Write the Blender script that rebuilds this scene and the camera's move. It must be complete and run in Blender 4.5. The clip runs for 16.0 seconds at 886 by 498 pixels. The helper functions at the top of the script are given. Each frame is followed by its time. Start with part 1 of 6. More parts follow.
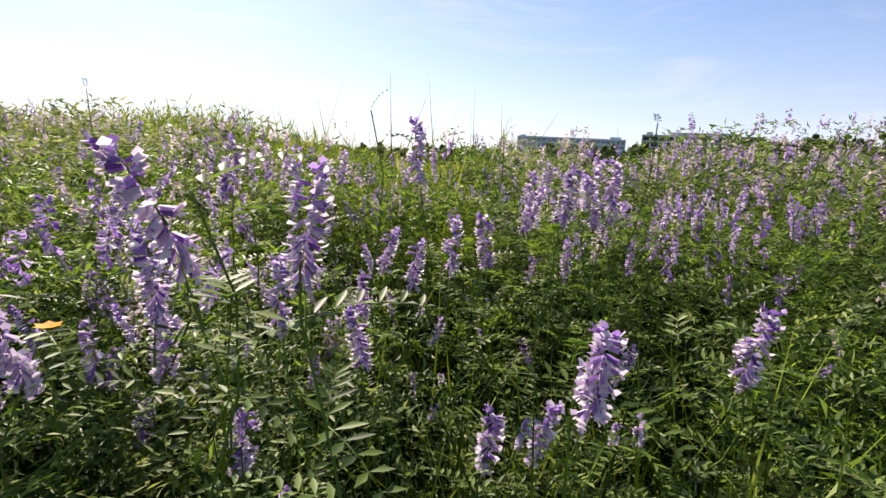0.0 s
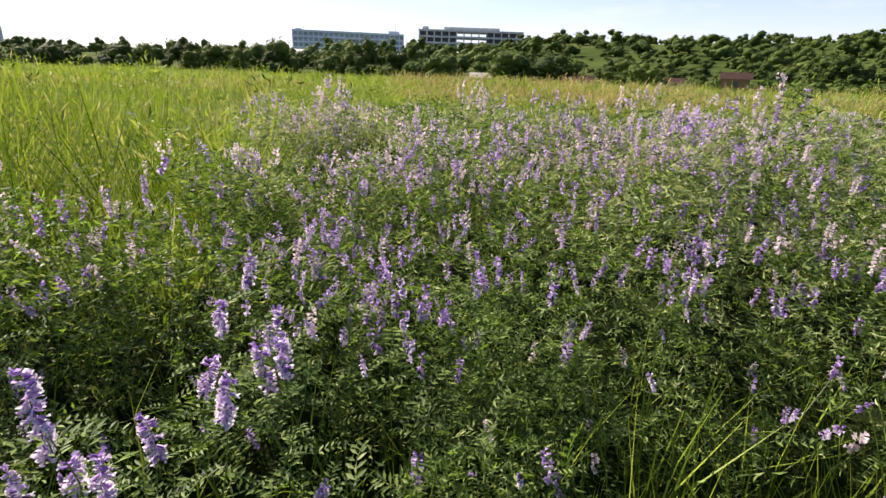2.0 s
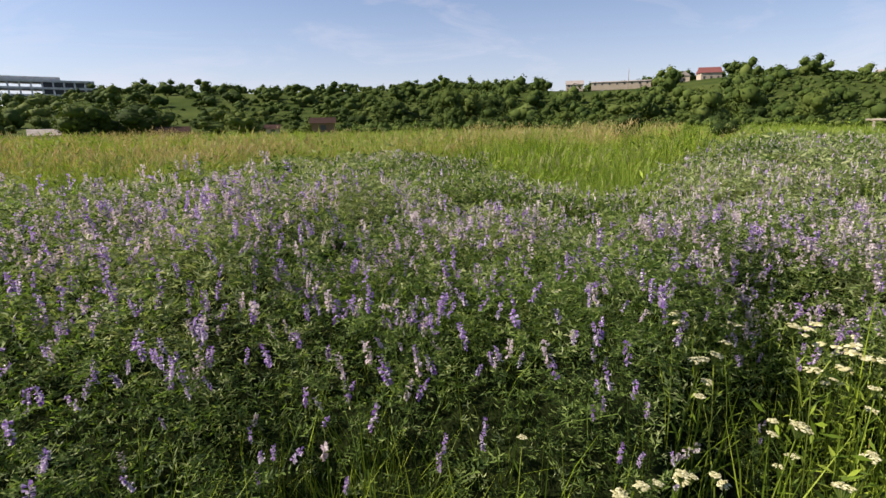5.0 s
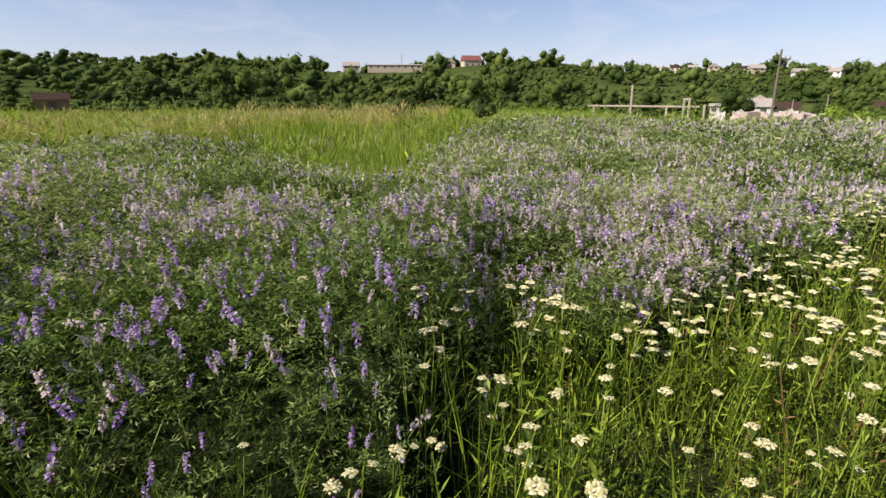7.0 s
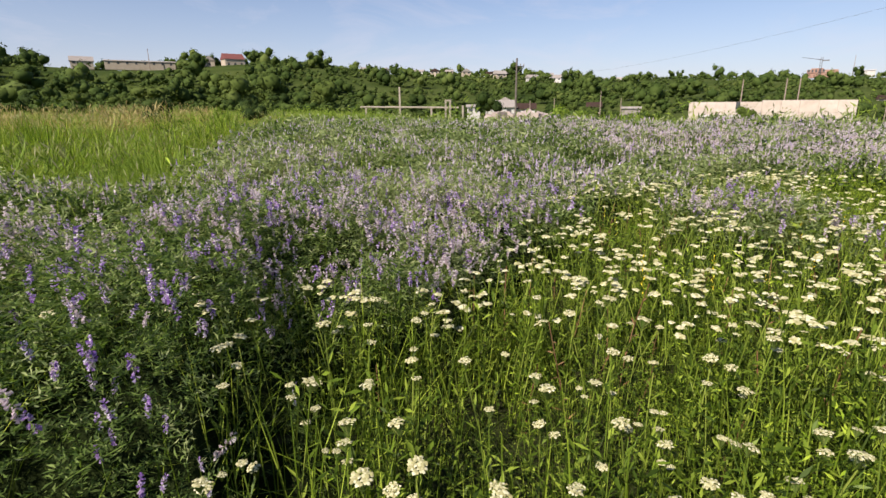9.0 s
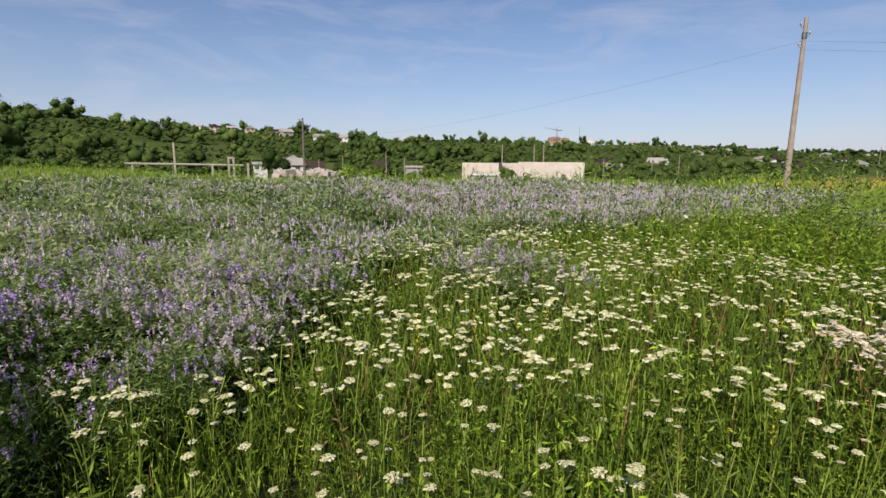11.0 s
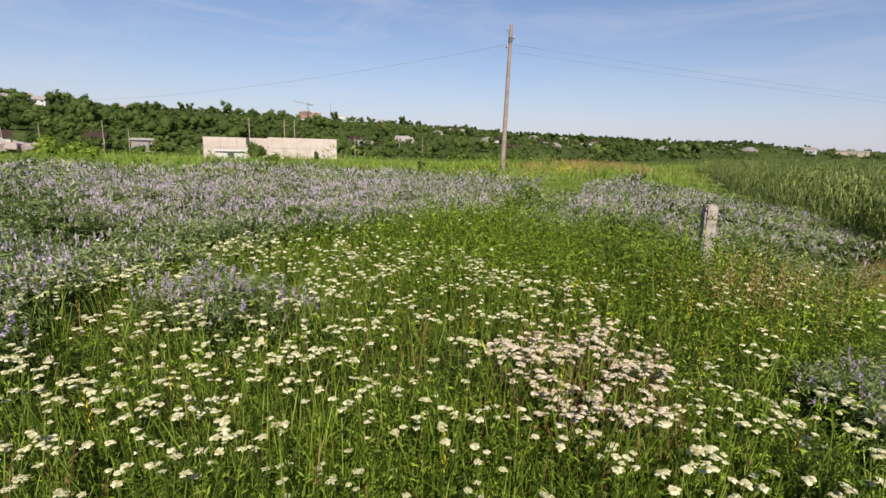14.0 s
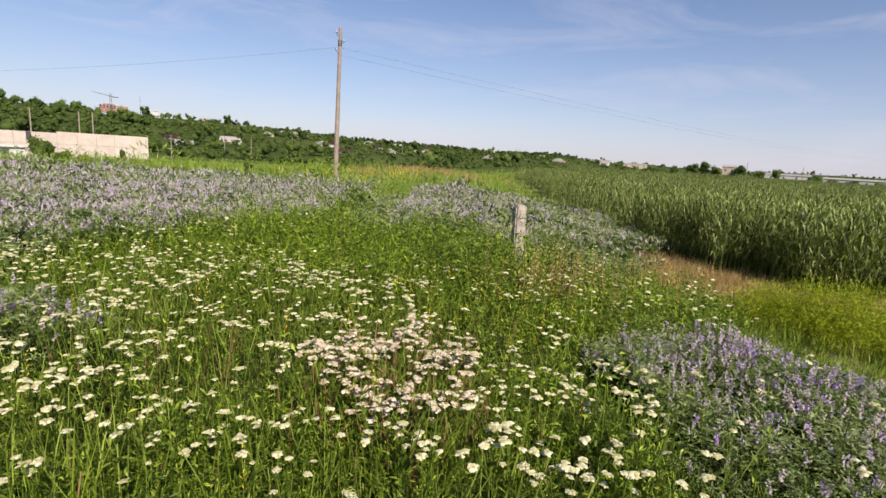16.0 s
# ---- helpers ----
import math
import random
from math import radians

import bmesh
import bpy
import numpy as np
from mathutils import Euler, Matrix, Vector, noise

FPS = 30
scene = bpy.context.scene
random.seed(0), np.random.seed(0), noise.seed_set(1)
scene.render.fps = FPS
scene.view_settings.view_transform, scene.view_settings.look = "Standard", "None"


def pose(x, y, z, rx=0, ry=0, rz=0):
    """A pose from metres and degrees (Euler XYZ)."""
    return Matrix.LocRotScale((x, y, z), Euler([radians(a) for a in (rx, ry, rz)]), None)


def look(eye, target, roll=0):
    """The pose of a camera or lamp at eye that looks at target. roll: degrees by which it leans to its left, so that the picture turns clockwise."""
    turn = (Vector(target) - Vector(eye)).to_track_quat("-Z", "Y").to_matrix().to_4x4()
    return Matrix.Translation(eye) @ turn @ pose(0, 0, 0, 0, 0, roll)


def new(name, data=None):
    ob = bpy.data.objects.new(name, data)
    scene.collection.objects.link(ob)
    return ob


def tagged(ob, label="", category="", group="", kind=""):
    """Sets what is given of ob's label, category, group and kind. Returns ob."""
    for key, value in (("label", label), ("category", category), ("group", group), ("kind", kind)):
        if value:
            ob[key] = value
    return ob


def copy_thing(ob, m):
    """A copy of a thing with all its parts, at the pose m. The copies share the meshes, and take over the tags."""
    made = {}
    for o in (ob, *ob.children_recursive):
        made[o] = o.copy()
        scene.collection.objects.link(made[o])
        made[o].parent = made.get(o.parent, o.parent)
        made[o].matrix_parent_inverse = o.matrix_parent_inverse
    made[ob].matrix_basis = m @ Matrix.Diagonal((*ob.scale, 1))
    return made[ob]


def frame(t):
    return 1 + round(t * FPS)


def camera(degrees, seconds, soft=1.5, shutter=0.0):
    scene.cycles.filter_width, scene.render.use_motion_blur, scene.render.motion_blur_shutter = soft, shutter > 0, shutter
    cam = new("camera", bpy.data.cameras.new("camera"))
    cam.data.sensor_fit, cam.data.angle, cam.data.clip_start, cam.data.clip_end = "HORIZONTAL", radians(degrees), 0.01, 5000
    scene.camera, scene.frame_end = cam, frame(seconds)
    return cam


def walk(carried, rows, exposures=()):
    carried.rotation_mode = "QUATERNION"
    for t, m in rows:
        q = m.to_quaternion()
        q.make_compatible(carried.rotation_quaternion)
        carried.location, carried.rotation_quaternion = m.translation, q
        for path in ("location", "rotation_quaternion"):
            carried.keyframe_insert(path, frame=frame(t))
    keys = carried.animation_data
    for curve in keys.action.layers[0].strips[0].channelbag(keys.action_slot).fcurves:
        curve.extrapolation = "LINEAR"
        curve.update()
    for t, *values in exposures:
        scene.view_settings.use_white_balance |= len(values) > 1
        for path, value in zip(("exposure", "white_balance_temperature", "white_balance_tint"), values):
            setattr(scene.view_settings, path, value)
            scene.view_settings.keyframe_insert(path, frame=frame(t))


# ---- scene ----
cam = camera(81.1, 16.0)
PATH = [
    (0, (0.456, 1.682, 0.682), (0.561, 3.655, 0.373), 3.3),
    (0.5, (0.491, 1.705, 0.69), (0.809, 3.654, 0.373), 4.0),
    (1, (0.526, 1.718, 0.755), (1.051, 3.612, 0.384), 4.0),
    (1.5, (0.587, 1.733, 0.939), (1.292, 3.53, 0.415), 2.8),
    (2, (0.666, 1.726, 1.107), (1.504, 3.427, 0.472), 2.1),
    (2.5, (0.709, 1.693, 1.186), (1.682, 3.308, 0.519), 2.4),
    (3, (0.725, 1.627, 1.206), (1.917, 3.111, 0.591), 2.5),
    (3.5, (0.756, 1.55, 1.223), (2.195, 2.828, 0.681), 2.0),
    (4, (0.781, 1.474, 1.239), (2.377, 2.583, 0.763), 1.0),
    (4.2, (0.802, 1.449, 1.25), (2.438, 2.5, 0.78), 0.5),
    (6.3, (0.979, 1.211, 1.252), (2.894, 1.495, 0.752), -1.2),
    (6.5, (0.992, 1.193, 1.248), (2.914, 1.397, 0.733), -0.9),
    (7, (0.993, 1.171, 1.239), (2.92, 1.19, 0.705), -0.1),
    (7.5, (1.016, 1.182, 1.238), (2.928, 0.999, 0.681), 0.1),
    (8, (1.026, 1.201, 1.227), (2.905, 0.814, 0.664), -0.5),
    (8.5, (1.018, 1.195, 1.22), (2.848, 0.607, 0.664), -0.7),
    (9, (0.998, 1.185, 1.219), (2.77, 0.424, 0.687), -0.3),
    (9.2, (0.99, 1.184, 1.219), (2.736, 0.35, 0.714), -0.0),
    (11.3, (0.802, 1.207, 1.351), (2.092, -0.286, 1.029), 0.6),
    (11.5, (0.794, 1.191, 1.36), (2.025, -0.351, 1.033), 0.8),
    (12, (0.758, 1.142, 1.414), (1.824, -0.513, 1.065), 1.0),
    (12.5, (0.728, 1.088, 1.482), (1.63, -0.654, 1.094), 1.6),
    (13, (0.71, 1.038, 1.551), (1.469, -0.772, 1.165), 2.2),
    (13.5, (0.669, 0.957, 1.608), (1.324, -0.89, 1.209), 1.9),
    (14, (0.623, 0.937, 1.679), (1.213, -0.932, 1.282), 1.8),
    (14.5, (0.589, 0.92, 1.703), (1.079, -0.976, 1.3), 2.2),
    (15, (0.534, 0.898, 1.688), (0.874, -1.036, 1.309), 3.1),
    (15.5, (0.488, 0.871, 1.656), (0.663, -1.09, 1.305), 3.9),
    (16, (0.475, 0.869, 1.624), (0.459, -1.1, 1.275), 3.5),
]
EXPOSURES = [(0.0, 1.12, 7050, 20), (0.5, 1.16, 7050, 20), (1.0, 1.30, 7050, 20), (2.0, 1.32, 7050, 19), (3.0, 1.06, 7030, 18), (4.0, 0.86, 7000, 17), (8.0, 0.78, 6950, 17), (11.3, 0.40, 6500, 14), (13.5, 0.44, 6600, 15), (16.0, 0.60, 6750, 17)]
walk(cam, [(t, look(eye, target, roll)) for t, eye, target, roll in PATH], EXPOSURES)

# ---- daylight ----
SUN_AZ, SUN_EL = 26.0, 41.0     # degrees to the left of +y, degrees up
world = bpy.data.worlds.new("world")
scene.world = world
world.use_nodes = True
wt = world.node_tree
wt.nodes.clear()
sky = wt.nodes.new("ShaderNodeTexSky")
sky.sky_type = 'NISHITA'
sky.sun_disc = False
sky.sun_elevation = radians(SUN_EL)
sky.sun_rotation = radians(-SUN_AZ)
sky.altitude = 100
sky.air_density, sky.dust_density, sky.ozone_density = 1.0, 0.6, 6.0
coord = wt.nodes.new("ShaderNodeTexCoord")
mapping = wt.nodes.new("ShaderNodeMapping")
mapping.inputs["Scale"].default_value = (1.6, 2.6, 9.0)
mapping.inputs["Rotation"].default_value = (0.12, 0.2, 0.5)
cirrus = wt.nodes.new("ShaderNodeTexNoise")
cirrus.inputs["Scale"].default_value = 1.7
cirrus.inputs["Detail"].default_value = 7
cirrus.inputs["Roughness"].default_value = 0.62
cirrus.inputs["Distortion"].default_value = 0.7
cramp = wt.nodes.new("ShaderNodeMapRange")
cramp.inputs["From Min"].default_value = 0.50
cramp.inputs["From Max"].default_value = 0.80
cramp.inputs["To Max"].default_value = 0.38
cmix = wt.nodes.new("ShaderNodeMixRGB")
cmix.inputs[2].default_value = (6.3, 6.4, 7.2, 1)
bg = wt.nodes.new("ShaderNodeBackground")
bg.inputs["Strength"].default_value = 0.077
wout = wt.nodes.new("ShaderNodeOutputWorld")
wt.links.new(coord.outputs["Generated"], mapping.inputs["Vector"])
wt.links.new(mapping.outputs["Vector"], cirrus.inputs["Vector"])
wt.links.new(cirrus.outputs["Fac"], cramp.inputs["Value"])
wt.links.new(cramp.outputs["Result"], cmix.inputs[0])
wt.links.new(sky.outputs["Color"], cmix.inputs[1])
split = wt.nodes.new("ShaderNodeSeparateXYZ")
low = wt.nodes.new("ShaderNodeMath")
low.operation, low.use_clamp = 'SUBTRACT', True
low.inputs[0].default_value = 1.0
veil = wt.nodes.new("ShaderNodeMath")
veil.operation = 'POWER'
veil.inputs[1].default_value = 7.0
share = wt.nodes.new("ShaderNodeMath")
share.operation = 'MULTIPLY'
share.inputs[1].default_value = 0.62
hmix = wt.nodes.new("ShaderNodeMixRGB")
hmix.inputs[2].default_value = (6.3, 6.3, 7.6, 1)
wt.links.new(coord.outputs["Generated"], split.inputs["Vector"])
wt.links.new(split.outputs["Z"], low.inputs[1])
wt.links.new(low.outputs[0], veil.inputs[0])
wt.links.new(veil.outputs[0], share.inputs[0])
wt.links.new(share.outputs[0], hmix.inputs[0])
wt.links.new(cmix.outputs["Color"], hmix.inputs[1])
wt.links.new(hmix.outputs["Color"], bg.inputs["Color"])
wt.links.new(bg.outputs["Background"], wout.inputs["Surface"])

sun_light = bpy.data.lights.new("sun", 'SUN')
sun_light.energy = 5.0
sun_light.angle = radians(0.6)
sun_light.color = (1.0, 0.95, 0.86)
sun = new("sun", sun_light)
sa, se = radians(SUN_AZ), radians(SUN_EL)
SUN_DIR = Vector((-math.sin(sa) * math.cos(se), math.cos(sa) * math.cos(se), math.sin(se)))
sun.matrix_world = look(SUN_DIR * 60, (0, 0, 0))


# ---- materials ----
def material(name, colours, rough=0.7, leafy=0.0, scale=0.0, bump=0.0, metal=0.0, coat=0.0, per="island", wear=None, chance=0.38, glow=(1.25, 1.2, 0.6)):
    """colours: list of RGB, mixed by chance from piece to piece (per: island or object) and by two scales of noise.
    leafy: share of light that passes through. wear: (RGB, noise scale, amount)."""
    m = bpy.data.materials.new(name)
    m.use_nodes = True
    nt = m.node_tree
    nt.nodes.clear()
    out = nt.nodes.new("ShaderNodeOutputMaterial")
    bsdf = nt.nodes.new("ShaderNodeBsdfPrincipled")
    bsdf.inputs["Roughness"].default_value = rough
    bsdf.inputs["Metallic"].default_value = metal
    bsdf.inputs["Specular IOR Level"].default_value = 0.08 if leafy > 0 else 0.02 if rough >= 0.95 else 0.35
    ramp = nt.nodes.new("ShaderNodeValToRGB")
    els = ramp.color_ramp.elements
    for i, c in enumerate(colours):
        p = i / max(1, len(colours) - 1)
        e = els[i] if i < 2 else els.new(p)
        e.position = p
        e.color = (*c, 1)
    if len(colours) == 1:
        els[1].color = (*colours[0], 1)
    if per == "island":
        src = nt.nodes.new("ShaderNodeNewGeometry").outputs["Random Per Island"]
    else:
        src = nt.nodes.new("ShaderNodeObjectInfo").outputs["Random"]
    geo = nt.nodes.new("ShaderNodeTexCoord")
    fac = src
    if scale > 0:
        n1 = nt.nodes.new("ShaderNodeTexNoise")
        n1.inputs["Scale"].default_value = scale
        n1.inputs["Detail"].default_value = 6
        nt.links.new(geo.outputs["Object"], n1.inputs["Vector"])
        spread = nt.nodes.new("ShaderNodeMapRange")
        spread.inputs["From Min"].default_value, spread.inputs["From Max"].default_value = 0.28, 0.72
        nt.links.new(n1.outputs["Fac"], spread.inputs["Value"])
        mix = nt.nodes.new("ShaderNodeMath")
        mix.operation = 'MULTIPLY_ADD'
        nt.links.new(spread.outputs["Result"], mix.inputs[0])
        mix.inputs[1].default_value = 1 - chance
        half = nt.nodes.new("ShaderNodeMath")
        half.operation = 'MULTIPLY'
        half.inputs[1].default_value = chance
        nt.links.new(src, half.inputs[0])
        nt.links.new(half.outputs[0], mix.inputs[2])
        fac = mix.outputs[0]
    nt.links.new(fac, ramp.inputs["Fac"])
    col = ramp.outputs["Color"]
    if wear:
        n2 = nt.nodes.new("ShaderNodeTexNoise")
        n2.inputs["Scale"].default_value = wear[1]
        n2.inputs["Detail"].default_value = 8
        n2.inputs["Roughness"].default_value = 0.68
        nt.links.new(geo.outputs["Object"], n2.inputs["Vector"])
        wr = nt.nodes.new("ShaderNodeMapRange")
        wr.inputs["From Min"].default_value, wr.inputs["From Max"].default_value = 0.46, 0.66
        wr.inputs["To Max"].default_value = wear[2]
        nt.links.new(n2.outputs["Fac"], wr.inputs["Value"])
        wm = nt.nodes.new("ShaderNodeMixRGB")
        wm.inputs[2].default_value = (*wear[0], 1)
        nt.links.new(wr.outputs["Result"], wm.inputs[0])
        nt.links.new(col, wm.inputs[1])
        col = wm.outputs["Color"]
    nt.links.new(col, bsdf.inputs["Base Color"])
    if bump > 0:
        bn = nt.nodes.new("ShaderNodeTexNoise")
        bn.inputs["Scale"].default_value = max(scale, 1.0) * 6
        bn.inputs["Detail"].default_value = 6
        nt.links.new(geo.outputs["Object"], bn.inputs["Vector"])
        bm_ = nt.nodes.new("ShaderNodeBump")
        bm_.inputs["Strength"].default_value = min(1.0, bump)
        bm_.inputs["Distance"].default_value = 0.02 if scale >= 1 else 0.1
        nt.links.new(bn.outputs["Fac"], bm_.inputs["Height"])
        nt.links.new(bm_.outputs["Normal"], bsdf.inputs["Normal"])
    surface = bsdf.outputs["BSDF"]
    if leafy > 0:
        tr = nt.nodes.new("ShaderNodeBsdfTranslucent")
        tint = nt.nodes.new("ShaderNodeMixRGB")
        tint.blend_type = 'MULTIPLY'
        tint.inputs[0].default_value = 1.0
        tint.inputs[2].default_value = (*glow, 1)
        nt.links.new(col, tint.inputs[1])
        nt.links.new(tint.outputs["Color"], tr.inputs["Color"])
        ms = nt.nodes.new("ShaderNodeMixShader")
        ms.inputs[0].default_value = leafy
        nt.links.new(surface, ms.inputs[1])
        nt.links.new(tr.outputs["BSDF"], ms.inputs[2])
        surface = ms.outputs["Shader"]
    nt.links.new(surface, out.inputs["Surface"])
    return m


M_LEAF = material("vetch_leaf", [(0.022, 0.040, 0.012), (0.060, 0.100, 0.025), (0.122, 0.183, 0.045), (0.225, 0.292, 0.088)], 0.42, 0.40, glow=(1.25, 1.4, 0.5))
# lighter copy of the vetch leaf, painted as sunlit foliage farther off
M_LITLEAF = material("lit_vetch_leaf", [(0.095, 0.14, 0.045), (0.165, 0.22, 0.078), (0.25, 0.305, 0.12), (0.36, 0.40, 0.19)], 0.55, 0.38, glow=(1.2, 1.15, 0.7))
M_YSTEM = material("yarrow_stem", [(0.055, 0.09, 0.011), (0.125, 0.18, 0.023), (0.22, 0.27, 0.05)], 0.55, 0.12)
M_STEM = material("green_stem", [(0.06, 0.11, 0.018), (0.11, 0.17, 0.034), (0.18, 0.20, 0.06)], 0.6, 0.15)
M_PURPLE = material("vetch_petal", [(0.175, 0.072, 0.30), (0.305, 0.172, 0.44), (0.43, 0.29, 0.545), (0.58, 0.48, 0.64)], 0.6, 0.42, glow=(1.1, 1.05, 1.2))
M_LILAC = material("vetch_wing", [(0.49, 0.37, 0.54), (0.64, 0.55, 0.66), (0.74, 0.69, 0.74), (0.82, 0.80, 0.80)], 0.6, 0.44, glow=(1.12, 1.05, 1.1))
M_GREYLILAC = material("grey_lilac_petal", [(0.42, 0.33, 0.375), (0.52, 0.43, 0.465), (0.61, 0.53, 0.55), (0.69, 0.63, 0.63)], 0.7, 0.44, glow=(1.12, 1.05, 1.02))
M_GRASS = material("meadow_grass", [(0.018, 0.032, 0.004), (0.064, 0.104, 0.009), (0.130, 0.192, 0.016), (0.27, 0.335, 0.045)], 0.42, 0.12)
M_PALE = material("pale_grass", [(0.078, 0.138, 0.016), (0.140, 0.218, 0.029), (0.215, 0.290, 0.048), (0.37, 0.395, 0.13)], 0.6, 0.34, scale=0.22, chance=0.5)
M_FEATHER = material("feathery_grass_head", [(0.15, 0.17, 0.065), (0.24, 0.25, 0.11), (0.34, 0.33, 0.18)], 0.7, 0.35)
M_TANHEAD = material("tan_grass_head", [(0.26, 0.20, 0.08), (0.36, 0.29, 0.12), (0.46, 0.38, 0.19)], 0.7, 0.3, glow=(1.1, 1.0, 0.8))
M_DRY = material("dry_grass", [(0.22, 0.13, 0.05), (0.33, 0.21, 0.08), (0.42, 0.30, 0.13), (0.5, 0.4, 0.2)], 0.7, 0.3, glow=(1.1, 1.0, 0.8))
M_WITHER = material("withered_stem", [(0.10, 0.05, 0.025), (0.19, 0.10, 0.05), (0.30, 0.18, 0.09)], 0.8, 0.15, glow=(1.1, 1.0, 0.8))
M_WEED = material("weed_leaf", [(0.014, 0.027, 0.004), (0.042, 0.072, 0.008), (0.098, 0.150, 0.016), (0.23, 0.295, 0.040)], 0.42, 0.10)
M_LUSH = material("lush_weed_leaf", [(0.024, 0.050, 0.004), (0.080, 0.142, 0.009), (0.170, 0.262, 0.017), (0.33, 0.42, 0.045)], 0.5, 0.17)
M_YWEED = material("yellow_green_weed", [(0.07, 0.11, 0.006), (0.185, 0.25, 0.013), (0.325, 0.395, 0.022), (0.51, 0.54, 0.05)], 0.5, 0.26)
M_WHITE = material("yarrow_floret", [(0.28, 0.26, 0.115), (0.41, 0.39, 0.20), (0.525, 0.50, 0.295), (0.635, 0.61, 0.42)], 0.85, 0.12, glow=(1, 1, 0.9))
M_PINK = material("withered_floret", [(0.24, 0.17, 0.08), (0.42, 0.345, 0.22), (0.55, 0.475, 0.34), (0.63, 0.575, 0.43)], 0.8, 0.15, glow=(1, 1, 0.9))
M_YELLOW = material("yellow_floret", [(0.55, 0.40, 0.02), (0.7, 0.55, 0.03), (0.75, 0.62, 0.08)], 0.6, 0.3)
M_ORANGE = material("orange_petal", [(0.75, 0.30, 0.02), (0.8, 0.42, 0.03)], 0.6, 0.3)
M_REED = material("reed_leaf", [(0.022, 0.037, 0.007), (0.068, 0.100, 0.017), (0.160, 0.205, 0.042), (0.37, 0.41, 0.15)], 0.42, 0.15)
M_CROWN = material("tree_leaf", [(0.022, 0.039, 0.010), (0.042, 0.070, 0.015), (0.080, 0.114, 0.026), (0.15, 0.185, 0.05)], 0.75, 0.2, scale=0.10, chance=0.22)
M_TREE = material("broadleaf_crown", [(0.018, 0.032, 0.008), (0.036, 0.060, 0.013), (0.070, 0.100, 0.021), (0.125, 0.16, 0.042)], 0.75, 0.2, scale=5.0, per="object", chance=0.6)
M_SHRUB = material("dark_shrub_leaf", [(0.012, 0.024, 0.006), (0.028, 0.048, 0.011), (0.060, 0.088, 0.020)], 0.75, 0.15)
M_BARK = material("bark", [(0.06, 0.045, 0.03), (0.11, 0.085, 0.06)], 0.9, 0, scale=3, bump=0.5)
# soil colour darkened to carry the shade under the plants
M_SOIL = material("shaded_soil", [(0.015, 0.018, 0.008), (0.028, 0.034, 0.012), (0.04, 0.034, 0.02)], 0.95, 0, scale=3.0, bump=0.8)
# near-black: the shade under the vetch is put into this colour
M_UNDERSHADE = material("vetch_shade_colour", [(0.006, 0.009, 0.003), (0.014, 0.021, 0.006), (0.032, 0.045, 0.012)], 0.95, 0, scale=14.0, bump=0.9)
M_TURF = material("meadow_turf", [(0.065, 0.11, 0.02), (0.11, 0.165, 0.032), (0.165, 0.215, 0.05), (0.24, 0.26, 0.09)], 0.95, 0, scale=0.35, bump=0.9, wear=((0.25, 0.22, 0.11), 1.3, 0.6))
M_VTURF = material("vetch_turf", [(0.05, 0.075, 0.025), (0.085, 0.115, 0.04), (0.14, 0.155, 0.08), (0.21, 0.20, 0.16)], 0.95, 0, scale=1.6, bump=0.9, wear=((0.26, 0.23, 0.26), 3.5, 0.5))
M_HILL = material("hill_scrub", [(0.018, 0.032, 0.008), (0.032, 0.051, 0.012), (0.058, 0.078, 0.020), (0.10, 0.12, 0.036)], 0.95, 0, scale=0.05, bump=0.9, wear=((0.10, 0.12, 0.04), 0.02, 0.4))
M_DIRT = material("dry_earth", [(0.16, 0.11, 0.06), (0.25, 0.18, 0.10), (0.33, 0.25, 0.15)], 0.95, 0, scale=2.0, bump=0.9, wear=((0.12, 0.13, 0.04), 3.0, 0.6))
M_CONC = material("weathered_concrete", [(0.23, 0.195, 0.16), (0.35, 0.30, 0.25), (0.45, 0.39, 0.33)], 0.9, 0, scale=9, bump=0.9, wear=((0.10, 0.075, 0.055), 14, 0.65))
M_POLE = material("grey_brown_timber", [(0.15, 0.11, 0.085), (0.23, 0.175, 0.14), (0.31, 0.25, 0.21)], 0.85, 0, scale=2.5, bump=0.5)
M_OLDPOLE = material("dark_old_timber", [(0.06, 0.05, 0.045), (0.10, 0.085, 0.075), (0.15, 0.125, 0.11)], 0.9, 0, scale=2.5, bump=0.5)
M_METAL = material("dull_metal", [(0.10, 0.10, 0.10), (0.16, 0.15, 0.14)], 0.55, 0, scale=8, metal=0.6)
M_WIRE = material("wire", [(0.13, 0.13, 0.14)], 0.6)
M_INSUL = material("porcelain", [(0.22, 0.20, 0.19)], 0.3)
M_PANEL = material("pinkish_concrete_panel", [(0.44, 0.37, 0.315), (0.52, 0.445, 0.385), (0.58, 0.505, 0.445)], 0.9, 0, scale=0.6, bump=0.3, per="object", wear=((0.42, 0.30, 0.24), 0.8, 0.5))
M_WHITEWASH = material("whitewash", [(0.42, 0.40, 0.37), (0.56, 0.54, 0.51)], 0.85, 0, scale=1.0, wear=((0.34, 0.31, 0.27), 1.5, 0.5))
M_CREAM = material("cream_plaster", [(0.34, 0.28, 0.21), (0.46, 0.39, 0.30)], 0.85, 0, scale=0.6, per="object")
M_REDROOF = material("red_roof", [(0.14, 0.045, 0.04), (0.19, 0.065, 0.055)], 0.9, 0, scale=1.0, per="object")
M_BROWNROOF = material("brown_roof", [(0.032, 0.021, 0.018), (0.06, 0.038, 0.032)], 0.95, 0, scale=1.5, per="object")
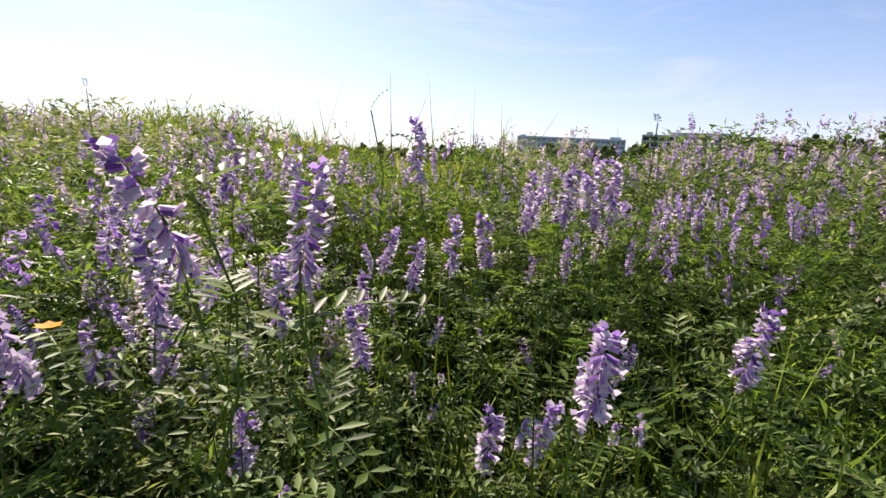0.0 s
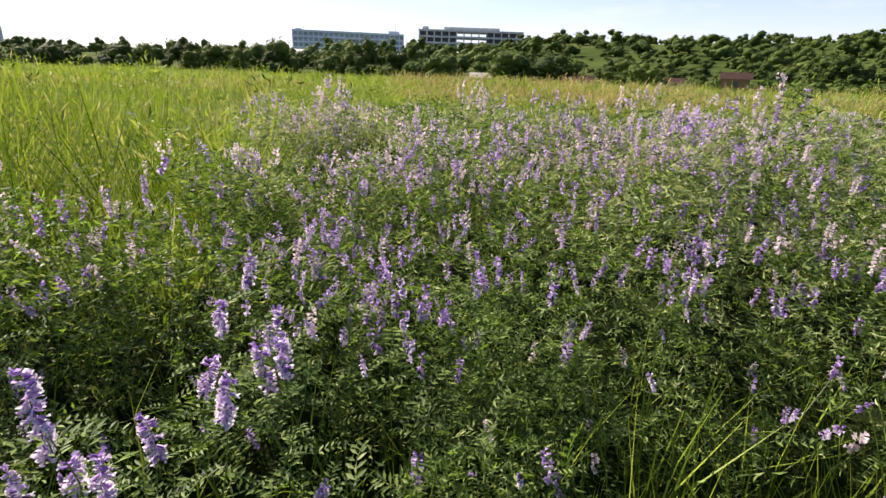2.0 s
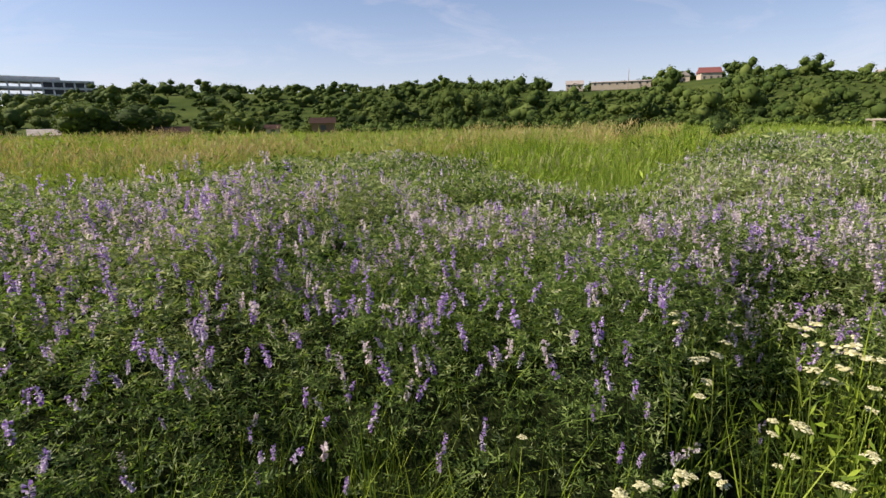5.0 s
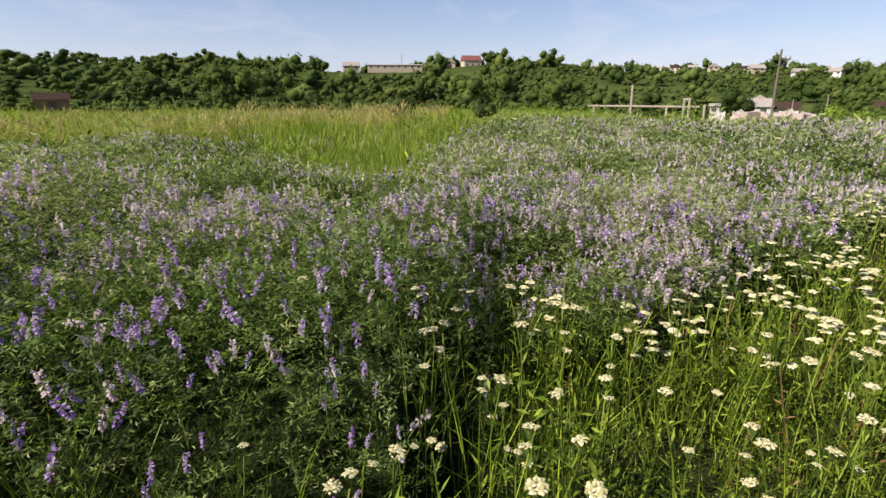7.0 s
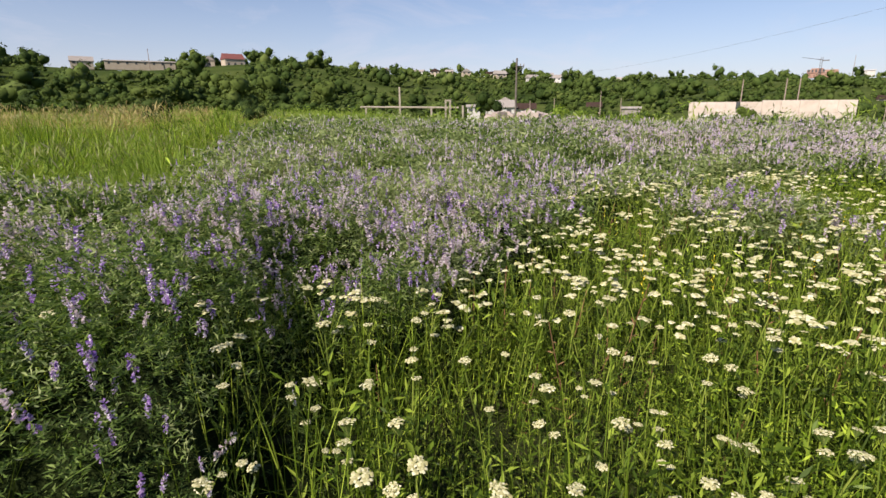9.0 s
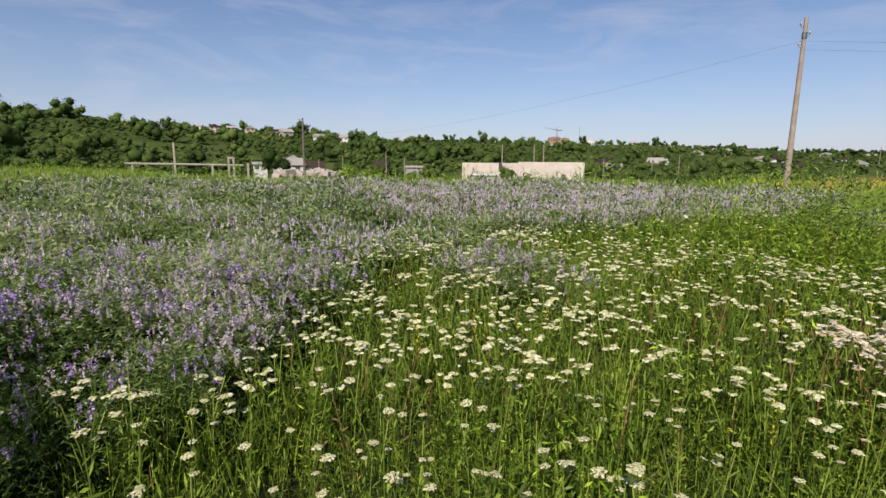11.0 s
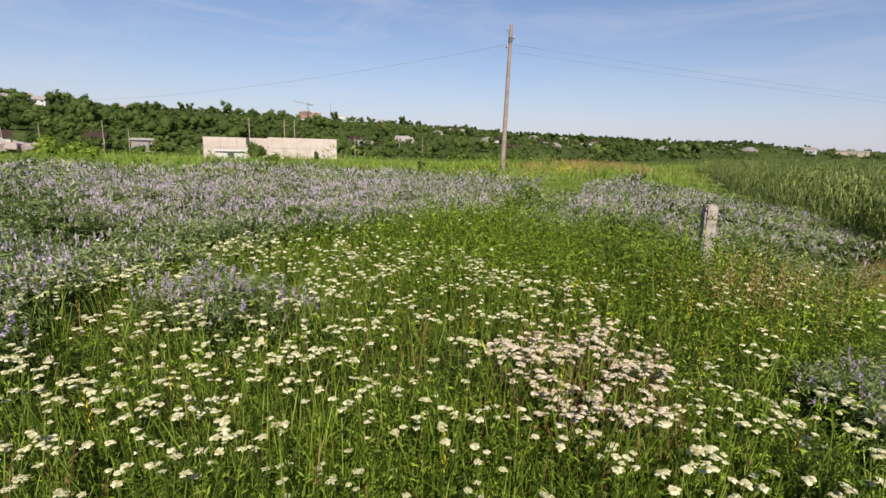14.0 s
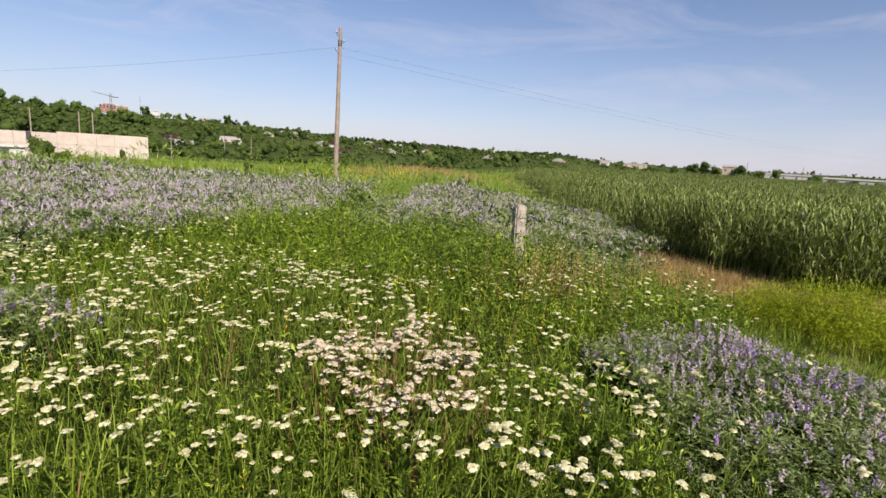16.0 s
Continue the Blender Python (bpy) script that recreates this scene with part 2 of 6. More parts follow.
M_GREYROOF = material("grey_roof", [(0.22, 0.195, 0.175), (0.33, 0.30, 0.27)], 0.8, 0, scale=1.2, per="object", wear=((0.25, 0.2, 0.17), 2.0, 0.5))
M_TIMBER = material("dark_timber", [(0.10, 0.06, 0.04), (0.17, 0.11, 0.07)], 0.85, 0, scale=3.0)
M_GLASS = material("bluish_window_glass", [(0.22, 0.28, 0.33), (0.29, 0.36, 0.41)], 0.12, 0, per="object")
M_BLUEWALL = material("blue_grey_facade", [(0.48, 0.56, 0.61), (0.56, 0.63, 0.68)], 0.6, 0, scale=0.2, per="object")
M_FRAME = material("grey_concrete_frame", [(0.48, 0.48, 0.47), (0.56, 0.56, 0.54)], 0.85, 0, scale=0.3, per="object", wear=((0.22, 0.2, 0.19), 0.4, 0.4))
M_DARK = material("dark_opening", [(0.06, 0.065, 0.07)], 0.9)
M_BRICK = material("orange_brick", [(0.28, 0.16, 0.12), (0.36, 0.22, 0.17)], 0.9, 0, scale=0.8, per="object")
M_RUBBLE = material("pale_rubble", [(0.25, 0.195, 0.17), (0.37, 0.31, 0.28)], 0.9, 0, scale=1.5, bump=0.6)


# ---- small tools ----
def part(name, bm, mat, parent=None, label=""):
    me = bpy.data.meshes.new(name)
    bm.to_mesh(me)
    bm.free()
    for m in (mat if isinstance(mat, (list, tuple)) else [mat]):
        me.materials.append(m)
    ob = new(name, me)
    if parent is not None:
        ob.parent = parent
    if label:
        ob["label"] = label
    return ob


def box(bm, lo, hi, bevel=0.0):
    r = bmesh.ops.create_cube(bm, size=1.0)
    for v in r["verts"]:
        v.co = Vector([lo[i] + (v.co[i] + 0.5) * (hi[i] - lo[i]) for i in range(3)])
    if bevel:
        es = list({e for v in r["verts"] for e in v.link_edges})
        bmesh.ops.bevel(bm, geom=es, offset=bevel, segments=2, affect='EDGES')
    return r["verts"]


def tube(bm, points, radii, sides=8):
    rings = []
    for i, p in enumerate(points):
        p = Vector(p)
        a = Vector(points[max(0, i - 1)])
        b = Vector(points[min(len(points) - 1, i + 1)])
        d = (b - a).normalized()
        u = d.orthogonal().normalized()
        w = d.cross(u)
        rings.append([bm.verts.new(p + (u * math.cos(k * math.tau / sides) + w * math.sin(k * math.tau / sides)) * radii[i]) for k in range(sides)])
    for r0, r1 in zip(rings, rings[1:]):
        for k in range(sides):
            bm.faces.new((r0[k], r0[(k + 1) % sides], r1[(k + 1) % sides], r1[k]))
    bm.faces.new(rings[0][::-1])
    bm.faces.new(rings[-1])


def mesh_arrays(name, V, F, MI, mats, smooth=False):
    me = bpy.data.meshes.new(name)
    n, k = len(V), len(F)
    me.vertices.add(n)
    me.vertices.foreach_set("co", np.ascontiguousarray(V, dtype=np.float32).ravel())
    me.loops.add(3 * k)
    me.loops.foreach_set("vertex_index", np.ascontiguousarray(F, dtype=np.int32).ravel())
    me.polygons.add(k)
    me.polygons.foreach_set("loop_start", np.arange(0, 3 * k, 3, dtype=np.int32))
    me.polygons.foreach_set("loop_total", np.full(k, 3, dtype=np.int32))
    me.polygons.foreach_set("material_index", np.ascontiguousarray(MI, dtype=np.int32))
    if smooth:
        me.polygons.foreach_set("use_smooth", np.ones(k, dtype=bool))
    me.update(calc_edges=True)
    for m in mats:
        me.materials.append(m)
    return me


rng = np.random.default_rng(7)
GRID = rng.random((256, 256))


def vnoise(x, y, cell, seed=0):
    """Smooth value noise, 0 to 1, with cells of that many metres."""
    u, v = np.asarray(x) / cell + 17.3 * seed + 1000, np.asarray(y) / cell + 9.1 * seed + 1000
    i, j = np.floor(u).astype(int), np.floor(v).astype(int)
    f, g = u - i, v - j
    f, g = f * f * (3 - 2 * f), g * g * (3 - 2 * g)
    a, b = GRID[i % 256, j % 256], GRID[(i + 1) % 256, j % 256]
    c, d = GRID[i % 256, (j + 1) % 256], GRID[(i + 1) % 256, (j + 1) % 256]
    return (a * (1 - f) + b * f) * (1 - g) + (c * (1 - f) + d * f) * g


def sstep(a, b, x):
    t = np.clip((np.asarray(x, dtype=float) - a) / (b - a), 0, 1)
    return t * t * (3 - 2 * t)


def inside(x, y, poly):
    x, y = np.asarray(x, dtype=float), np.asarray(y, dtype=float)
    r = np.zeros(x.shape, dtype=bool)
    for (x0, y0), (x1, y1) in zip(poly, poly[1:] + poly[:1]):
        if y0 == y1:
            continue
        c = ((y0 > y) != (y1 > y)) & (x < (x1 - x0) * (y - y0) / (y1 - y0) + x0)
        r ^= c
    return r


# ---- the lie of the land ----
CX, CY = 0.75, 1.3
# azimuth (degrees to the left of +y), height angle of the wooded skyline, distance of the crest, distance of the foot
SKYLINE = [(20, 1.5, 600, 220), (9, 1.6, 520, 190), (0, 2.1, 420, 150), (-16, 2.75, 360, 125), (-24, 3.2, 350, 120),
           (-35, 4.27, 330, 118), (-57, 4.42, 320, 118), (-64, 4.92, 320, 120), (-73, 4.77, 320, 122), (-81, 4.42, 320, 125),
           (-92, 4.67, 320, 130), (-102, 4.92, 330, 135), (-110, 4.42, 340, 140), (-118, 3.87, 360, 140), (-128, 3.22, 390, 145), (-137, 3.22, 400, 150),
           (-144, 2.87, 410, 155), (-156, 2.67, 440, 150), (-165, 1.97, 500, 150), (-177, 1.25, 540, 165),
           (-192, 0.95, 580, 215), (-195, 0.62, 640, 300), (-199, 0.5, 900, 420), (-240, 0.45, 1500, 700), (-300, 1.0, 700, 250)]
SK = np.array(SKYLINE[::-1])


def azimuth(x, y):
    a = np.degrees(np.arctan2(-(np.asarray(x) - CX), np.asarray(y) - CY))
    return np.where(a > 60, a - 360, a)


def height(x, y):
    x, y = np.asarray(x, dtype=float), np.asarray(y, dtype=float)
    r, a = np.hypot(x - CX, y - CY), azimuth(x, y)
    el, crest, foot = (np.interp(a, SK[:, 0], SK[:, k]) for k in (1, 2, 3))
    top = np.maximum(crest * np.tan(np.radians(el)) + 1.4 - np.minimum(7.2, 0.3 + el * 3.4), 0.0)
    z = top * sstep(0, 1, np.clip((r - foot) / (crest - foot), 0, 1)) ** 0.9
    z = z - np.maximum(r - crest, 0) * 0.012 * (top > 2)
    # the field falls away gently to the south-east and to the marsh
    z = z - 2.3 * sstep(19, 100, r) * sstep(-98, -118, a) * (1 - sstep(-178, -195, a)) * (1 - sstep(foot, foot + 60, r))
    z = z - 0.28 * sstep(-1.6, -3.4, x) * sstep(1.5, -2.5, y) * (1 - sstep(60, 120, r))
    # banks and hollows near the path
    z = z + 0.30 * np.exp(-((x + 2.0) ** 2 + (y - 5.2) ** 2) / 3.2) + 0.85 * np.exp(-((x + 3.4) ** 2 / 4 + (y - 11.0) ** 2 / 12))
    z = z + 0.20 * np.exp(-((x - 2.3) ** 2 / 3.0 + (y + 6.4) ** 2 / 1.2))
    z = z + 0.10 * np.exp(-((x - 3.2) ** 2 + (y - 2.0) ** 2) / 1.2)
    z = z + 0.9 * np.exp(-((x - 3.5) ** 2 / 60 + (y + 47) ** 2 / 26))
    z = z + (vnoise(x, y, 1.7, 1) - 0.5) * 0.07 + (vnoise(x, y, 6.0, 2) - 0.5) * 0.16 * sstep(2, 9, r)
    z = z + (vnoise(x, y, 60.0, 3) - 0.5) * 5.0 * sstep(140, 260, r) * (top > 2)
    return z


YARROW = [(1.2, 1.02), (1.5, 0.95), (2.74, 0.93), (3.0, 0.86), (3.08, 0.44), (3.47, -0.3), (3.8, -0.6), (4.2, -1.35), (4.7, -1.2), (5.0, -2.6), (5.1, -4.5),
          (4.7, -5.7), (3.3, -7.2), (1.5, -6.2), (0.7, -5.3), (-0.2, -4.5), (-0.5, -2.7), (-0.8, -1.4), (-0.6, -0.8), (-0.5, 0.6), (0.6, 1.1)]
GREEN = [(-0.5, -2.7), (-0.2, -3.6), (1.0, -4.2), (2.6, -4.7), (4.3, -4.8), (5.1, -4.5), (4.7, -5.8), (3.4, -7.4), (2.5, -8.0), (1.1, -7.5), (-0.5, -7.2), (-2.3, -6.4), (-3.1, -7.2), (-3.2, -5.3), (-2.0, -2.9), (-1.4, -3.1)]
DRYPATCH = [(-3.3, -7.1), (-3.4, -6.3), (-3.8, -5.3), (-4.6, -4.4), (-6.4, -6.9), (-5.8, -8.3), (-4.9, -9.5), (-4.1, -11.4), (-3.5, -9.3)]
REEDS = [(-6.5, -6.9), (-5.5, -7.7), (-4.75, -9.1), (-4.2, -11.0), (-4.3, -15.0), (-4.5, -22.0), (-5.1, -32.0), (-9.0, -70.0), (-20, -130), (-150, -150), (-150, -4), (-40, -3.5), (-14, -4.0), (-8.5, -5.4)]
VETCH = [(-4.0, 1.6), (-3.8, 6.2), (-2.4, 8.0), (-0.8, 5.5), (0.1, 4.0), (0.6, 3.75), (1.0, 4.8), (1.5, 8.0), (2.8, 9.8), (5.1, 12.2), (7.0, 10.0), (9.0, 10.0), (14.7, 12.4), (17.0, 11.5),
         (13.6, 6.4), (9.4, 3.5), (8.0, 2.3), (7.2, 1.9), (8.2, 1.6), (14.5, 1.0), (26.0, -1.7), (40.0, -7.5), (34.0, -22.0), (20.0, -30.0), (11.0, -27.0), (9.0, -29.0), (5.0, -28.0),
         (1.5, -29.0), (-0.5, -35.0), (-4.5, -30.0), (-4.1, -18.0), (-4.0, -11.6), (-3.3, -8.6), (-2.5, -6.4), (-1.0, -5.5), (0.0, -1.0), (0.0, 1.1), (-4.0, 1.1)]
SWVETCH = [(-0.6, 0.4), (-0.66, -0.8), (-0.74, -1.4), (-0.84, -2.2), (-0.86, -3.2), (-1.3, -3.45), (-2.2, -2.95), (-3.1, -2.4), (-4.3, -1.5), (-4.6, 1.2)]
(Z_GRASS, Z_VETCH, Z_YARROW, Z_GREEN, Z_DRY, Z_REED) = range(6)


def clumps(x, y):
    """Two small clumps of vetch among the yarrow."""
    return np.exp(-(((x - 3.5) / 0.62) ** 2 + ((y + 2.3) / 0.36) ** 2)) + np.exp(-(((x - 2.8) / 0.36) ** 2 + ((y + 2.45) / 0.26) ** 2))


def zone(x, y, jitter=True):
    x, y = np.asarray(x, dtype=float), np.asarray(y, dtype=float)
    if jitter:
        k = 0.03 + 0.05 * np.hypot(x - CX, y - CY)
        k = np.minimum(k, 1.2)
        x, y = x + (vnoise(x, y, 0.5, 11) - 0.5) * 2 * k + rng.normal(0, 0.3, x.shape) * k, y + (vnoise(x, y, 0.5, 12) - 0.5) * 2 * k + rng.normal(0, 0.3, x.shape) * k
    z = np.full(x.shape, Z_GRASS)
    z[inside(x, y, VETCH) & (np.hypot(x - CX, y - CY) < 18.5 + 4.0 * vnoise(x, y, 3.0, 13) + 9.0 * sstep(-9.0, -5.0, y))] = Z_VETCH
    z[inside(x, y, YARROW)] = Z_YARROW
    z[inside(x, y, GREEN)] = Z_GREEN
    z[inside(x, y, SWVETCH)] = Z_VETCH
    z[clumps(x, y) > 0.5] = Z_VETCH
    z[inside(x, y, DRYPATCH)] = Z_DRY
    z[inside(x, y, REEDS)] = Z_REED
    return z


def fullness(x, y):
    """How thickly the vetch stands: thin in the hollows."""
    r = np.hypot(np.asarray(x) - CX, np.asarray(y) - CY)
    return np.maximum(0.10 + 0.90 * sstep(0.20, 0.44, canopy(x, y)), 0.6 * sstep(3.5, 5.5, r))


def canopy(x, y):
    """Height of the vetch above the ground: a tangled surface of mounds with hollows between."""
    x, y = np.asarray(x, dtype=float), np.asarray(y, dtype=float)
    r = np.hypot(x - CX, y - CY)
    north = np.interp(r, [0.7, 1.5, 2.0, 2.6, 3.5, 5.0, 7.0, 12.0], [0.48, 0.58, 0.66, 0.77, 0.78, 0.66, 0.52, 0.46])
    north = north - 0.16 * sstep(2.4, 3.3, x) * sstep(3.4, 2.2, y) * (1 - sstep(5.0, 7.5, r)) + 0.06 * np.clip(x - 1.6, -1.2, 0.6) * (1 - sstep(3.5, 6.0, r))
    north = north + 0.11 * sstep(2.7, 3.4, y) * sstep(0.9, 1.7, x) * (1 - sstep(5.0, 7.0, r))
    level = north + (np.interp(r, [1.5, 3.0, 6.0, 8.0], [0.48, 0.56, 0.60, 0.64]) - north) * sstep(1.5, 0.0, y)
    m = 0.6 * vnoise(x, y, 0.75, 21) + 0.4 * vnoise(x, y, 0.33, 22)
    h = 0.55 * vnoise(x, y, 0.95, 28) + 0.45 * vnoise(x, y, 0.42, 29)
    calm = sstep(2.5, 3.3, x) * sstep(4.0, 2.6, y)
    c = level * (0.95 + (0.72 - 0.38 * calm) * (m - 0.5)) * (1 - (0.74 - 0.4 * calm) * sstep(0.45, 0.33, h)) * (0.82 + 0.36 * vnoise(x, y, 0.17, 23))
    c = c * (1 - 0.17 * sstep(0.7, -0.1, x) * sstep(2.2, 2.9, y))
    c = c + 0.22 * (vnoise(x, y, 2.2, 24) - 0.5) * sstep(4, 7, r)
    # a bush with a steep sunless side towards the yarrow
    face = sstep(1.18 + 0.28 * sstep(2.0, 1.5, x), 1.34 + 0.65 * sstep(2.0, 1.5, x), y)
    c = c * (1 - 0.72 * (1 - face) * sstep(1.0, 1.25, x) * (1 - sstep(2.8, 3.1, x)) * sstep(0.7, 1.0, y))
    bush_ = sstep(1.45, 1.8, x) * (1 - sstep(2.8, 3.1, x)) * face * (1 - sstep(2.2, 2.9, y))
    c = np.maximum(c, bush_ * (0.43 + 0.20 * vnoise(x, y, 0.3, 25)))
    # the side towards the path falls steeply
    c = c * (1 - 0.78 * sstep(1.55, 0.85, np.hypot(x - 1.0, y - 1.3)) * sstep(1.15, 1.4, x) * sstep(2.75, 2.3, y))
    strip = sstep(1.2, 1.5, x) * (1 - sstep(2.75, 2.95, x)) * (1 - sstep(1.18, 1.34, y))
    c = c * (1 - 0.85 * strip)
    c = c * (1 - 0.75 * np.exp(-((x - 5.3) ** 2 + (y - 1.9) ** 2) / 0.22))
    # lower growth round the place where the walk begins
    c = c * (1 - 0.6 * np.exp(-((x - 0.5) ** 2 + (y - 2.15) ** 2) / 0.07))
    low_ = 0.55 + 0.5 * sstep(0.5, 1.3, np.hypot(x - 0.8, (y - 2.8) * 0.75))
    c = np.where((x < -0.35) & (y < 0.5), np.minimum(c, 0.26 + 0.24 * sstep(-4.5, -6.5, y)), c)
    south = (0.30 + 0.20 * vnoise(x, y, 0.45, 26)) * np.exp(-(((x + 1.95) / 1.7) ** 2 + ((y + 1.9) / 2.25) ** 2) ** 3)
    return np.maximum(np.maximum(np.minimum(c, low_), 0.06), np.maximum(south, 0.50 * np.minimum(1, clumps(x, y))))


def clear_start(x, y):
    """Trodden ground where the walk passes."""
    ok = np.ones(np.shape(x), dtype=bool)
    for t, eye, target, roll in PATH:
        ok &= np.hypot(x - eye[0], y - eye[1]) > 0.25
    return ok


# one sheet of ground, fine near the path, reaching the horizon
RINGS = np.concatenate([[0.0], np.geomspace(0.25, 4000, 150)])
SPOKES = 320
th = np.linspace(0, 2 * math.pi, SPOKES, endpoint=False)
RR, TT = np.meshgrid(RINGS[1:], th, indexing="ij")
gx, gy = CX + RR * np.cos(TT), CY + RR * np.sin(TT)
gv = np.stack([gx.ravel(), gy.ravel(), height(gx, gy).ravel()], axis=1)
gv = np.vstack([[[CX, CY, float(height(CX, CY))]], gv])
nr = len(RINGS) - 1
i0 = (np.arange(nr - 1)[:, None] * SPOKES + np.arange(SPOKES)[None, :])
i1 = (np.arange(nr - 1)[:, None] * SPOKES + (np.arange(SPOKES)[None, :] + 1) % SPOKES)
a_, b_, c_, d_ = 1 + i0.ravel(), 1 + i0.ravel() + SPOKES, 1 + i1.ravel() + SPOKES, 1 + i1.ravel()
fan = np.stack([np.zeros(SPOKES, int), 1 + np.arange(SPOKES), 1 + (np.arange(SPOKES) + 1) % SPOKES], axis=1)
gf = np.vstack([fan, np.stack([a_, b_, c_], axis=1), np.stack([a_, c_, d_], axis=1)])
mid = gv[gf].mean(axis=1)
rad = np.hypot(mid[:, 0] - CX, mid[:, 1] - CY)
zn = zone(mid[:, 0], mid[:, 1])
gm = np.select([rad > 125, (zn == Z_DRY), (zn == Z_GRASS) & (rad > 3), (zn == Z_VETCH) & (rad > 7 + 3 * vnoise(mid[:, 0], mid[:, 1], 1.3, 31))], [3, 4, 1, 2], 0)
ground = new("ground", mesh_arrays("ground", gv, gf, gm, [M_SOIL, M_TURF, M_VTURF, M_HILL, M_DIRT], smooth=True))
tagged(ground, "uneven meadow soil rising into scrubby hills", "ground", kind="structure")


# an added near-black sheet in low mounds paints the shade under the vetch
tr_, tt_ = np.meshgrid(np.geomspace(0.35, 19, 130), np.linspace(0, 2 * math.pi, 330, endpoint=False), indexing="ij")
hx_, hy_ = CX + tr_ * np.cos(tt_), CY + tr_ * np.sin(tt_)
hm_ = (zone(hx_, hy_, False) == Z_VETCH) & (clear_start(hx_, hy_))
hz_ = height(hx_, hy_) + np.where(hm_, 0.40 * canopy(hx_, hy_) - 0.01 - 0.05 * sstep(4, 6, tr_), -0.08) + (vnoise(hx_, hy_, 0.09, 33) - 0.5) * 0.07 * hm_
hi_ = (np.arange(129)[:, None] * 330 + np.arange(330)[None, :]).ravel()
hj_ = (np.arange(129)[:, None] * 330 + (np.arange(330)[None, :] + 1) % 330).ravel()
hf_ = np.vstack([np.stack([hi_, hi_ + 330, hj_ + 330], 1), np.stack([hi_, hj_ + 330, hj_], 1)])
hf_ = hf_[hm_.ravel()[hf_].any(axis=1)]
tagged(new("vetch_thatch", mesh_arrays("vetch_thatch", np.stack([hx_.ravel(), hy_.ravel(), hz_.ravel()], 1), hf_, np.zeros(len(hf_), int), [M_UNDERSHADE])),
       "added near-black sheet standing for the shade under the vetch", "plant litter", kind="stuff")


# ---- plant pieces as small arrays: verts, triangles, material slots ----
class Piece:
    def __init__(self):
        self.v, self.f, self.m = [], [], []

    def add(self, verts, faces, slot=0):
        o = len(self.v)
        self.v += [tuple(p) for p in verts]
        self.f += [(a + o, b + o, c + o) for a, b, c in faces]
        self.m += [slot] * len(faces)

    def done(self):
        return np.array(self.v, float), np.array(self.f, int), np.array(self.m, int)


def joined(pieces, mats3, offs):
    V, F, MI, o = [], [], [], 0
    for (v, f, m), r, t in zip(pieces, mats3, offs):
        V.append(v @ np.asarray(r).T + np.asarray(t))
        F.append(f + o)
        MI.append(m)
        o += len(v)
    return np.vstack(V), np.vstack(F), np.concatenate(MI)


def turns(yaw, tilt, lean, size):
    """Matrices: tilted by tilt towards lean, turned by yaw first, scaled."""
    yaw, tilt, lean, size = np.broadcast_arrays(yaw, tilt, lean, size)
    n = yaw.shape[0]

    def rz(a):
        m = np.zeros((n, 3, 3))
        m[:, 0, 0], m[:, 0, 1], m[:, 1, 0], m[:, 1, 1], m[:, 2, 2] = np.cos(a), -np.sin(a), np.sin(a), np.cos(a), 1
        return m
    ry = np.zeros((n, 3, 3))
    ry[:, 0, 0], ry[:, 0, 2], ry[:, 1, 1], ry[:, 2, 0], ry[:, 2, 2] = np.cos(tilt), np.sin(tilt), 1, -np.sin(tilt), np.cos(tilt)
    return (rz(lean) @ ry @ rz(yaw - lean)) * np.asarray(size)[:, None, None]


def scatter(pieces, pick, M, T):
    """All copies joined into arrays."""
    V, F, MI, o = [], [], [], 0
    for k, (v, f, m) in enumerate(pieces):
        s = np.nonzero(pick == k)[0]
        if not len(s):
            continue
        vv = np.einsum("nij,vj->nvi", M[s], v) + T[s][:, None, :]
        ff = f[None] + (np.arange(len(s)) * len(v))[:, None, None] + o
        V.append(vv.reshape(-1, 3))
        F.append(ff.reshape(-1, 3))
        MI.append(np.tile(m, len(s)))
        o += len(s) * len(v)
    return np.vstack(V), np.vstack(F), np.concatenate(MI)


def stuff(name, label, category, pieces, pick, M, T, mats, smooth=False):
    if len(T) == 0:
        return None
    ob = new(name, mesh_arrays(name, *scatter(pieces, pick, M, T), mats, smooth))
    return tagged(ob, label, category, kind="stuff")


def rays(r0, r1, per_m2, a0=-256.0, a1=50.0):
    """Random places in a ring sector round the path."""
    if r0 >= 3.0 and a0 == -256.0:
        a0, a1 = max(a0, -232.0), min(a1, 46.0)
    n = int(per_m2 * (a1 - a0) / 360 * math.pi * (r1 * r1 - r0 * r0))
    r = np.sqrt(rng.random(n) * (r1 * r1 - r0 * r0) + r0 * r0)
    a = np.radians(a0 + rng.random(n) * (a1 - a0))
    return CX - r * np.sin(a), CY + r * np.cos(a)


def blade(length, width, bend, seg=3, slot=0, twist=0.0):
    p = Piece()
    vs = []
    for i in range(seg + 1):
        t = i / seg
        w = width * (1 - t) ** 0.7 * 0.5
        x, z = bend * length * t * t, length * (t - 0.35 * bend * t * t)
        a = twist * t
        if i < seg:
            vs += [(x - w * math.sin(a), -w * math.cos(a), z), (x + w * math.sin(a), w * math.cos(a), z)]
        else:
            vs.append((x, 0, z))
    fs = []
    for i in range(seg - 1):
        a = 2 * i
        fs += [(a, a + 1, a + 3), (a, a + 3, a + 2)]
    fs.append((2 * seg - 2, 2 * seg - 1, 2 * seg))
    p.add(vs, fs, slot)
    return p.done()


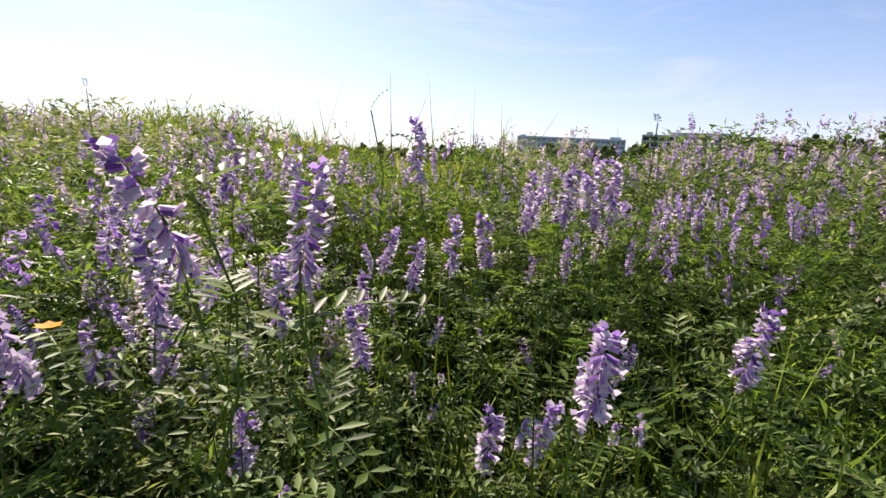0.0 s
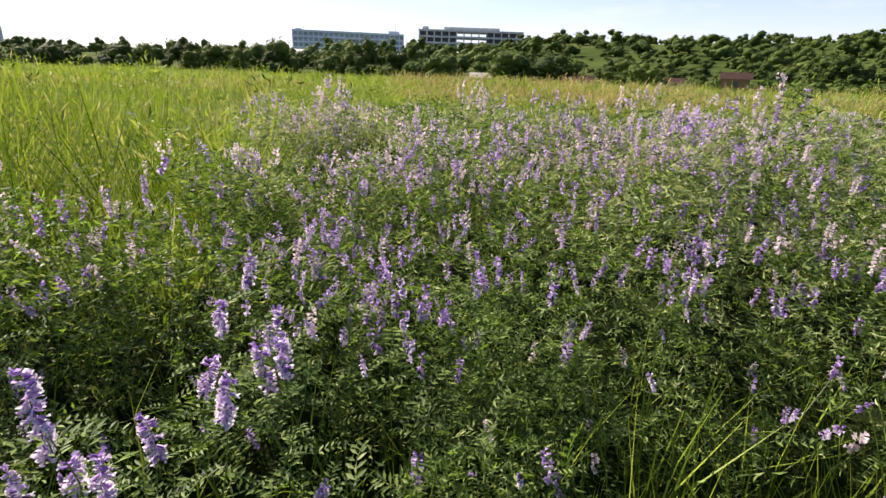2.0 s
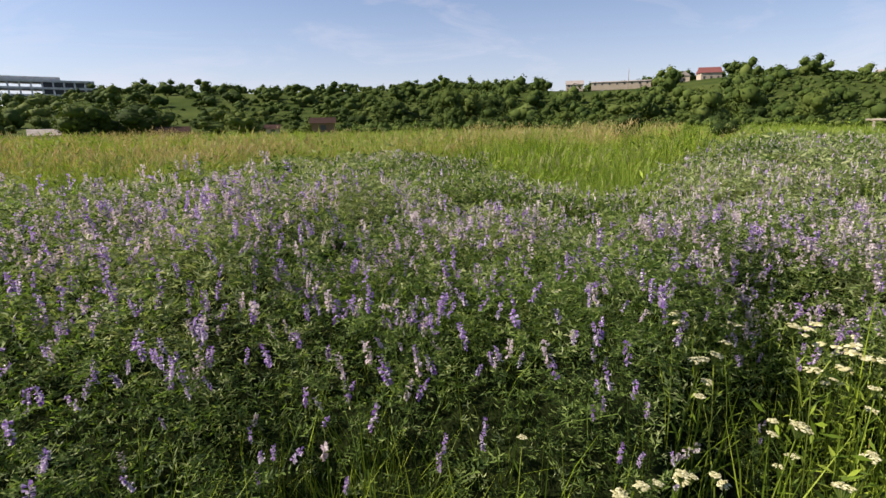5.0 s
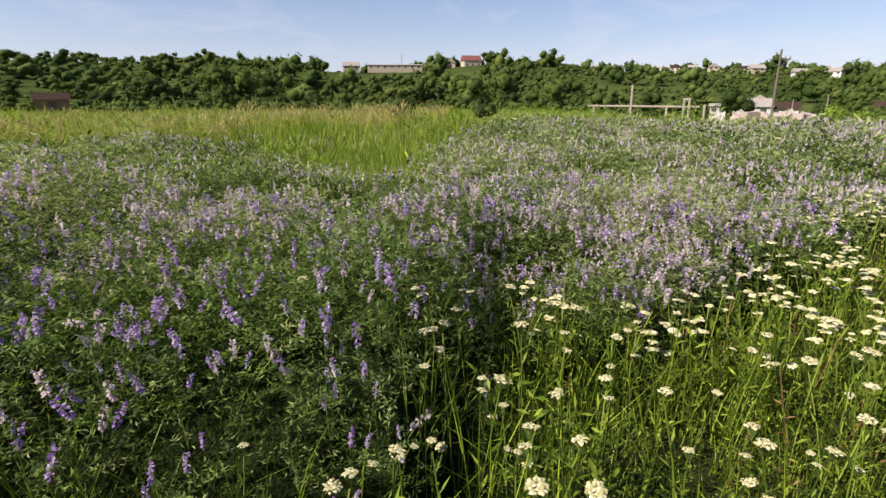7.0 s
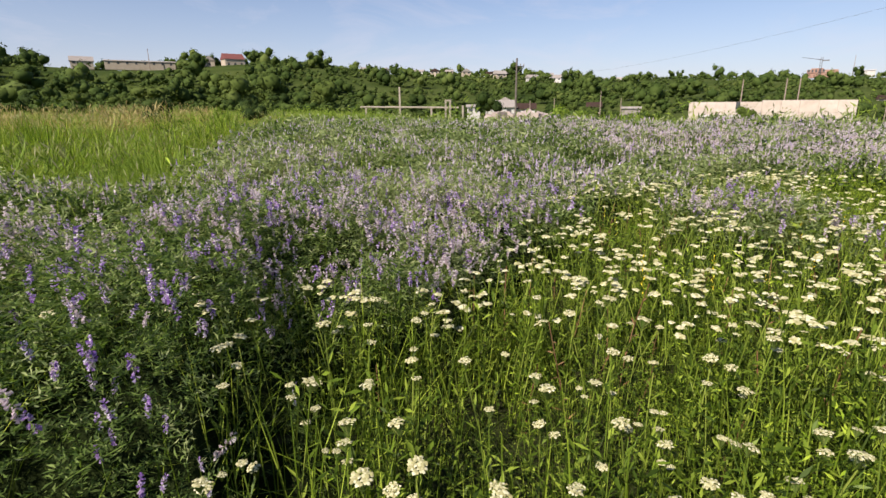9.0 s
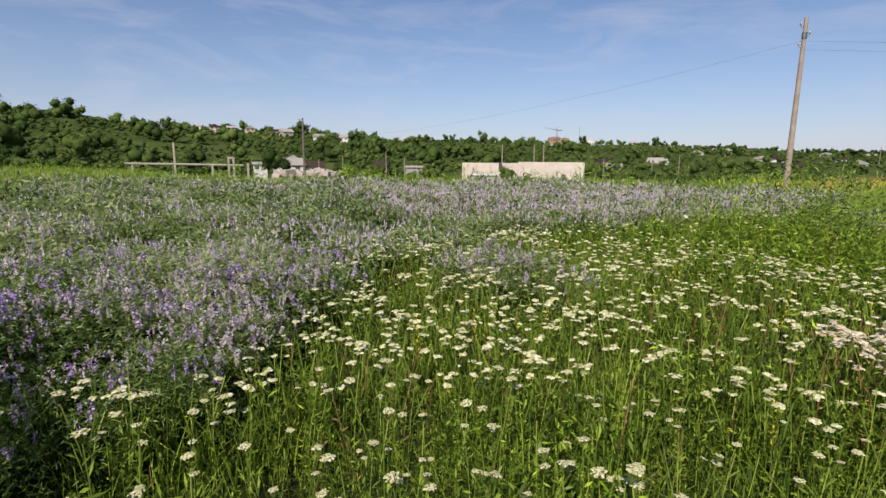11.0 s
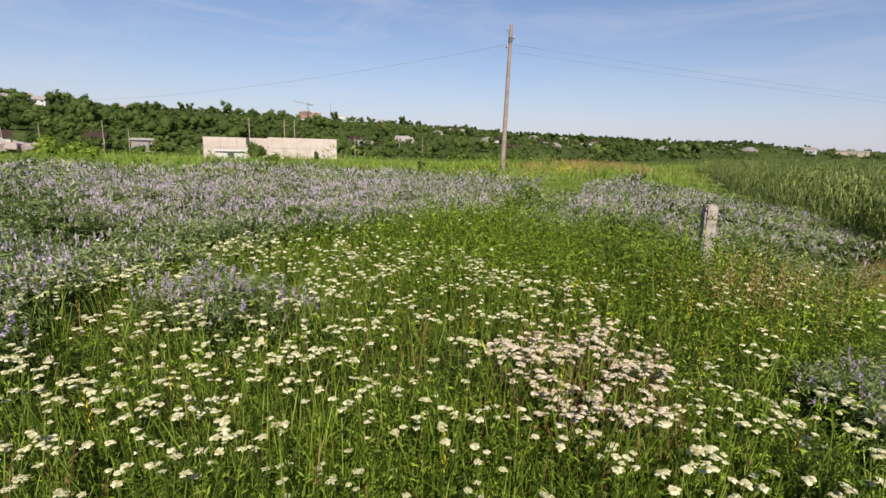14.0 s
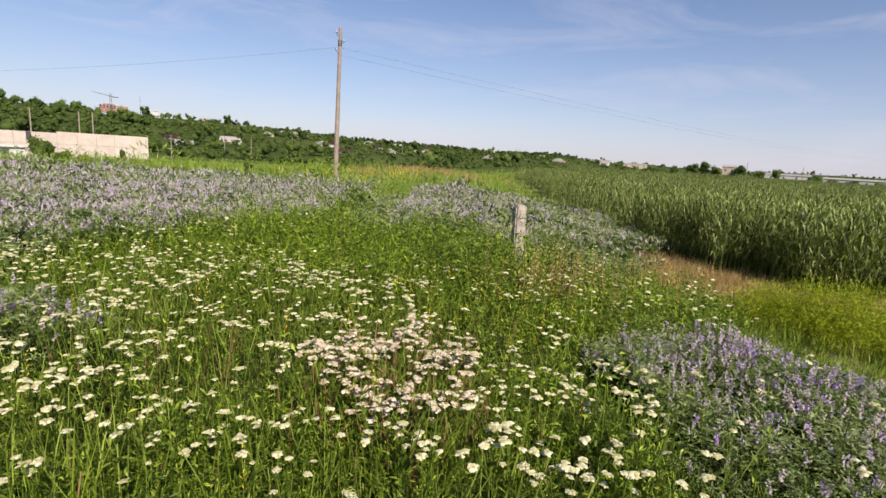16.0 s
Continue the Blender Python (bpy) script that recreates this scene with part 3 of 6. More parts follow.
def leaflet(p, base, d, up, length, width, slot=0):
    base, d, up = Vector(base), Vector(d).normalized(), Vector(up)
    s = d.cross(up).normalized()
    m = base + d * length * 0.5
    fold = up.normalized() * width * 0.22
    p.add([base, m + s * width / 2 + fold, base + d * length, m - s * width / 2 + fold], [(0, 1, 2), (0, 2, 3)], slot)


def vetch_leaf(pairs, length, ll, lw, seed, tendril=True):
    r = random.Random(seed)
    p = Piece()
    arch = 0.25 + 0.4 * r.random()
    pts = [Vector((length * t, 0, length * arch * (t - t * t * 1.3))) for t in np.linspace(0, 1, 5)]
    for a, b in (zip(pts, pts[1:]) if pairs > 5 else [(pts[0], pts[-1])] if pairs > 3 else []):
        w = 0.0008 if pairs > 5 else 0.0014
        p.add([a + Vector((0, w, 0)), a - Vector((0, w, 0)), b], [(0, 1, 2)], 0)
    for i in range(pairs):
        t = 0.1 + 0.85 * i / max(1, pairs - 1)
        c = Vector((length * t, 0, length * arch * (t - t * t * 1.3)))
        k = 1 - 0.35 * t
        for s in (-1, 1):
            d = Vector((0.45 + 0.3 * r.random(), s, 0.1 + 0.35 * r.random()))
            if pairs > 3:
                leaflet(p, c, d, (0, 0.15 * r.uniform(-1, 1), 1), ll * k * r.uniform(0.85, 1.15), lw * k, 0)
            else:
                d.normalize()
                q = Vector((-d.y, d.x, r.uniform(-.4, .4))).normalized() * lw * 0.5
                p.add([c - q * 0.5, c + d * ll * 0.55 + q, c + d * ll * k], [(0, 1, 2)], 0)
    if tendril:
        e = pts[-1]
        for k in range(3):
            f = e + Vector((0.008, 0.004 * math.sin(k * 2.0), 0.004 - 0.002 * k))
            p.add([e, f, e + Vector((0, 0.0006, 0.0006))], [(0, 1, 2)], 0)
            e = f
    return p.done()


def raceme(n, length, fl, fw, seed, detail=2):
    """A one-sided spike of drooping florets. slots: 0 stem, 1 purple, 2 pale wing."""
    r = random.Random(seed)
    p = Piece()
    bend = r.uniform(0.05, 0.3)

    def axis(t):
        return Vector((bend * length * t * t, 0, length * t))
    if detail >= 1:
        st = 0.0009
        for k in range(3):
            a, b = axis(k / 3 - (0.5 if k == 0 else 0)), axis((k + 1) / 3)
            p.add([a + Vector((st, 0, 0)), a + Vector((-st, st, 0)), a + Vector((-st, -st, 0)), b], [(0, 1, 3), (1, 2, 3), (2, 0, 3)], 0)
    for i in range(n):
        t = (i + 0.5) / n
        a = r.uniform(-2.3, 2.3)
        droop = -1.15 + 1.5 * t + r.uniform(-0.25, 0.25)
        d = Vector((math.cos(a), math.sin(a), droop)).normalized()
        open_ = 1.0 if t < 0.72 else 1.0 - (t - 0.72) * 1.9
        L = fl * (0.55 + 0.45 * open_) * r.uniform(0.9, 1.1)
        W = fw * (0.6 + 0.4 * open_)
        b = axis(t)
        u = d.orthogonal().normalized()
        w = d.cross(u)
        if detail >= 2:
            ring0 = [b + d * L * 0.12 + (u * math.cos(k * 1.571) + w * math.sin(k * 1.571)) * W * 0.32 for k in range(4)]
            ring1 = [b + d * L * 0.8 + (u * math.cos(k * 1.571) + w * math.sin(k * 1.571)) * W * 0.55 for k in range(4)]
            for k in range(4):
                p.add([ring0[k], ring0[(k + 1) % 4], ring1[(k + 1) % 4], ring1[k]], [(0, 1, 2), (0, 2, 3)], 2 if (k % 2 and t < 0.66) else 1)
            tip = b + d * L
            up = Vector((0, 0, 1)) - d * d.z
            up.normalize()
            side = d.cross(up)
            slot = 2 if open_ > 0.62 else 1
            p.add([tip - d * L * 0.28, tip + side * W * 1.05 + up * W * 0.6, tip + d * W * 0.3 + up * W * 1.3, tip - side * W * 1.05 + up * W * 0.6], [(0, 1, 2), (0, 2, 3)], slot)
            p.add([tip - d * L * 0.2, tip + side * W * 0.55 - up * W * 0.35 + d * W * 0.5, tip - up * W * 0.1 + d * W * 0.7, tip - side * W * 0.55 - up * W * 0.35 + d * W * 0.5], [(0, 1, 2), (0, 2, 3)], 2 if t < 0.6 else slot)
        else:
            e = b + d * L
            p.add([b, e + u * W, e + w * W - u * W * 0.5], [(0, 1, 2)], 1)
            p.add([b, e - w * W, e + u * W * 0.7], [(0, 1, 2)], 1 if (i % 3 == 0 or open_ < 0.8) else 2)
    return p.done()


def spindle(length, width, seed):
    """A far spike: a ragged spindle."""
    r = random.Random(seed)
    p = Piece()
    for k in range(4):
        a = r.uniform(0, 6.28)
        z0 = length * (0.0 + 0.2 * k) * r.uniform(0.9, 1.1)
        h = length * r.uniform(0.35, 0.5)
        w = width * (1.05 - 0.18 * k)
        c, s = math.cos(a), math.sin(a)
        p.add([(c * w, s * w, z0), (-c * w, -s * w, z0 + 0.15 * h), (r.uniform(-.2, .2) * w, r.uniform(-.2, .2) * w, z0 + h)], [(0, 1, 2)], 1 if k % 2 else 2)
    return p.done()


def yarrow_head(n, radius, size, seed, rays_=True, sides=6):
    """A flat-topped cluster of small florets on fanned stalks. slots: 0 stem, 1 floret."""
    r = random.Random(seed)
    p = Piece()
    for i in range(n):
        q = math.sqrt((i + 0.5) / n) * radius
        a = i * 2.39996 + r.uniform(-0.3, 0.3)
        lump = 0.16 * radius * math.sin(3 * a + seed)
        c = Vector((q * math.cos(a) * r.uniform(0.9, 1.12), q * math.sin(a) * r.uniform(0.9, 1.12), 0.012 - 7.0 * q * q + lump * 0.5 + r.uniform(-.0015, .0015)))
        s = size * r.uniform(0.8, 1.25)
        tl = Vector((r.uniform(-.3, .3) + q * 9 * math.cos(a), r.uniform(-.3, .3) + q * 9 * math.sin(a), 1)).normalized()
        u = tl.orthogonal().normalized()
        w = tl.cross(u)
        ring = [c + (u * math.cos(k * math.tau / sides) + w * math.sin(k * math.tau / sides)) * s * r.uniform(0.8, 1.1) for k in range(sides)]
        p.add([c + tl * s * 0.5] + ring, [(0, 1 + k, 1 + (k + 1) % sides) for k in range(sides)], 1)
        if rays_:
            b = Vector((0, 0, -0.035))
            p.add([b, c - tl * 0.001 + u * 0.0012, c - tl * 0.001 - u * 0.0012], [(0, 1, 2)], 0)
    return p.done()


def shoot(height_, leaves, ll, lw, seed, slot_leaf=0, slot_stem=0, stem_w=0.002, joints=(0, 0.33, 0.66, 1.0)):
    """An upright stem with narrow leaves all round."""
    r = random.Random(seed)
    p = Piece()
    sway = Vector((r.uniform(-.12, .12), r.uniform(-.12, .12), 0))
    pts = [sway * height_ * t * t + Vector((0, 0, height_ * t)) for t in joints]
    for a, b in zip(pts, pts[1:]):
        for k in range(3):
            u = Vector((math.cos(k * 2.09), math.sin(k * 2.09), 0)) * stem_w
            v = Vector((math.cos((k + 1) * 2.09), math.sin((k + 1) * 2.09), 0)) * stem_w
            p.add([a + u, a + v, b + v, b + u], [(0, 1, 2), (0, 2, 3)], slot_stem)
    for i in range(leaves):
        t = 0.08 + 0.86 * i / leaves
        a = i * 2.4 + r.uniform(-.4, .4)
        d = Vector((math.cos(a), math.sin(a), r.uniform(0.25, 1.0)))
        leaflet(p, sway * height_ * t * t + Vector((0, 0, height_ * t)), d, (0, 0, 1), ll * (1 - 0.45 * t) * r.uniform(.8, 1.2), lw * (1 - 0.3 * t), slot_leaf)
    return p.done()


def yarrow_dome(radius, seed, sides=11):
    """A cushion-like head: two ragged rings and a crown. slots: 0 stem, 1 floret."""
    r = random.Random(seed)
    p = Piece()
    sq = r.uniform(0.75, 1.0)
    rings = []
    for q, z in ((0.55, 0.006), (1.0, 0.002), (0.86, -0.004)):
        rings.append([Vector((math.cos(k * math.tau / sides) * radius * q * r.uniform(0.66, 1.25), math.sin(k * math.tau / sides) * radius * q * sq * r.uniform(0.66, 1.25), z + r.uniform(-.003, .003))) for k in range(sides)])
    vs = [Vector((0, 0, 0.007))] + rings[0] + rings[1] + rings[2]
    fs = [(0, 1 + k, 1 + (k + 1) % sides) for k in range(sides)]
    for j in range(2):
        o = 1 + j * sides
        for k in range(sides):
            a, b = o + k, o + (k + 1) % sides
            fs += [(a, a + sides, b + sides), (a, b + sides, b)]
    p.add(vs, fs, 1)
    return p.done()


def bushy(n, h, spread, ll, lw, seed):
    """A leafy cushion of small leaflets turned every way."""
    r = random.Random(seed)
    p = Piece()
    for i in range(n):
        t = (i + 0.5) / n
        a, q = r.uniform(0, 6.28), spread * math.sqrt(r.random()) * (0.5 + t)
        c = Vector((q * math.cos(a), q * math.sin(a), h * (0.15 + 0.85 * t)))
        d = Vector((math.cos(a + r.uniform(-1, 1)), math.sin(a + r.uniform(-1, 1)), r.uniform(-0.3, 1.1))).normalized() * ll * r.uniform(0.7, 1.3)
        w = d.cross(Vector((r.gauss(0, 1), r.gauss(0, 1), r.gauss(0, 1)))).normalized() * lw * 0.5
        p.add([c, c + d * 0.5 + w, c + d, c + d * 0.5 - w] if n < 26 else [c - w * 0.6, c + d * 0.45 + w, c + d], [(0, 1, 2), (0, 2, 3)] if n < 26 else [(0, 1, 2)], 0)
    return p.done()


# ---- the hills: woods, houses ----
def crown_piece(seed, lumps=5, cards=60, card=1.0, fine=1):
    """A crown about 1 wide and 1 high, standing on z = 0: uneven rounded lobes under a ragged coat of leaf clumps."""
    r = random.Random(seed)
    p = Piece()
    bm = bmesh.new()
    bmesh.ops.create_icosphere(bm, subdivisions=fine, radius=1.0)
    bv = [v.co.copy() for v in bm.verts]
    bf = [tuple(v.index for v in f.verts) for f in bm.faces]
    bm.free()
    lobes = [(Vector((r.uniform(-.05, .05), r.uniform(-.05, .05), 0.46)), 0.30)]
    for i in range(lumps - 1):
        a, q = i * 2.4 + r.uniform(-.4, .4), r.uniform(0.12, 0.27)
        z = r.uniform(0.22, 0.76)
        q *= 1.2 - 0.9 * abs(z - 0.4)
        lobes.append((Vector((q * math.cos(a), q * math.sin(a), z)), r.uniform(0.16, 0.27)))
    for c, s in lobes:
        p.add([c + v * s * r.uniform(0.6, 0.88) for v in bv], bf, 0)
    for i in range(cards):
        c, s = lobes[(i * 7) % len(lobes)]
        d = Vector((r.gauss(0, 1), r.gauss(0, 1), r.gauss(0.3, 1))).normalized()
        q = c + d * s * r.uniform(0.70, 1.07)
        n_ = (d + Vector((r.gauss(0, .5), r.gauss(0, .5), r.gauss(0.2, .5)))).normalized()
        u = n_.orthogonal().normalized()
        w = n_.cross(u)
        k = r.uniform(0, 6.28)
        e1, e2 = u * math.cos(k) + w * math.sin(k), w * math.cos(k) - u * math.sin(k)
        z_ = r.uniform(0.05, 0.10) * card
        p.add([q - e1 * z_, q + e1 * z_ * 0.8 + e2 * z_ * 0.5, q + e2 * z_ * 1.2 - e1 * z_ * 0.1], [(0, 1, 2)], 0)
    return p.done()


CROWNS = [crown_piece(100 + i, 4, 74, 0.72) for i in range(8)]


HILL_HOUSES = [(az, float(np.interp(az, SK[:, 0], SK[:, 2])) - back, k) for az, back, k in (
    (-105.3, 16, 1), (-107.3, 8, 0), (-110.8, 12, 0), (-114.0, 40, 1), (-118.4, 30, 3), (-124.4, 10, 0), (-125.7, 16, 1), (-127.1, 6, 0), (-128.5, 20, 2), (-129.9, 9, 0), (-131.4, 14, 1))]


def clearing(x, y):
    """Gaps in the woods for the houses, gardens and open slopes."""
    a, r = azimuth(x, y), np.hypot(x - CX, y - CY)
    gap = np.zeros(x.shape, dtype=bool)
    for az, width, r0, r1 in ((-119.5, 5.0, 60, 150), (-110, 6.0, 60, 120), (-144, 8.5, 90, 165), (-91.8, 2.1, 200, 312), (-82.5, 5.6, 235, 312), (-16, 6.0, 330, 460), (-28, 5.6, 330, 460), (-148, 1.6, 370, 480), (-53.6, 1.3, 60, 114), (-39.3, 1.5, 60, 121), (-29.4, 1.2, 60, 124)):
        gap |= (np.abs(a - az) < width) & (r > r0) & (r < r1)
    for az, d, k in HILL_HOUSES:
        gap |= (np.abs(a - az) < 0.7) & (r > d - 18) & (r < d + 4)
    open_slope = vnoise(x, y, 26, 41) > np.where(a < -96, 0.80, 0.97)
    return gap | (open_slope & (r > 150) & (r < 270))


n = 4700
ta = -232 + 280 * rng.random(n)
el_, crest_, foot_ = (np.interp(ta, SK[:, 0], SK[:, k]) for k in (1, 2, 3))
u = np.where(rng.random(n) < 0.2, rng.uniform(0.88, 1.02, n), rng.random(n) ** 0.85)
tr = foot_ - 3 + (crest_ + 12 - foot_) * u - np.where((ta < -118) & (rng.random(n) < 0.12), rng.uniform(0, 55, n), 0)
tx, ty = CX - tr * np.sin(np.radians(ta)), CY + tr * np.cos(np.radians(ta))
keep = ~clearing(tx, ty) & (el_ > 0.4)
thin = np.where(ta < -158, 0.9, np.where(ta < -100, 0.9, 1.0))
keep &= rng.random(n) < thin
tx, ty, ta, tr = tx[keep], ty[keep], ta[keep], tr[keep]
n = len(tx)
wide = np.clip(rng.lognormal(np.where(ta > -98, 1.74, 1.46), 0.46, n) * (0.62 + 0.8 * vnoise(tx, ty, 34.0, 43)), 2.2, 11.5) * np.where(ta < -150, 0.8, 1.0)
high = wide * rng.uniform(0.75, 1.15, n) * np.where((ta > -66) & (ta < -28), 0.72, 1.0)
M = turns(rng.uniform(0, 6.28, n), rng.uniform(0, 0.12, n), rng.uniform(0, 6.28, n), np.ones(n))
M = M * np.stack([wide, wide, high], axis=1)[:, None, :]
T = np.stack([tx, ty, height(tx, ty) - 0.12 * high], axis=1)
near = tr < np.interp(ta, SK[:, 0], SK[:, 3]) + np.where(ta > -75, 55, 12)
far = ~near
stuff("far_woods", "dense dark green woodland covering the hillside", "woods", CROWNS, rng.integers(0, 8, n)[far], M[far], T[far], [M_CROWN], True)

# low scrub over the whole slope, and the dense wood along the southern crest
SCRUB = [crown_piece(160 + i, 2, 16, 1.4) for i in range(4)]
n = 3900
ba = -55 - 142 * rng.random(n)
bcrest, bfoot = (np.interp(ba, SK[:, 0], SK[:, k]) for k in (2, 3))
br = bfoot - 25 + (bcrest + 10 - bfoot) * rng.random(n)
edge = rng.random(n) < 0.10
ba = np.where(edge, -163 - 31 * rng.random(n), ba)
br = np.where(edge, np.interp(ba, SK[:, 0], SK[:, 2]) + rng.uniform(-25, 10, n), br)
bx, by = CX - br * np.sin(np.radians(ba)), CY + br * np.cos(np.radians(ba))
keep = ~clearing(bx, by) | edge
bx, by, edge, br = bx[keep], by[keep], edge[keep], br[keep]
n = len(bx)
bw = np.where(edge, rng.uniform(6, 10, n), rng.uniform(2.5, 5.0, n))
bh = np.where(edge, rng.uniform(5, 8, n), rng.uniform(1.8, 3.6, n))
M = turns(rng.uniform(0, 6.28, n), np.zeros(n), np.zeros(n), np.ones(n)) * np.stack([bw, bw, bh], axis=1)[:, None, :]
pick = rng.integers(0, 4, n)
T = np.stack([bx, by, height(bx, by) - 0.1 * bh], 1)
stuff("hillside_scrub", "low green scrub and orchards on the slope", "scrub", SCRUB, pick[~edge], M[~edge], T[~edge], [M_CROWN], True)
stuff("crest_wood", "dark dense wood along the crest of the far hill", "woods", CROWNS, pick[edge], M[edge], T[edge], [M_SHRUB], True)

# the trees at the foot of the hill, each for itself
tree_meshes = [mesh_arrays("crown", *crown_piece(130 + i, 9, 600, 0.52, 1), [M_TREE], True) for i in range(6)]
shrub_meshes = [mesh_arrays("crown", *crown_piece(180 + i, 9, 700, 0.48, 1), [M_TREE], True) for i in range(4)]
bm = bmesh.new()
tube(bm, [(0, 0, -0.05), (0.01, 0, 0.14), (-0.01, 0.01, 0.30), (0.03, 0.0, 0.5)], [0.035, 0.028, 0.02, 0.008], 6)
for k in range(3):
    a = k * 2.1
    tube(bm, [(0, 0, 0.18 + 0.05 * k), (0.13 * math.cos(a), 0.13 * math.sin(a), 0.36 + 0.04 * k), (0.2 * math.cos(a), 0.2 * math.sin(a), 0.5)], [0.014, 0.01, 0.004], 5)
trunk_mesh = bpy.data.meshes.new("trunk")
bm.to_mesh(trunk_mesh)
bm.free()
trunk_mesh.materials.append(M_BARK)


def tree(x, y, wide, high, k, label="broad dark green tree at the foot of the hill"):
    e = new("tree")
    tagged(e, label, "tree", group="trees at the foot of the hill")
    for nm, me in (("trunk", trunk_mesh), ("crown", tree_meshes[k])):
        o = new(nm, me)
        o.parent = e
    e.matrix_world = Matrix.LocRotScale((x, y, float(height(x, y)) - 0.13 * high), Euler((0, 0, k * 1.7 + x)), (wide, wide, high))
    return e


s = np.nonzero(near)[0][:280]
for i in s:
    tree(tx[i], ty[i], wide[i], high[i] * 0.95, int(i) % 6)


dense_crowns = [mesh_arrays("crown", *crown_piece(1500 + i, 10, 800, 0.45, 1), [M_SHRUB], True) for i in range(4)]


def at_az(az, d):
    a = radians(az)
    return CX - d * math.sin(a), CY + d * math.cos(a)


def bush(az, d, wide, high, label, base=None, place=None, crowns=None):
    x, y = place or at_az(az, d)
    e = new("shrub")
    tagged(e, label, "shrub")
    c = new("crown", (crowns or shrub_meshes)[int(abs(az)) % 4])
    c.parent = e
    t = new("trunk", trunk_mesh)
    t.parent = e
    t.scale = (0.6, 0.6, 0.6)
    e.matrix_world = Matrix.LocRotScale((x, y, (float(height(x, y)) if base is None else base) - 0.1 * high), Euler((0, 0, az)), (wide, wide, high))
    return e


def facing(az, d, z=None):
    """An Empty on the ground that turns its -y side to the path."""
    x, y = at_az(az, d)
    return pose(x, y, float(height(x, y)) if z is None else z, 0, 0, az)


def house(az, d, wide, deep, wall_h, roof_h, wall_m, roof_m, label, z=None, ridge="x", turn=0.0, windows=2):
    e = new("house")
    tagged(e, label, "house")
    bm = bmesh.new()
    box(bm, (-wide / 2, -deep / 2, -1.5), (wide / 2, deep / 2, wall_h))
    part("wall", bm, wall_m, e)
    bm = bmesh.new()
    o = 0.35
    if ridge == "x":
        pr = [(-wide / 2 - o, -deep / 2 - o, wall_h - 0.12), (-wide / 2 - o, deep / 2 + o, wall_h - 0.12), (-wide / 2 - o, 0, wall_h + roof_h)]
        sh = Vector((wide + 2 * o, 0, 0))
    else:
        pr = [(-wide / 2 - o, -deep / 2 - o, wall_h - 0.12), (wide / 2 + o, -deep / 2 - o, wall_h - 0.12), (0, -deep / 2 - o, wall_h + roof_h)]
        sh = Vector((0, deep + 2 * o, 0))
    va = [bm.verts.new(Vector(p)) for p in pr]
    vb = [bm.verts.new(Vector(p) + sh) for p in pr]
    bm.faces.new(va)
    bm.faces.new(vb[::-1])
    for k in range(3):
        bm.faces.new((va[k], vb[k], vb[(k + 1) % 3], va[(k + 1) % 3]))
    bmesh.ops.recalc_face_normals(bm, faces=bm.faces)
    part("roof", bm, roof_m, e)
    for k in range(windows):
        cx = (k + 0.5) / windows * wide - wide / 2
        bm = bmesh.new()
        box(bm, (cx - 0.5, -deep / 2 - 0.04, wall_h * 0.4), (cx + 0.5, -deep / 2 + 0.06, wall_h * 0.4 + min(1.2, wall_h * 0.4)))
        part("window", bm, M_DARK, e)
    e.matrix_world = facing(az, d, z) @ pose(0, 0, 0, 0, 0, turn)
    return e


# ---- vetch ----
LEAF0 = [vetch_leaf(6, 0.075, 0.021, 0.0072, 200 + i) for i in range(5)]
SPIKE0 = [raceme(48, 0.072, 0.0135, 0.0046, 300 + i) for i in range(5)]
SPIKEM = [raceme(24, 0.068, 0.0145, 0.0058, 310 + i) for i in range(5)]
SPIKEN = [raceme(26, 0.068, 0.0135, 0.0052, 315 + i, 1) for i in range(5)]
SPIKE1 = [raceme(11, 0.064, 0.016, 0.0098, 320 + i, 1) for i in range(5)]
SPIKE2 = [spindle(0.075, 0.015, 340 + i) for i in range(5)]
SPIKE3 = [spindle(0.12, 0.03, 360 + i) for i in range(4)]


def vetch_places(r0, r1, per_m2, a0=-256.0, a1=50.0):
    x, y = rays(r0, r1, per_m2, a0, a1)
    k = (zone(x, y) == Z_VETCH) & (rng.random(len(x)) < fullness(x, y))
    return x[k], y[k]


def clear_of_path(x, y, z, gap):
    """Nothing stands in the way of the one who walks."""
    ok = np.ones(len(x), dtype=bool)
    for t, eye, target, roll in PATH:
        ok &= (x - eye[0]) ** 2 + (y - eye[1]) ** 2 + (z - eye[2]) ** 2 > gap * gap
    return ok


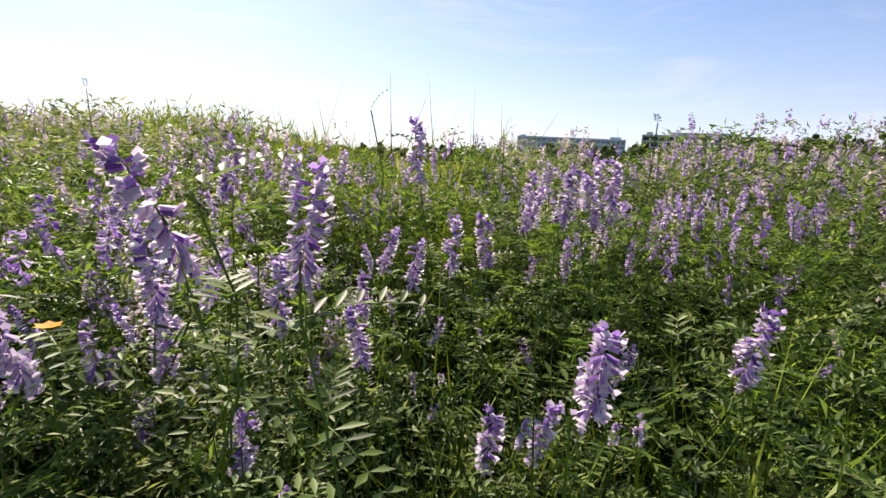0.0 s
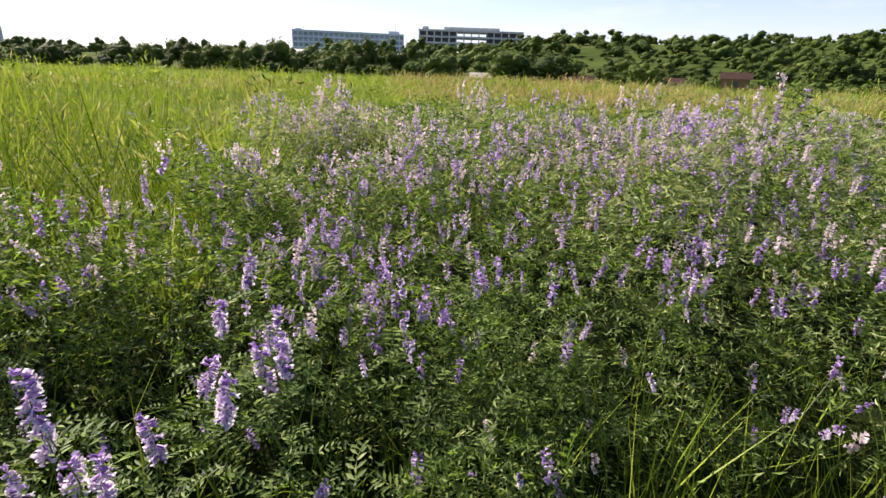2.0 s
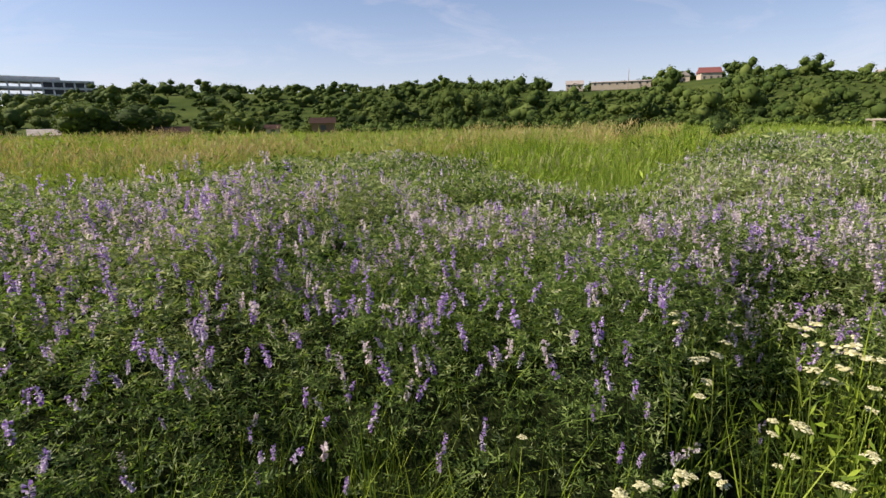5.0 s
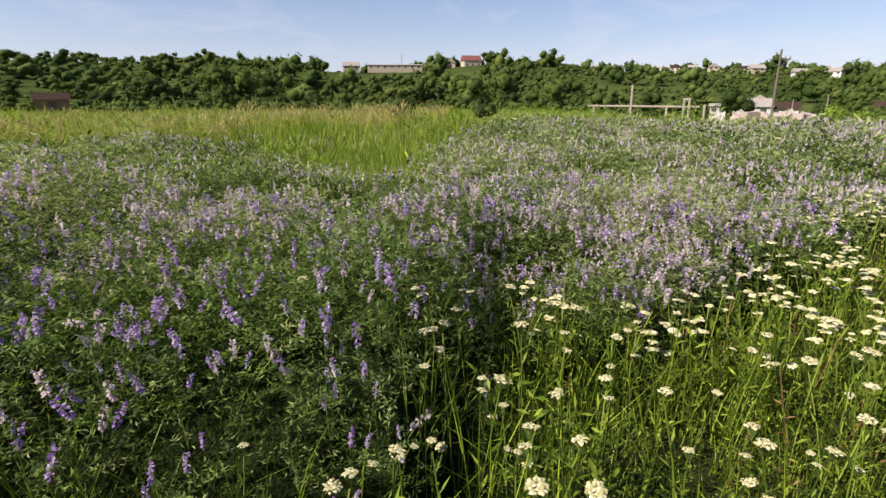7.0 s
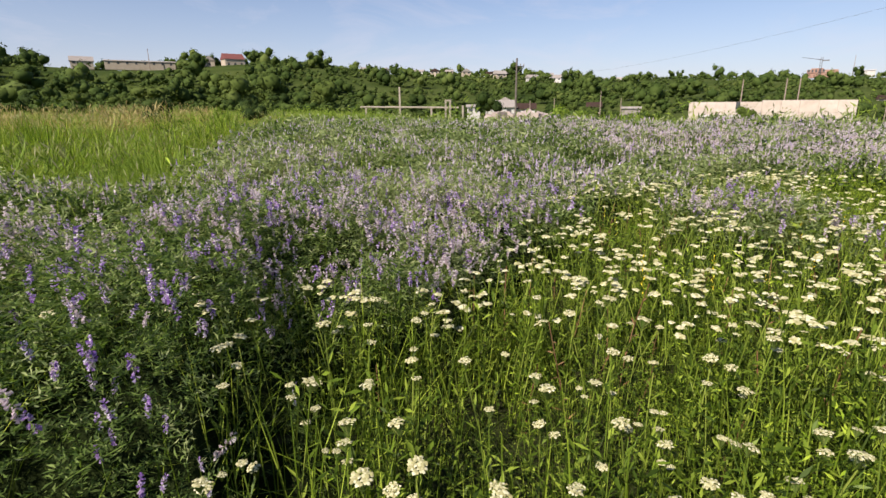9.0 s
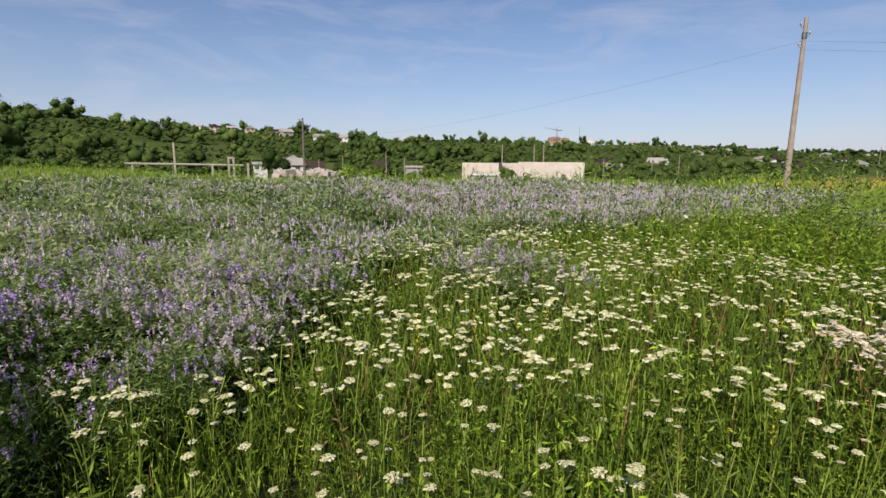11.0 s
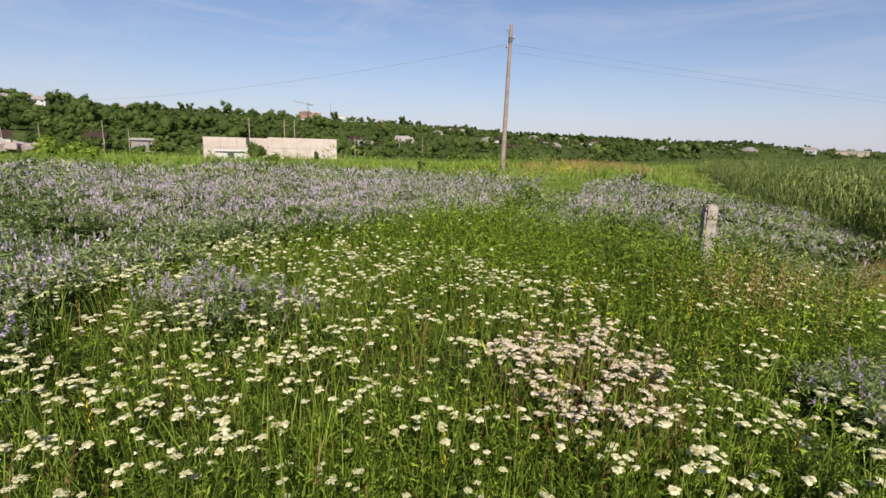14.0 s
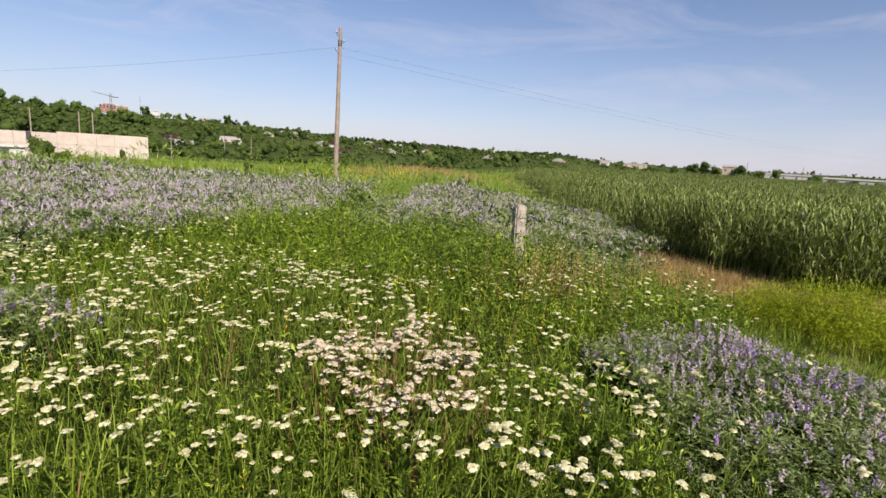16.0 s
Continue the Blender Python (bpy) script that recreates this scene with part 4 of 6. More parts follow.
def vetch_leaves(pieces, r0, r1, per_m2, size, low=0.5, seeding=0.3, only=None, a0=-256.0, a1=50.0):
    x, y = vetch_places(r0, r1, per_m2, a0, a1)
    if only:
        k = inside(x, y, only)
        x, y = x[k], y[k]
    n = len(x)
    z = height(x, y) + canopy(x, y) * (low + (1.04 - low) * rng.random(n) ** 0.7)
    k = clear_of_path(x, y, z, 0.16)
    if r1 <= 5.6:
        # leaves sit in sprays with dark gaps between
        k &= rng.random(n) < 0.45 + 0.55 * sstep(0.34, 0.52, vnoise(x, y, 0.13, 57))
    x, y, z = x[k], y[k], z[k]
    n = len(x)
    M = turns(rng.uniform(0, 6.28, n), rng.normal(-0.15, 0.55, n), rng.uniform(0, 6.28, n), size * rng.uniform(0.7, 1.3, n))
    pick = rng.integers(0, len(pieces), n)
    T = np.stack([x, y, z], 1)
    # seeding: share of leaves in the lighter copy painted as sunlit
    f = rng.random(n) < seeding * (0.4 + 1.2 * sstep(0.35, 0.65, vnoise(x, y, 0.8, 58)))
    stuff("vetch_foliage", "tangled dark green vetch foliage with narrow leaflets", "vetch foliage", pieces, pick[~f], M[~f], T[~f], [M_LEAF])
    stuff("seeding_vetch", "vetch foliage in a lighter grey-green leaf copy painted as sunlit", "vetch foliage", pieces, pick[f], M[f], T[f], [M_LITLEAF])


def spray(n, length, ll, lw, seed):
    """A leafy spray for the middle distance: two arching rows of single leaflets, turned every way."""
    r = random.Random(seed)
    p = Piece()
    for i in range(n):
        row, t = i % 2, (i // 2 + 0.5) / ((n + 1) // 2)
        c = Vector((length * t * (1 - 0.4 * row), (row - 0.5) * length * (0.15 + 0.6 * t), length * 0.5 * (t - 0.9 * t * t) - 0.2 * row * length))
        a = r.uniform(0, 6.28)
        d = Vector((math.cos(a), math.sin(a), r.uniform(-0.35, 0.75))).normalized() * ll * r.uniform(0.75, 1.25)
        q = d.cross(Vector((r.gauss(0, .6), r.gauss(0, .6), r.gauss(0.6, .8)))).normalized() * lw * 0.5
        p.add([c - q * 0.55, c + d * 0.5 + q, c + d], [(0, 1, 2)], 0)
    return p.done()


SPRAY0 = [spray(18, 0.07, 0.021, 0.0068, 210 + i) for i in range(6)]
SPRAY1 = [spray(14, 0.075, 0.030, 0.0105, 220 + i) for i in range(6)]
SPRAY2 = [spray(10, 0.095, 0.044, 0.016, 230 + i) for i in range(6)]
SPRAY3 = [spray(8, 0.12, 0.072, 0.027, 240 + i) for i in range(6)]
SPRAY4 = [spray(6, 0.17, 0.115, 0.045, 250 + i) for i in range(5)]
vetch_leaves(LEAF0, 0.0, 1.9, 1150, 1.0, 0.35, 0.12, [(-0.8, 1.5), (1.25, 1.5), (1.7, 3.4), (-1.2, 3.4)])
vetch_leaves(SPRAY0, 0.5, 1.9, 1300, 1.0, 0.40, 0.2)
vetch_leaves(SPRAY3, 0.0, 7.0, 120, 1.0, 0.5, 0.2, None, 50.0, 104.0)
vetch_leaves(SPRAY1, 1.9, 3.4, 1450, 1.0, 0.40, 0.46)
vetch_leaves(SPRAY2, 3.4, 5.5, 800, 1.0, 0.45, 0.66)
vetch_leaves(SPRAY1, 1.8, 5.5, 520, 1.0, 0.45, 0.35, SWVETCH)
vetch_leaves(SPRAY3, 5.5, 9.5, 290, 1.0, 0.5, 0.75)
vetch_leaves(SPRAY4, 9.5, 17.0, 105, 1.0, 0.55, 0.75)
vetch_leaves(SPRAY4, 17.0, 42.0, 15, 1.9, 0.6, 0.75)

STRIP = [(-4.2, -10.6), (-4.5, -22.0), (-4.6, -25.0), (0.2, -23.0), (-0.5, -10.0)]
SOUTH = [(-0.5, -8.0), (2.5, -8.2), (5.0, -4.8), (8.5, -4.5), (22.0, -12.0), (14.0, -20.0), (3.0, -23.0), (-4.0, -24.0)]
vetch_leaves(SPRAY4, 12.0, 32.0, 40, 1.3, 0.6, 0.8, STRIP)


def bloom(x, y):
    """Where the vetch flowers thickly, 0 to 1."""
    b = 0.5 * vnoise(x, y, 1.0, 51) + 0.5 * vnoise(x, y, 0.36, 52)
    far_ = sstep(3.5, 5.5, np.hypot(np.asarray(x) - CX, np.asarray(y) - CY))
    b = sstep(0.36, 0.56, b) * (1 - 0.75 * far_ * sstep(0.58, 0.36, vnoise(x, y, 2.4, 53)))
    b = b + 0.6 * sstep(-4.5, -6.5, np.asarray(y)) + 0.4 * np.exp(-((np.asarray(x) - 2.9) ** 2 / 1.6 + (np.asarray(y) - 2.4) ** 2 / 0.8))
    b = b + 0.35 * np.exp(-((np.asarray(x) - 1.6) ** 2 / 0.5 + (np.asarray(y) - 2.2) ** 2 / 0.5))
    return np.minimum(1, b + 0.45 * clumps(np.asarray(x), np.asarray(y)) + 0.6 * np.exp(-((np.asarray(x) + 1.8) ** 2 + (np.asarray(y) + 1.9) ** 2) / 1.2))


def vetch_spikes(pieces, r0, r1, per_m2, size, name, paler, only=None):
    x, y = vetch_places(r0, r1, per_m2)
    k = rng.random(len(x)) < 0.05 + 0.95 * bloom(x, y) * np.clip((canopy(x, y) - 0.2) / 0.36, 0.2, 1)
    if only:
        k &= inside(x, y, only)
    x, y = x[k], y[k]
    n = len(x)
    z = height(x, y) + canopy(x, y) * rng.uniform(0.80, 1.06, n)
    k = clear_of_path(x, y, z, 0.22)
    x, y, z = x[k], y[k], z[k]
    n = len(x)
    M = turns(rng.uniform(0, 6.28, n), np.abs(rng.normal(0.25, 0.3, n)), rng.uniform(0, 6.28, n), size * rng.uniform(0.6, 1.2, n))
    pick = rng.integers(0, len(pieces), n)
    # share of paler grey-lilac spikes; the far rings take more of them
    f = rng.random(n) < paler
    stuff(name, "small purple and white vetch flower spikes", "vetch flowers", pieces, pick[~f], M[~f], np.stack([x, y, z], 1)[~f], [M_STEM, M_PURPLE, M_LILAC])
    stuff(name, "faded grey-lilac vetch flower spikes", "vetch flowers", pieces, pick[f], M[f], np.stack([x, y, z], 1)[f], [M_STEM, M_GREYLILAC, M_GREYLILAC])


vetch_spikes(SPIKEN, 1.1, 2.6, 165, 0.86, "vetch_blossom", 0.25)
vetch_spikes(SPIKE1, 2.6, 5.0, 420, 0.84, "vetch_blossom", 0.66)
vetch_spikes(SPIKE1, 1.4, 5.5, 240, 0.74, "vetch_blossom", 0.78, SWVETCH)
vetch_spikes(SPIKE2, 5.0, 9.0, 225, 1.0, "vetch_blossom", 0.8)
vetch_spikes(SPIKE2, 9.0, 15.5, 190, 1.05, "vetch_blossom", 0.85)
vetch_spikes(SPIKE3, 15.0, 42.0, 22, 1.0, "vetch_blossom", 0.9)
vetch_spikes(SPIKE2, 12.0, 26.0, 110, 1.2, "vetch_blossom", 0.9, STRIP)

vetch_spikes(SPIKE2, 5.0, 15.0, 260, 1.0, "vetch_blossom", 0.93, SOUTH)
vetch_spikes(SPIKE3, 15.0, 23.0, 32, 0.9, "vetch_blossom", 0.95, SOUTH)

# single vetch plants near the path, with stem, leaves and spikes of their own
hero_spikes = [mesh_arrays("raceme", *s, [M_STEM, M_PURPLE, M_LILAC]) for s in SPIKE0]
stem_spikes = [mesh_arrays("raceme", *s, [M_STEM, M_PURPLE, M_LILAC]) for s in SPIKEM]


def vetch_plant(seed):
    r = random.Random(seed)
    e = new("vetch_plant")
    tagged(e, "sprawling vetch plant with drooping purple and white flower spikes", "wild flower", group="vetch plants near the path")
    h = 0.42 + 0.12 * r.random()
    lean = Vector((r.uniform(-.25, .25), r.uniform(-.25, .25), 0))
    pts = [lean * t * t + Vector((0.02 * math.sin(5 * t + seed), 0.02 * math.cos(4 * t), h * t)) for t in np.linspace(0, 1, 9)]
    bm = bmesh.new()
    tube(bm, pts, [0.0022 - 0.0012 * i / 8 for i in range(9)], 5)
    part("stem", bm, M_STEM, e)
    P, R, O = [], [], []
    for i in range(9):
        t = 0.25 + 0.75 * i / 9
        P.append(LEAF0[(seed + i) % 5])
        R.append(turns(np.array([i * 2.6 + seed]), np.array([r.uniform(-.5, .1)]), np.array([i * 2.6 + seed]), np.array([r.uniform(.8, 1.25)]))[0])
        O.append(lean * t * t + Vector((0, 0, h * t)))
    o = new("foliage", mesh_arrays("foliage", *joined(P, R, O), [M_LEAF]))
    o.parent = e
    for k in range(1 + seed % 3):
        t = 0.98 - 0.10 * k * r.random()
        a = r.uniform(0, 6.28)
        q = new("raceme", stem_spikes[(seed + k) % 5])
        q.parent = e
        base = lean * t * t + Vector((0, 0, h * t))
        d = Vector((math.cos(a), math.sin(a), 0)) * 0.10
        q.matrix_local = Matrix.LocRotScale(base + d * (0.2 + 0.5 * k) + Vector((0, 0, 0.035)), Euler((r.uniform(-.35, .35), r.uniform(-.35, .35), a)), [r.uniform(0.42, 0.62)] * 3)
    return e


plants = [vetch_plant(400 + i) for i in range(8)]
x, y = vetch_places(0.35, 2.0, 48)
k = clear_of_path(x, y, height(x, y) + 0.5, 0.45)
x, y = x[k][:85], y[k][:85]
z = height(x, y)
c = canopy(x, y)
for i in range(len(x)):
    s = max(0.6, min(1.25, float(c[i]) / 0.46 * rng.uniform(0.9, 1.12)))
    m = Matrix.LocRotScale((x[i], y[i], z[i] - 0.01), Euler((rng.normal(0, .1), rng.normal(0, .1), rng.uniform(0, 6.28))), None)
    if i < len(plants):
        o = plants[i]
        o.matrix_basis = m
    else:
        o = copy_thing(plants[i % len(plants)], m)
    o.scale = (s, s, s)

# ---- yarrow ----
HEAD0 = [yarrow_head(46, 0.021 + 0.003 * (i % 3), 0.0047, 500 + i, True, 5) for i in range(5)]
HEAD1 = [yarrow_head(12, 0.016 + 0.003 * (i % 3), 0.0088, 520 + i, False, 6) for i in range(5)]
HEAD2 = [yarrow_dome(0.022, 540 + i, 6) for i in range(4)]
PINKS = [(1.21, -1.76), (0.6, -1.2), (0.2, -1.6), (0.2, -2.3), (0.7, -2.55), (1.15, -2.3)]
head_meshes = [mesh_arrays("flower_head", *h, [M_STEM, M_WHITE]) for h in HEAD0]
pink_meshes = [mesh_arrays("flower_head", *h, [M_STEM, M_PINK]) for h in HEAD0]


def yarrow_plant(seed, pink=False):
    r = random.Random(seed)
    e = new("yarrow_plant")
    tagged(e, "withered pinkish yarrow with flat flower heads" if pink else "upright yarrow with flat creamy white flower heads", "wild flower", group="yarrow near the path")
    h = 0.46 + 0.07 * r.random()
    o = new("foliage", mesh_arrays("foliage", *shoot(h, 15, 0.085, 0.011, seed, 0, 1, 0.0022), [M_WEED, M_YSTEM]))
    o.parent = e
    for k in range(1 + seed % 3):
        q = new("flower_head", (pink_meshes if pink else head_meshes)[(seed + k) % 5])
        q.parent = e
        a = r.uniform(0, 6.28)
        d = 0.0 if k == 0 else r.uniform(0.035, 0.06)
        rr = random.Random(seed)
        sw = Vector((rr.uniform(-.12, .12), rr.uniform(-.12, .12), 0)) * h
        q.matrix_local = Matrix.LocRotScale(sw + Vector((d * math.cos(a), d * math.sin(a), h + 0.03 - 0.02 * k)), Euler((r.uniform(-.2, .2), r.uniform(-.2, .2), a)), [r.uniform(0.62, 1.02) * (1 if k == 0 else 0.75)] * 3)
        if k:
            bm = bmesh.new()
            tube(bm, [sw * 0.7 + Vector((0, 0, h * 0.82)), sw + Vector((d * math.cos(a), d * math.sin(a), h + 0.0 - 0.02 * k))], [0.0012, 0.001], 4)
            part("branch", bm, M_STEM, e)
    return e


def yarrow_places(r0, r1, per_m2):
    x, y = rays(r0, r1, per_m2)
    zn = zone(x, y)
    dens = np.where(zn == Z_YARROW, 0.35 + 0.65 * sstep(0.3, 0.6, vnoise(x, y, 0.6, 61)), np.where(zn == Z_GREEN, (0.2 + 0.35 * (y > -4.2) * (x > 0.2)) * (1 - 0.85 * np.exp(-((x - 0.6) ** 2 / 1.1 + (y + 5.0) ** 2 / 1.1))), np.where((zn == Z_VETCH) & (y < 2.0) & (x < 3.2), 0.06 + 0.50 * (y < 1.32) * (x > 1.2), 0.0)))
    far_ = np.hypot(x - CX, y - CY)
    k = rng.random(len(x)) < dens * (1 - 0.5 * sstep(5.2, 7.4, far_))
    return x[k], y[k]


white = [yarrow_plant(600 + i) for i in range(7)]
pink = [yarrow_plant(640 + i, True) for i in range(4)]
x, y = yarrow_places(0.45, 3.1, 80)
k = clear_of_path(x, y, height(x, y) + 0.5, 0.6)
x, y = x[k], y[k]
inp = inside(x, y, PINKS) & (rng.random(len(x)) < 0.85)
order = np.argsort(np.hypot(x - CX, y - CY))[:290]
used = {}
for i in order:
    ps = pink if inp[i] else white
    m = Matrix.LocRotScale((x[i], y[i], float(height(x[i], y[i])) - 0.01), Euler((rng.normal(0, .07), rng.normal(0, .07), rng.uniform(0, 6.28))), None)
    j = used.get(bool(inp[i]), 0)
    used[bool(inp[i])] = j + 1
    if j < len(ps):
        o = ps[j]
        o.matrix_basis = m
    else:
        o = copy_thing(ps[j % len(ps)], m)
    s = rng.uniform(0.78, 1.06)
    o.scale = (s, s, s)


def yarrow_far(x, y, pieces, name, label, mat, size=1.0, many=2):
    # each stalk carries a small group of heads
    a = np.concatenate([np.zeros(len(x))] + [rng.uniform(0, 6.28, len(x)) for _ in range(many - 1)])
    d = np.concatenate([np.zeros(len(x))] + [rng.uniform(0.025, 0.06, len(x)) for _ in range(many - 1)])
    x, y = np.tile(x, many) + d * np.cos(a), np.tile(y, many) + d * np.sin(a)
    keep = (d == 0) | (rng.random(len(x)) < 0.55)
    x, y = x[keep], y[keep]
    n = len(x)
    z = height(x, y) + (0.46 + 0.06 * sstep(3.0, 5.0, np.hypot(x - CX, y - CY))) * (0.72 + 0.5 * vnoise(x, y, 0.17, 91)) + rng.normal(0, 0.03, n)
    M = turns(rng.uniform(0, 6.28, n), np.abs(rng.normal(0, 0.14, n)), rng.uniform(0, 6.28, n), size * rng.uniform(0.6, 1.2, n))
    stuff(name, label, "yarrow", pieces, rng.integers(0, len(pieces), n), M, np.stack([x, y, z], 1), [M_STEM, mat])
    st = [shoot(1.0, 8, 0.075, 0.008, 700 + i, 0, 1, 0.0026) for i in range(4)]
    Ms = turns(rng.uniform(0, 6.28, n), np.zeros(n), np.zeros(n), np.ones(n))
    Ms[:, 2, 2] *= z - height(x, y) - 0.02
    stuff(name + "_stems", "slender green yarrow stems", "yarrow", st, rng.integers(0, 4, n), Ms, np.stack([x, y, height(x, y)], 1), [M_WEED, M_YSTEM])


rest = np.setdiff1d(np.arange(len(x)), order)
x2, y2 = yarrow_places(3.1, 6.0, 84)
xr, yr = np.concatenate([x[rest], x2]), np.concatenate([y[rest], y2])
ip = inside(xr, yr, PINKS)
yarrow_far(xr[~ip], yr[~ip], HEAD1, "yarrow_flowers", "many flat white yarrow heads over the grass", M_WHITE)
x3, y3 = yarrow_places(6.0, 9.5, 60)
yarrow_far(x3, y3, HEAD2, "yarrow_flowers", "many flat white yarrow heads over the grass", M_WHITE, 1.1)
# the withered cluster stands thick
px, py = rng.uniform(0.1, 1.3, 700), rng.uniform(-2.6, -1.15, 700)
k = inside(px, py, PINKS)
yarrow_far(px[k][:290], py[k][:290], HEAD1, "withered_yarrow_flowers", "thick cluster of withered pinkish yarrow heads", M_PINK)

# ---- grasses and weeds ----
BLADE0 = [blade(0.36, 0.005, b, 3, 0, tw) for b, tw in ((0.15, 0.4), (0.35, -0.6), (0.6, 0.8), (0.85, 0.2), (0.05, -0.9))]


def tuft(n, length, width, seed, spread=0.05):
    r = random.Random(seed)
    p = Piece()
    for i in range(n):
        a, q = r.uniform(0, 6.28), r.uniform(0, spread)
        l, b = length * r.uniform(0.55, 1.1), r.uniform(0.1, 0.55) * length
        c = Vector((q * math.cos(a), q * math.sin(a), 0))
        u = Vector((-math.sin(a), math.cos(a), 0)) * width / 2
        o = Vector((math.cos(a), math.sin(a), 0))
        m = c + o * b * 0.35 + Vector((0, 0, l * 0.55))
        p.add([c, m - u, m + u], [(0, 1, 2)], 0)
        p.add([m - u, m + u, c + o * b + Vector((0, 0, l * r.uniform(0.85, 1)))], [(0, 1, 2)], 0)
    return p.done()


TUFT1 = [tuft(7, 0.38, 0.006, 800 + i) for i in range(5)]
TUFT2 = [tuft(8, 0.36, 0.010, 820 + i, 0.18) for i in range(5)]
TUFTN = [tuft(8, 0.58, 0.0042, 850 + i) for i in range(5)]
TUFTG = [tuft(10, 0.62, 0.0065, 830 + i, 0.12) for i in range(6)]
TUFT3 = [tuft(6, 0.58, 0.036, 840 + i, 0.45) for i in range(5)]
BUSHY0 = [bushy(25, 0.34, 0.05, 0.025, 0.0065, 1400 + i) for i in range(6)]
BUSHY1 = [bushy(32, 0.36, 0.08, 0.033, 0.012, 1420 + i) for i in range(6)]
BUSHY2 = [bushy(48, 0.62, 0.12, 0.036, 0.012, 1440 + i) for i in range(6)]


def weed_clump(n, radius, h, ll, lw, seed):
    """A rounded leafy clump: small leaves over an uneven dome, with a few inside."""
    r = random.Random(seed)
    p = Piece()
    for i in range(n):
        a, q = r.uniform(0, 6.28), math.sqrt(r.random())
        top = h * (1 - 0.75 * q * q) * (0.75 + 0.25 * math.sin(3 * a + seed) * q + r.uniform(-.12, .12))
        z = top * (r.uniform(0.15, 0.8) if r.random() < 0.3 else 1.0)
        c = Vector((q * radius * math.cos(a), q * radius * math.sin(a), z))
        b = a + r.gauss(0, 1)
        d = Vector((math.cos(b), math.sin(b), r.uniform(-0.2, 1.3))).normalized() * ll * r.uniform(0.7, 1.3)
        w = d.cross(Vector((r.gauss(0, .6), r.gauss(0, .6), r.gauss(0.7, .6)))).normalized() * lw * 0.5
        p.add([c - w * 0.5, c + d * 0.5 + w, c + d], [(0, 1, 2)], 0)
    return p.done()


WEEDF = [weed_clump(70, 0.34, 0.60, 0.10, 0.030, 1480 + i) for i in range(6)]
WEEDC = [weed_clump(230, 0.21, 0.56, 0.034, 0.0125, 1460 + i) for i in range(6)]
SHOOT0 = [shoot(0.36, 13, 0.052, 0.0145, 860 + i, 0, 0, 0.0015, (0, 1.0)) for i in range(5)]
SHOOT1 = [shoot(0.40, 11, 0.06, 0.016, 880 + i, 0, 0, 0.002, (0, 1.0)) for i in range(5)]


def strew(name, label, category, pieces, r0, r1, per_m2, zones, size, mat, chance=None, lean=0.15, squash=(0.8, 1.2), a0=-256.0, a1=50.0, clump=0.0, cell=0.34):
    x, y = rays(r0, r1, per_m2, a0, a1)
    k = np.isin(zone(x, y), zones)
    if chance is not None:
        k &= rng.random(len(x)) < chance(x, y)
    x, y = x[k], y[k]
    z = height(x, y)
    k = clear_of_path(x, y, z + 0.3, 0.25) & clear_of_path(x, y, z + 0.6, 0.4)
    x, y, z = x[k], y[k], z[k]
    n = len(x)
    M = turns(rng.uniform(0, 6.28, n), np.abs(rng.normal(0, lean, n)), rng.uniform(0, 6.28, n), size * rng.uniform(0.7, 1.25, n))
    M[:, 2, :] *= rng.uniform(*squash, n)[:, None]
    if clump:
        # plants of a kind stand in clumps of like height
        M *= (1 - clump + 2 * clump * sstep(0.2, 0.8, 0.6 * vnoise(x, y, cell, 85) + 0.4 * vnoise(x, y, 0.45 * cell, 86)))[:, None, None]
    stuff(name, label, category, pieces, rng.integers(0, len(pieces), n), M, np.stack([x, y, z - 0.01], 1), mat if isinstance(mat, list) else [mat])


GREENS = [Z_YARROW, Z_GREEN]
strew("grass", "fine bright green meadow grass", "grass", BLADE0, 0.2, 3.2, 760, GREENS, 1.0, M_GRASS, lean=0.16, clump=0.5)
strew("grass", "long green grass blades among the vetch", "grass", BLADE0, 0.3, 3.2, 210, [Z_VETCH], 1.15, M_GRASS, lean=0.25)
strew("grass", "bright green grass tufts among the vetch", "grass", TUFTN, 0.8, 4.2, 190, [Z_VETCH], 0.85, M_GRASS, lambda x, y: np.exp(-((x - 1.75) ** 2 / 0.30 + (y - 2.05) ** 2 / 0.12)) + 0.8 * np.exp(-((x - 0.2) ** 2 / 0.4 + (y - 3.8) ** 2 / 0.5)) + 0.05, lean=0.25)
strew("weeds", "leafy green weeds under the yarrow", "weeds", SHOOT0, 0.3, 3.2, 110, GREENS, 1.0, M_WEED, clump=0.3)
strew("weeds", "fine-leaved dark green weeds under the yarrow", "weeds", BUSHY0, 0.3, 3.2, 150, GREENS, 0.9, M_WEED, lean=0.3, clump=0.5)
strew("weeds", "lush yellow-green weeds under the yarrow", "weeds", BUSHY0, 0.3, 2.6, 90, GREENS, 0.9, M_LUSH, lambda x, y: 0.1 + 0.9 * sstep(0.42, 0.6, vnoise(x, y, 0.45, 84)), clump=0.35)
strew("grass", "bright green meadow grass", "grass", TUFT1, 3.2, 9.5, 52, GREENS, 0.85, M_GRASS, lean=0.15, clump=0.4)
strew("weeds", "leafy green weeds", "weeds", BUSHY1, 3.2, 9.5, 74, GREENS, 1.0, M_WEED, lean=0.3, clump=0.5)
strew("weeds", "lush yellow-green weeds between the yarrow", "weeds", BUSHY1, 2.6, 9.5, 62, GREENS, 0.9, M_LUSH, lambda x, y: 0.1 + 0.9 * sstep(0.4, 0.6, vnoise(x, y, 0.5, 83)), lean=0.4, clump=0.45)
LOWER = lambda x, y: 1 - 0.75 * sstep(-1.2, -2.2, x)
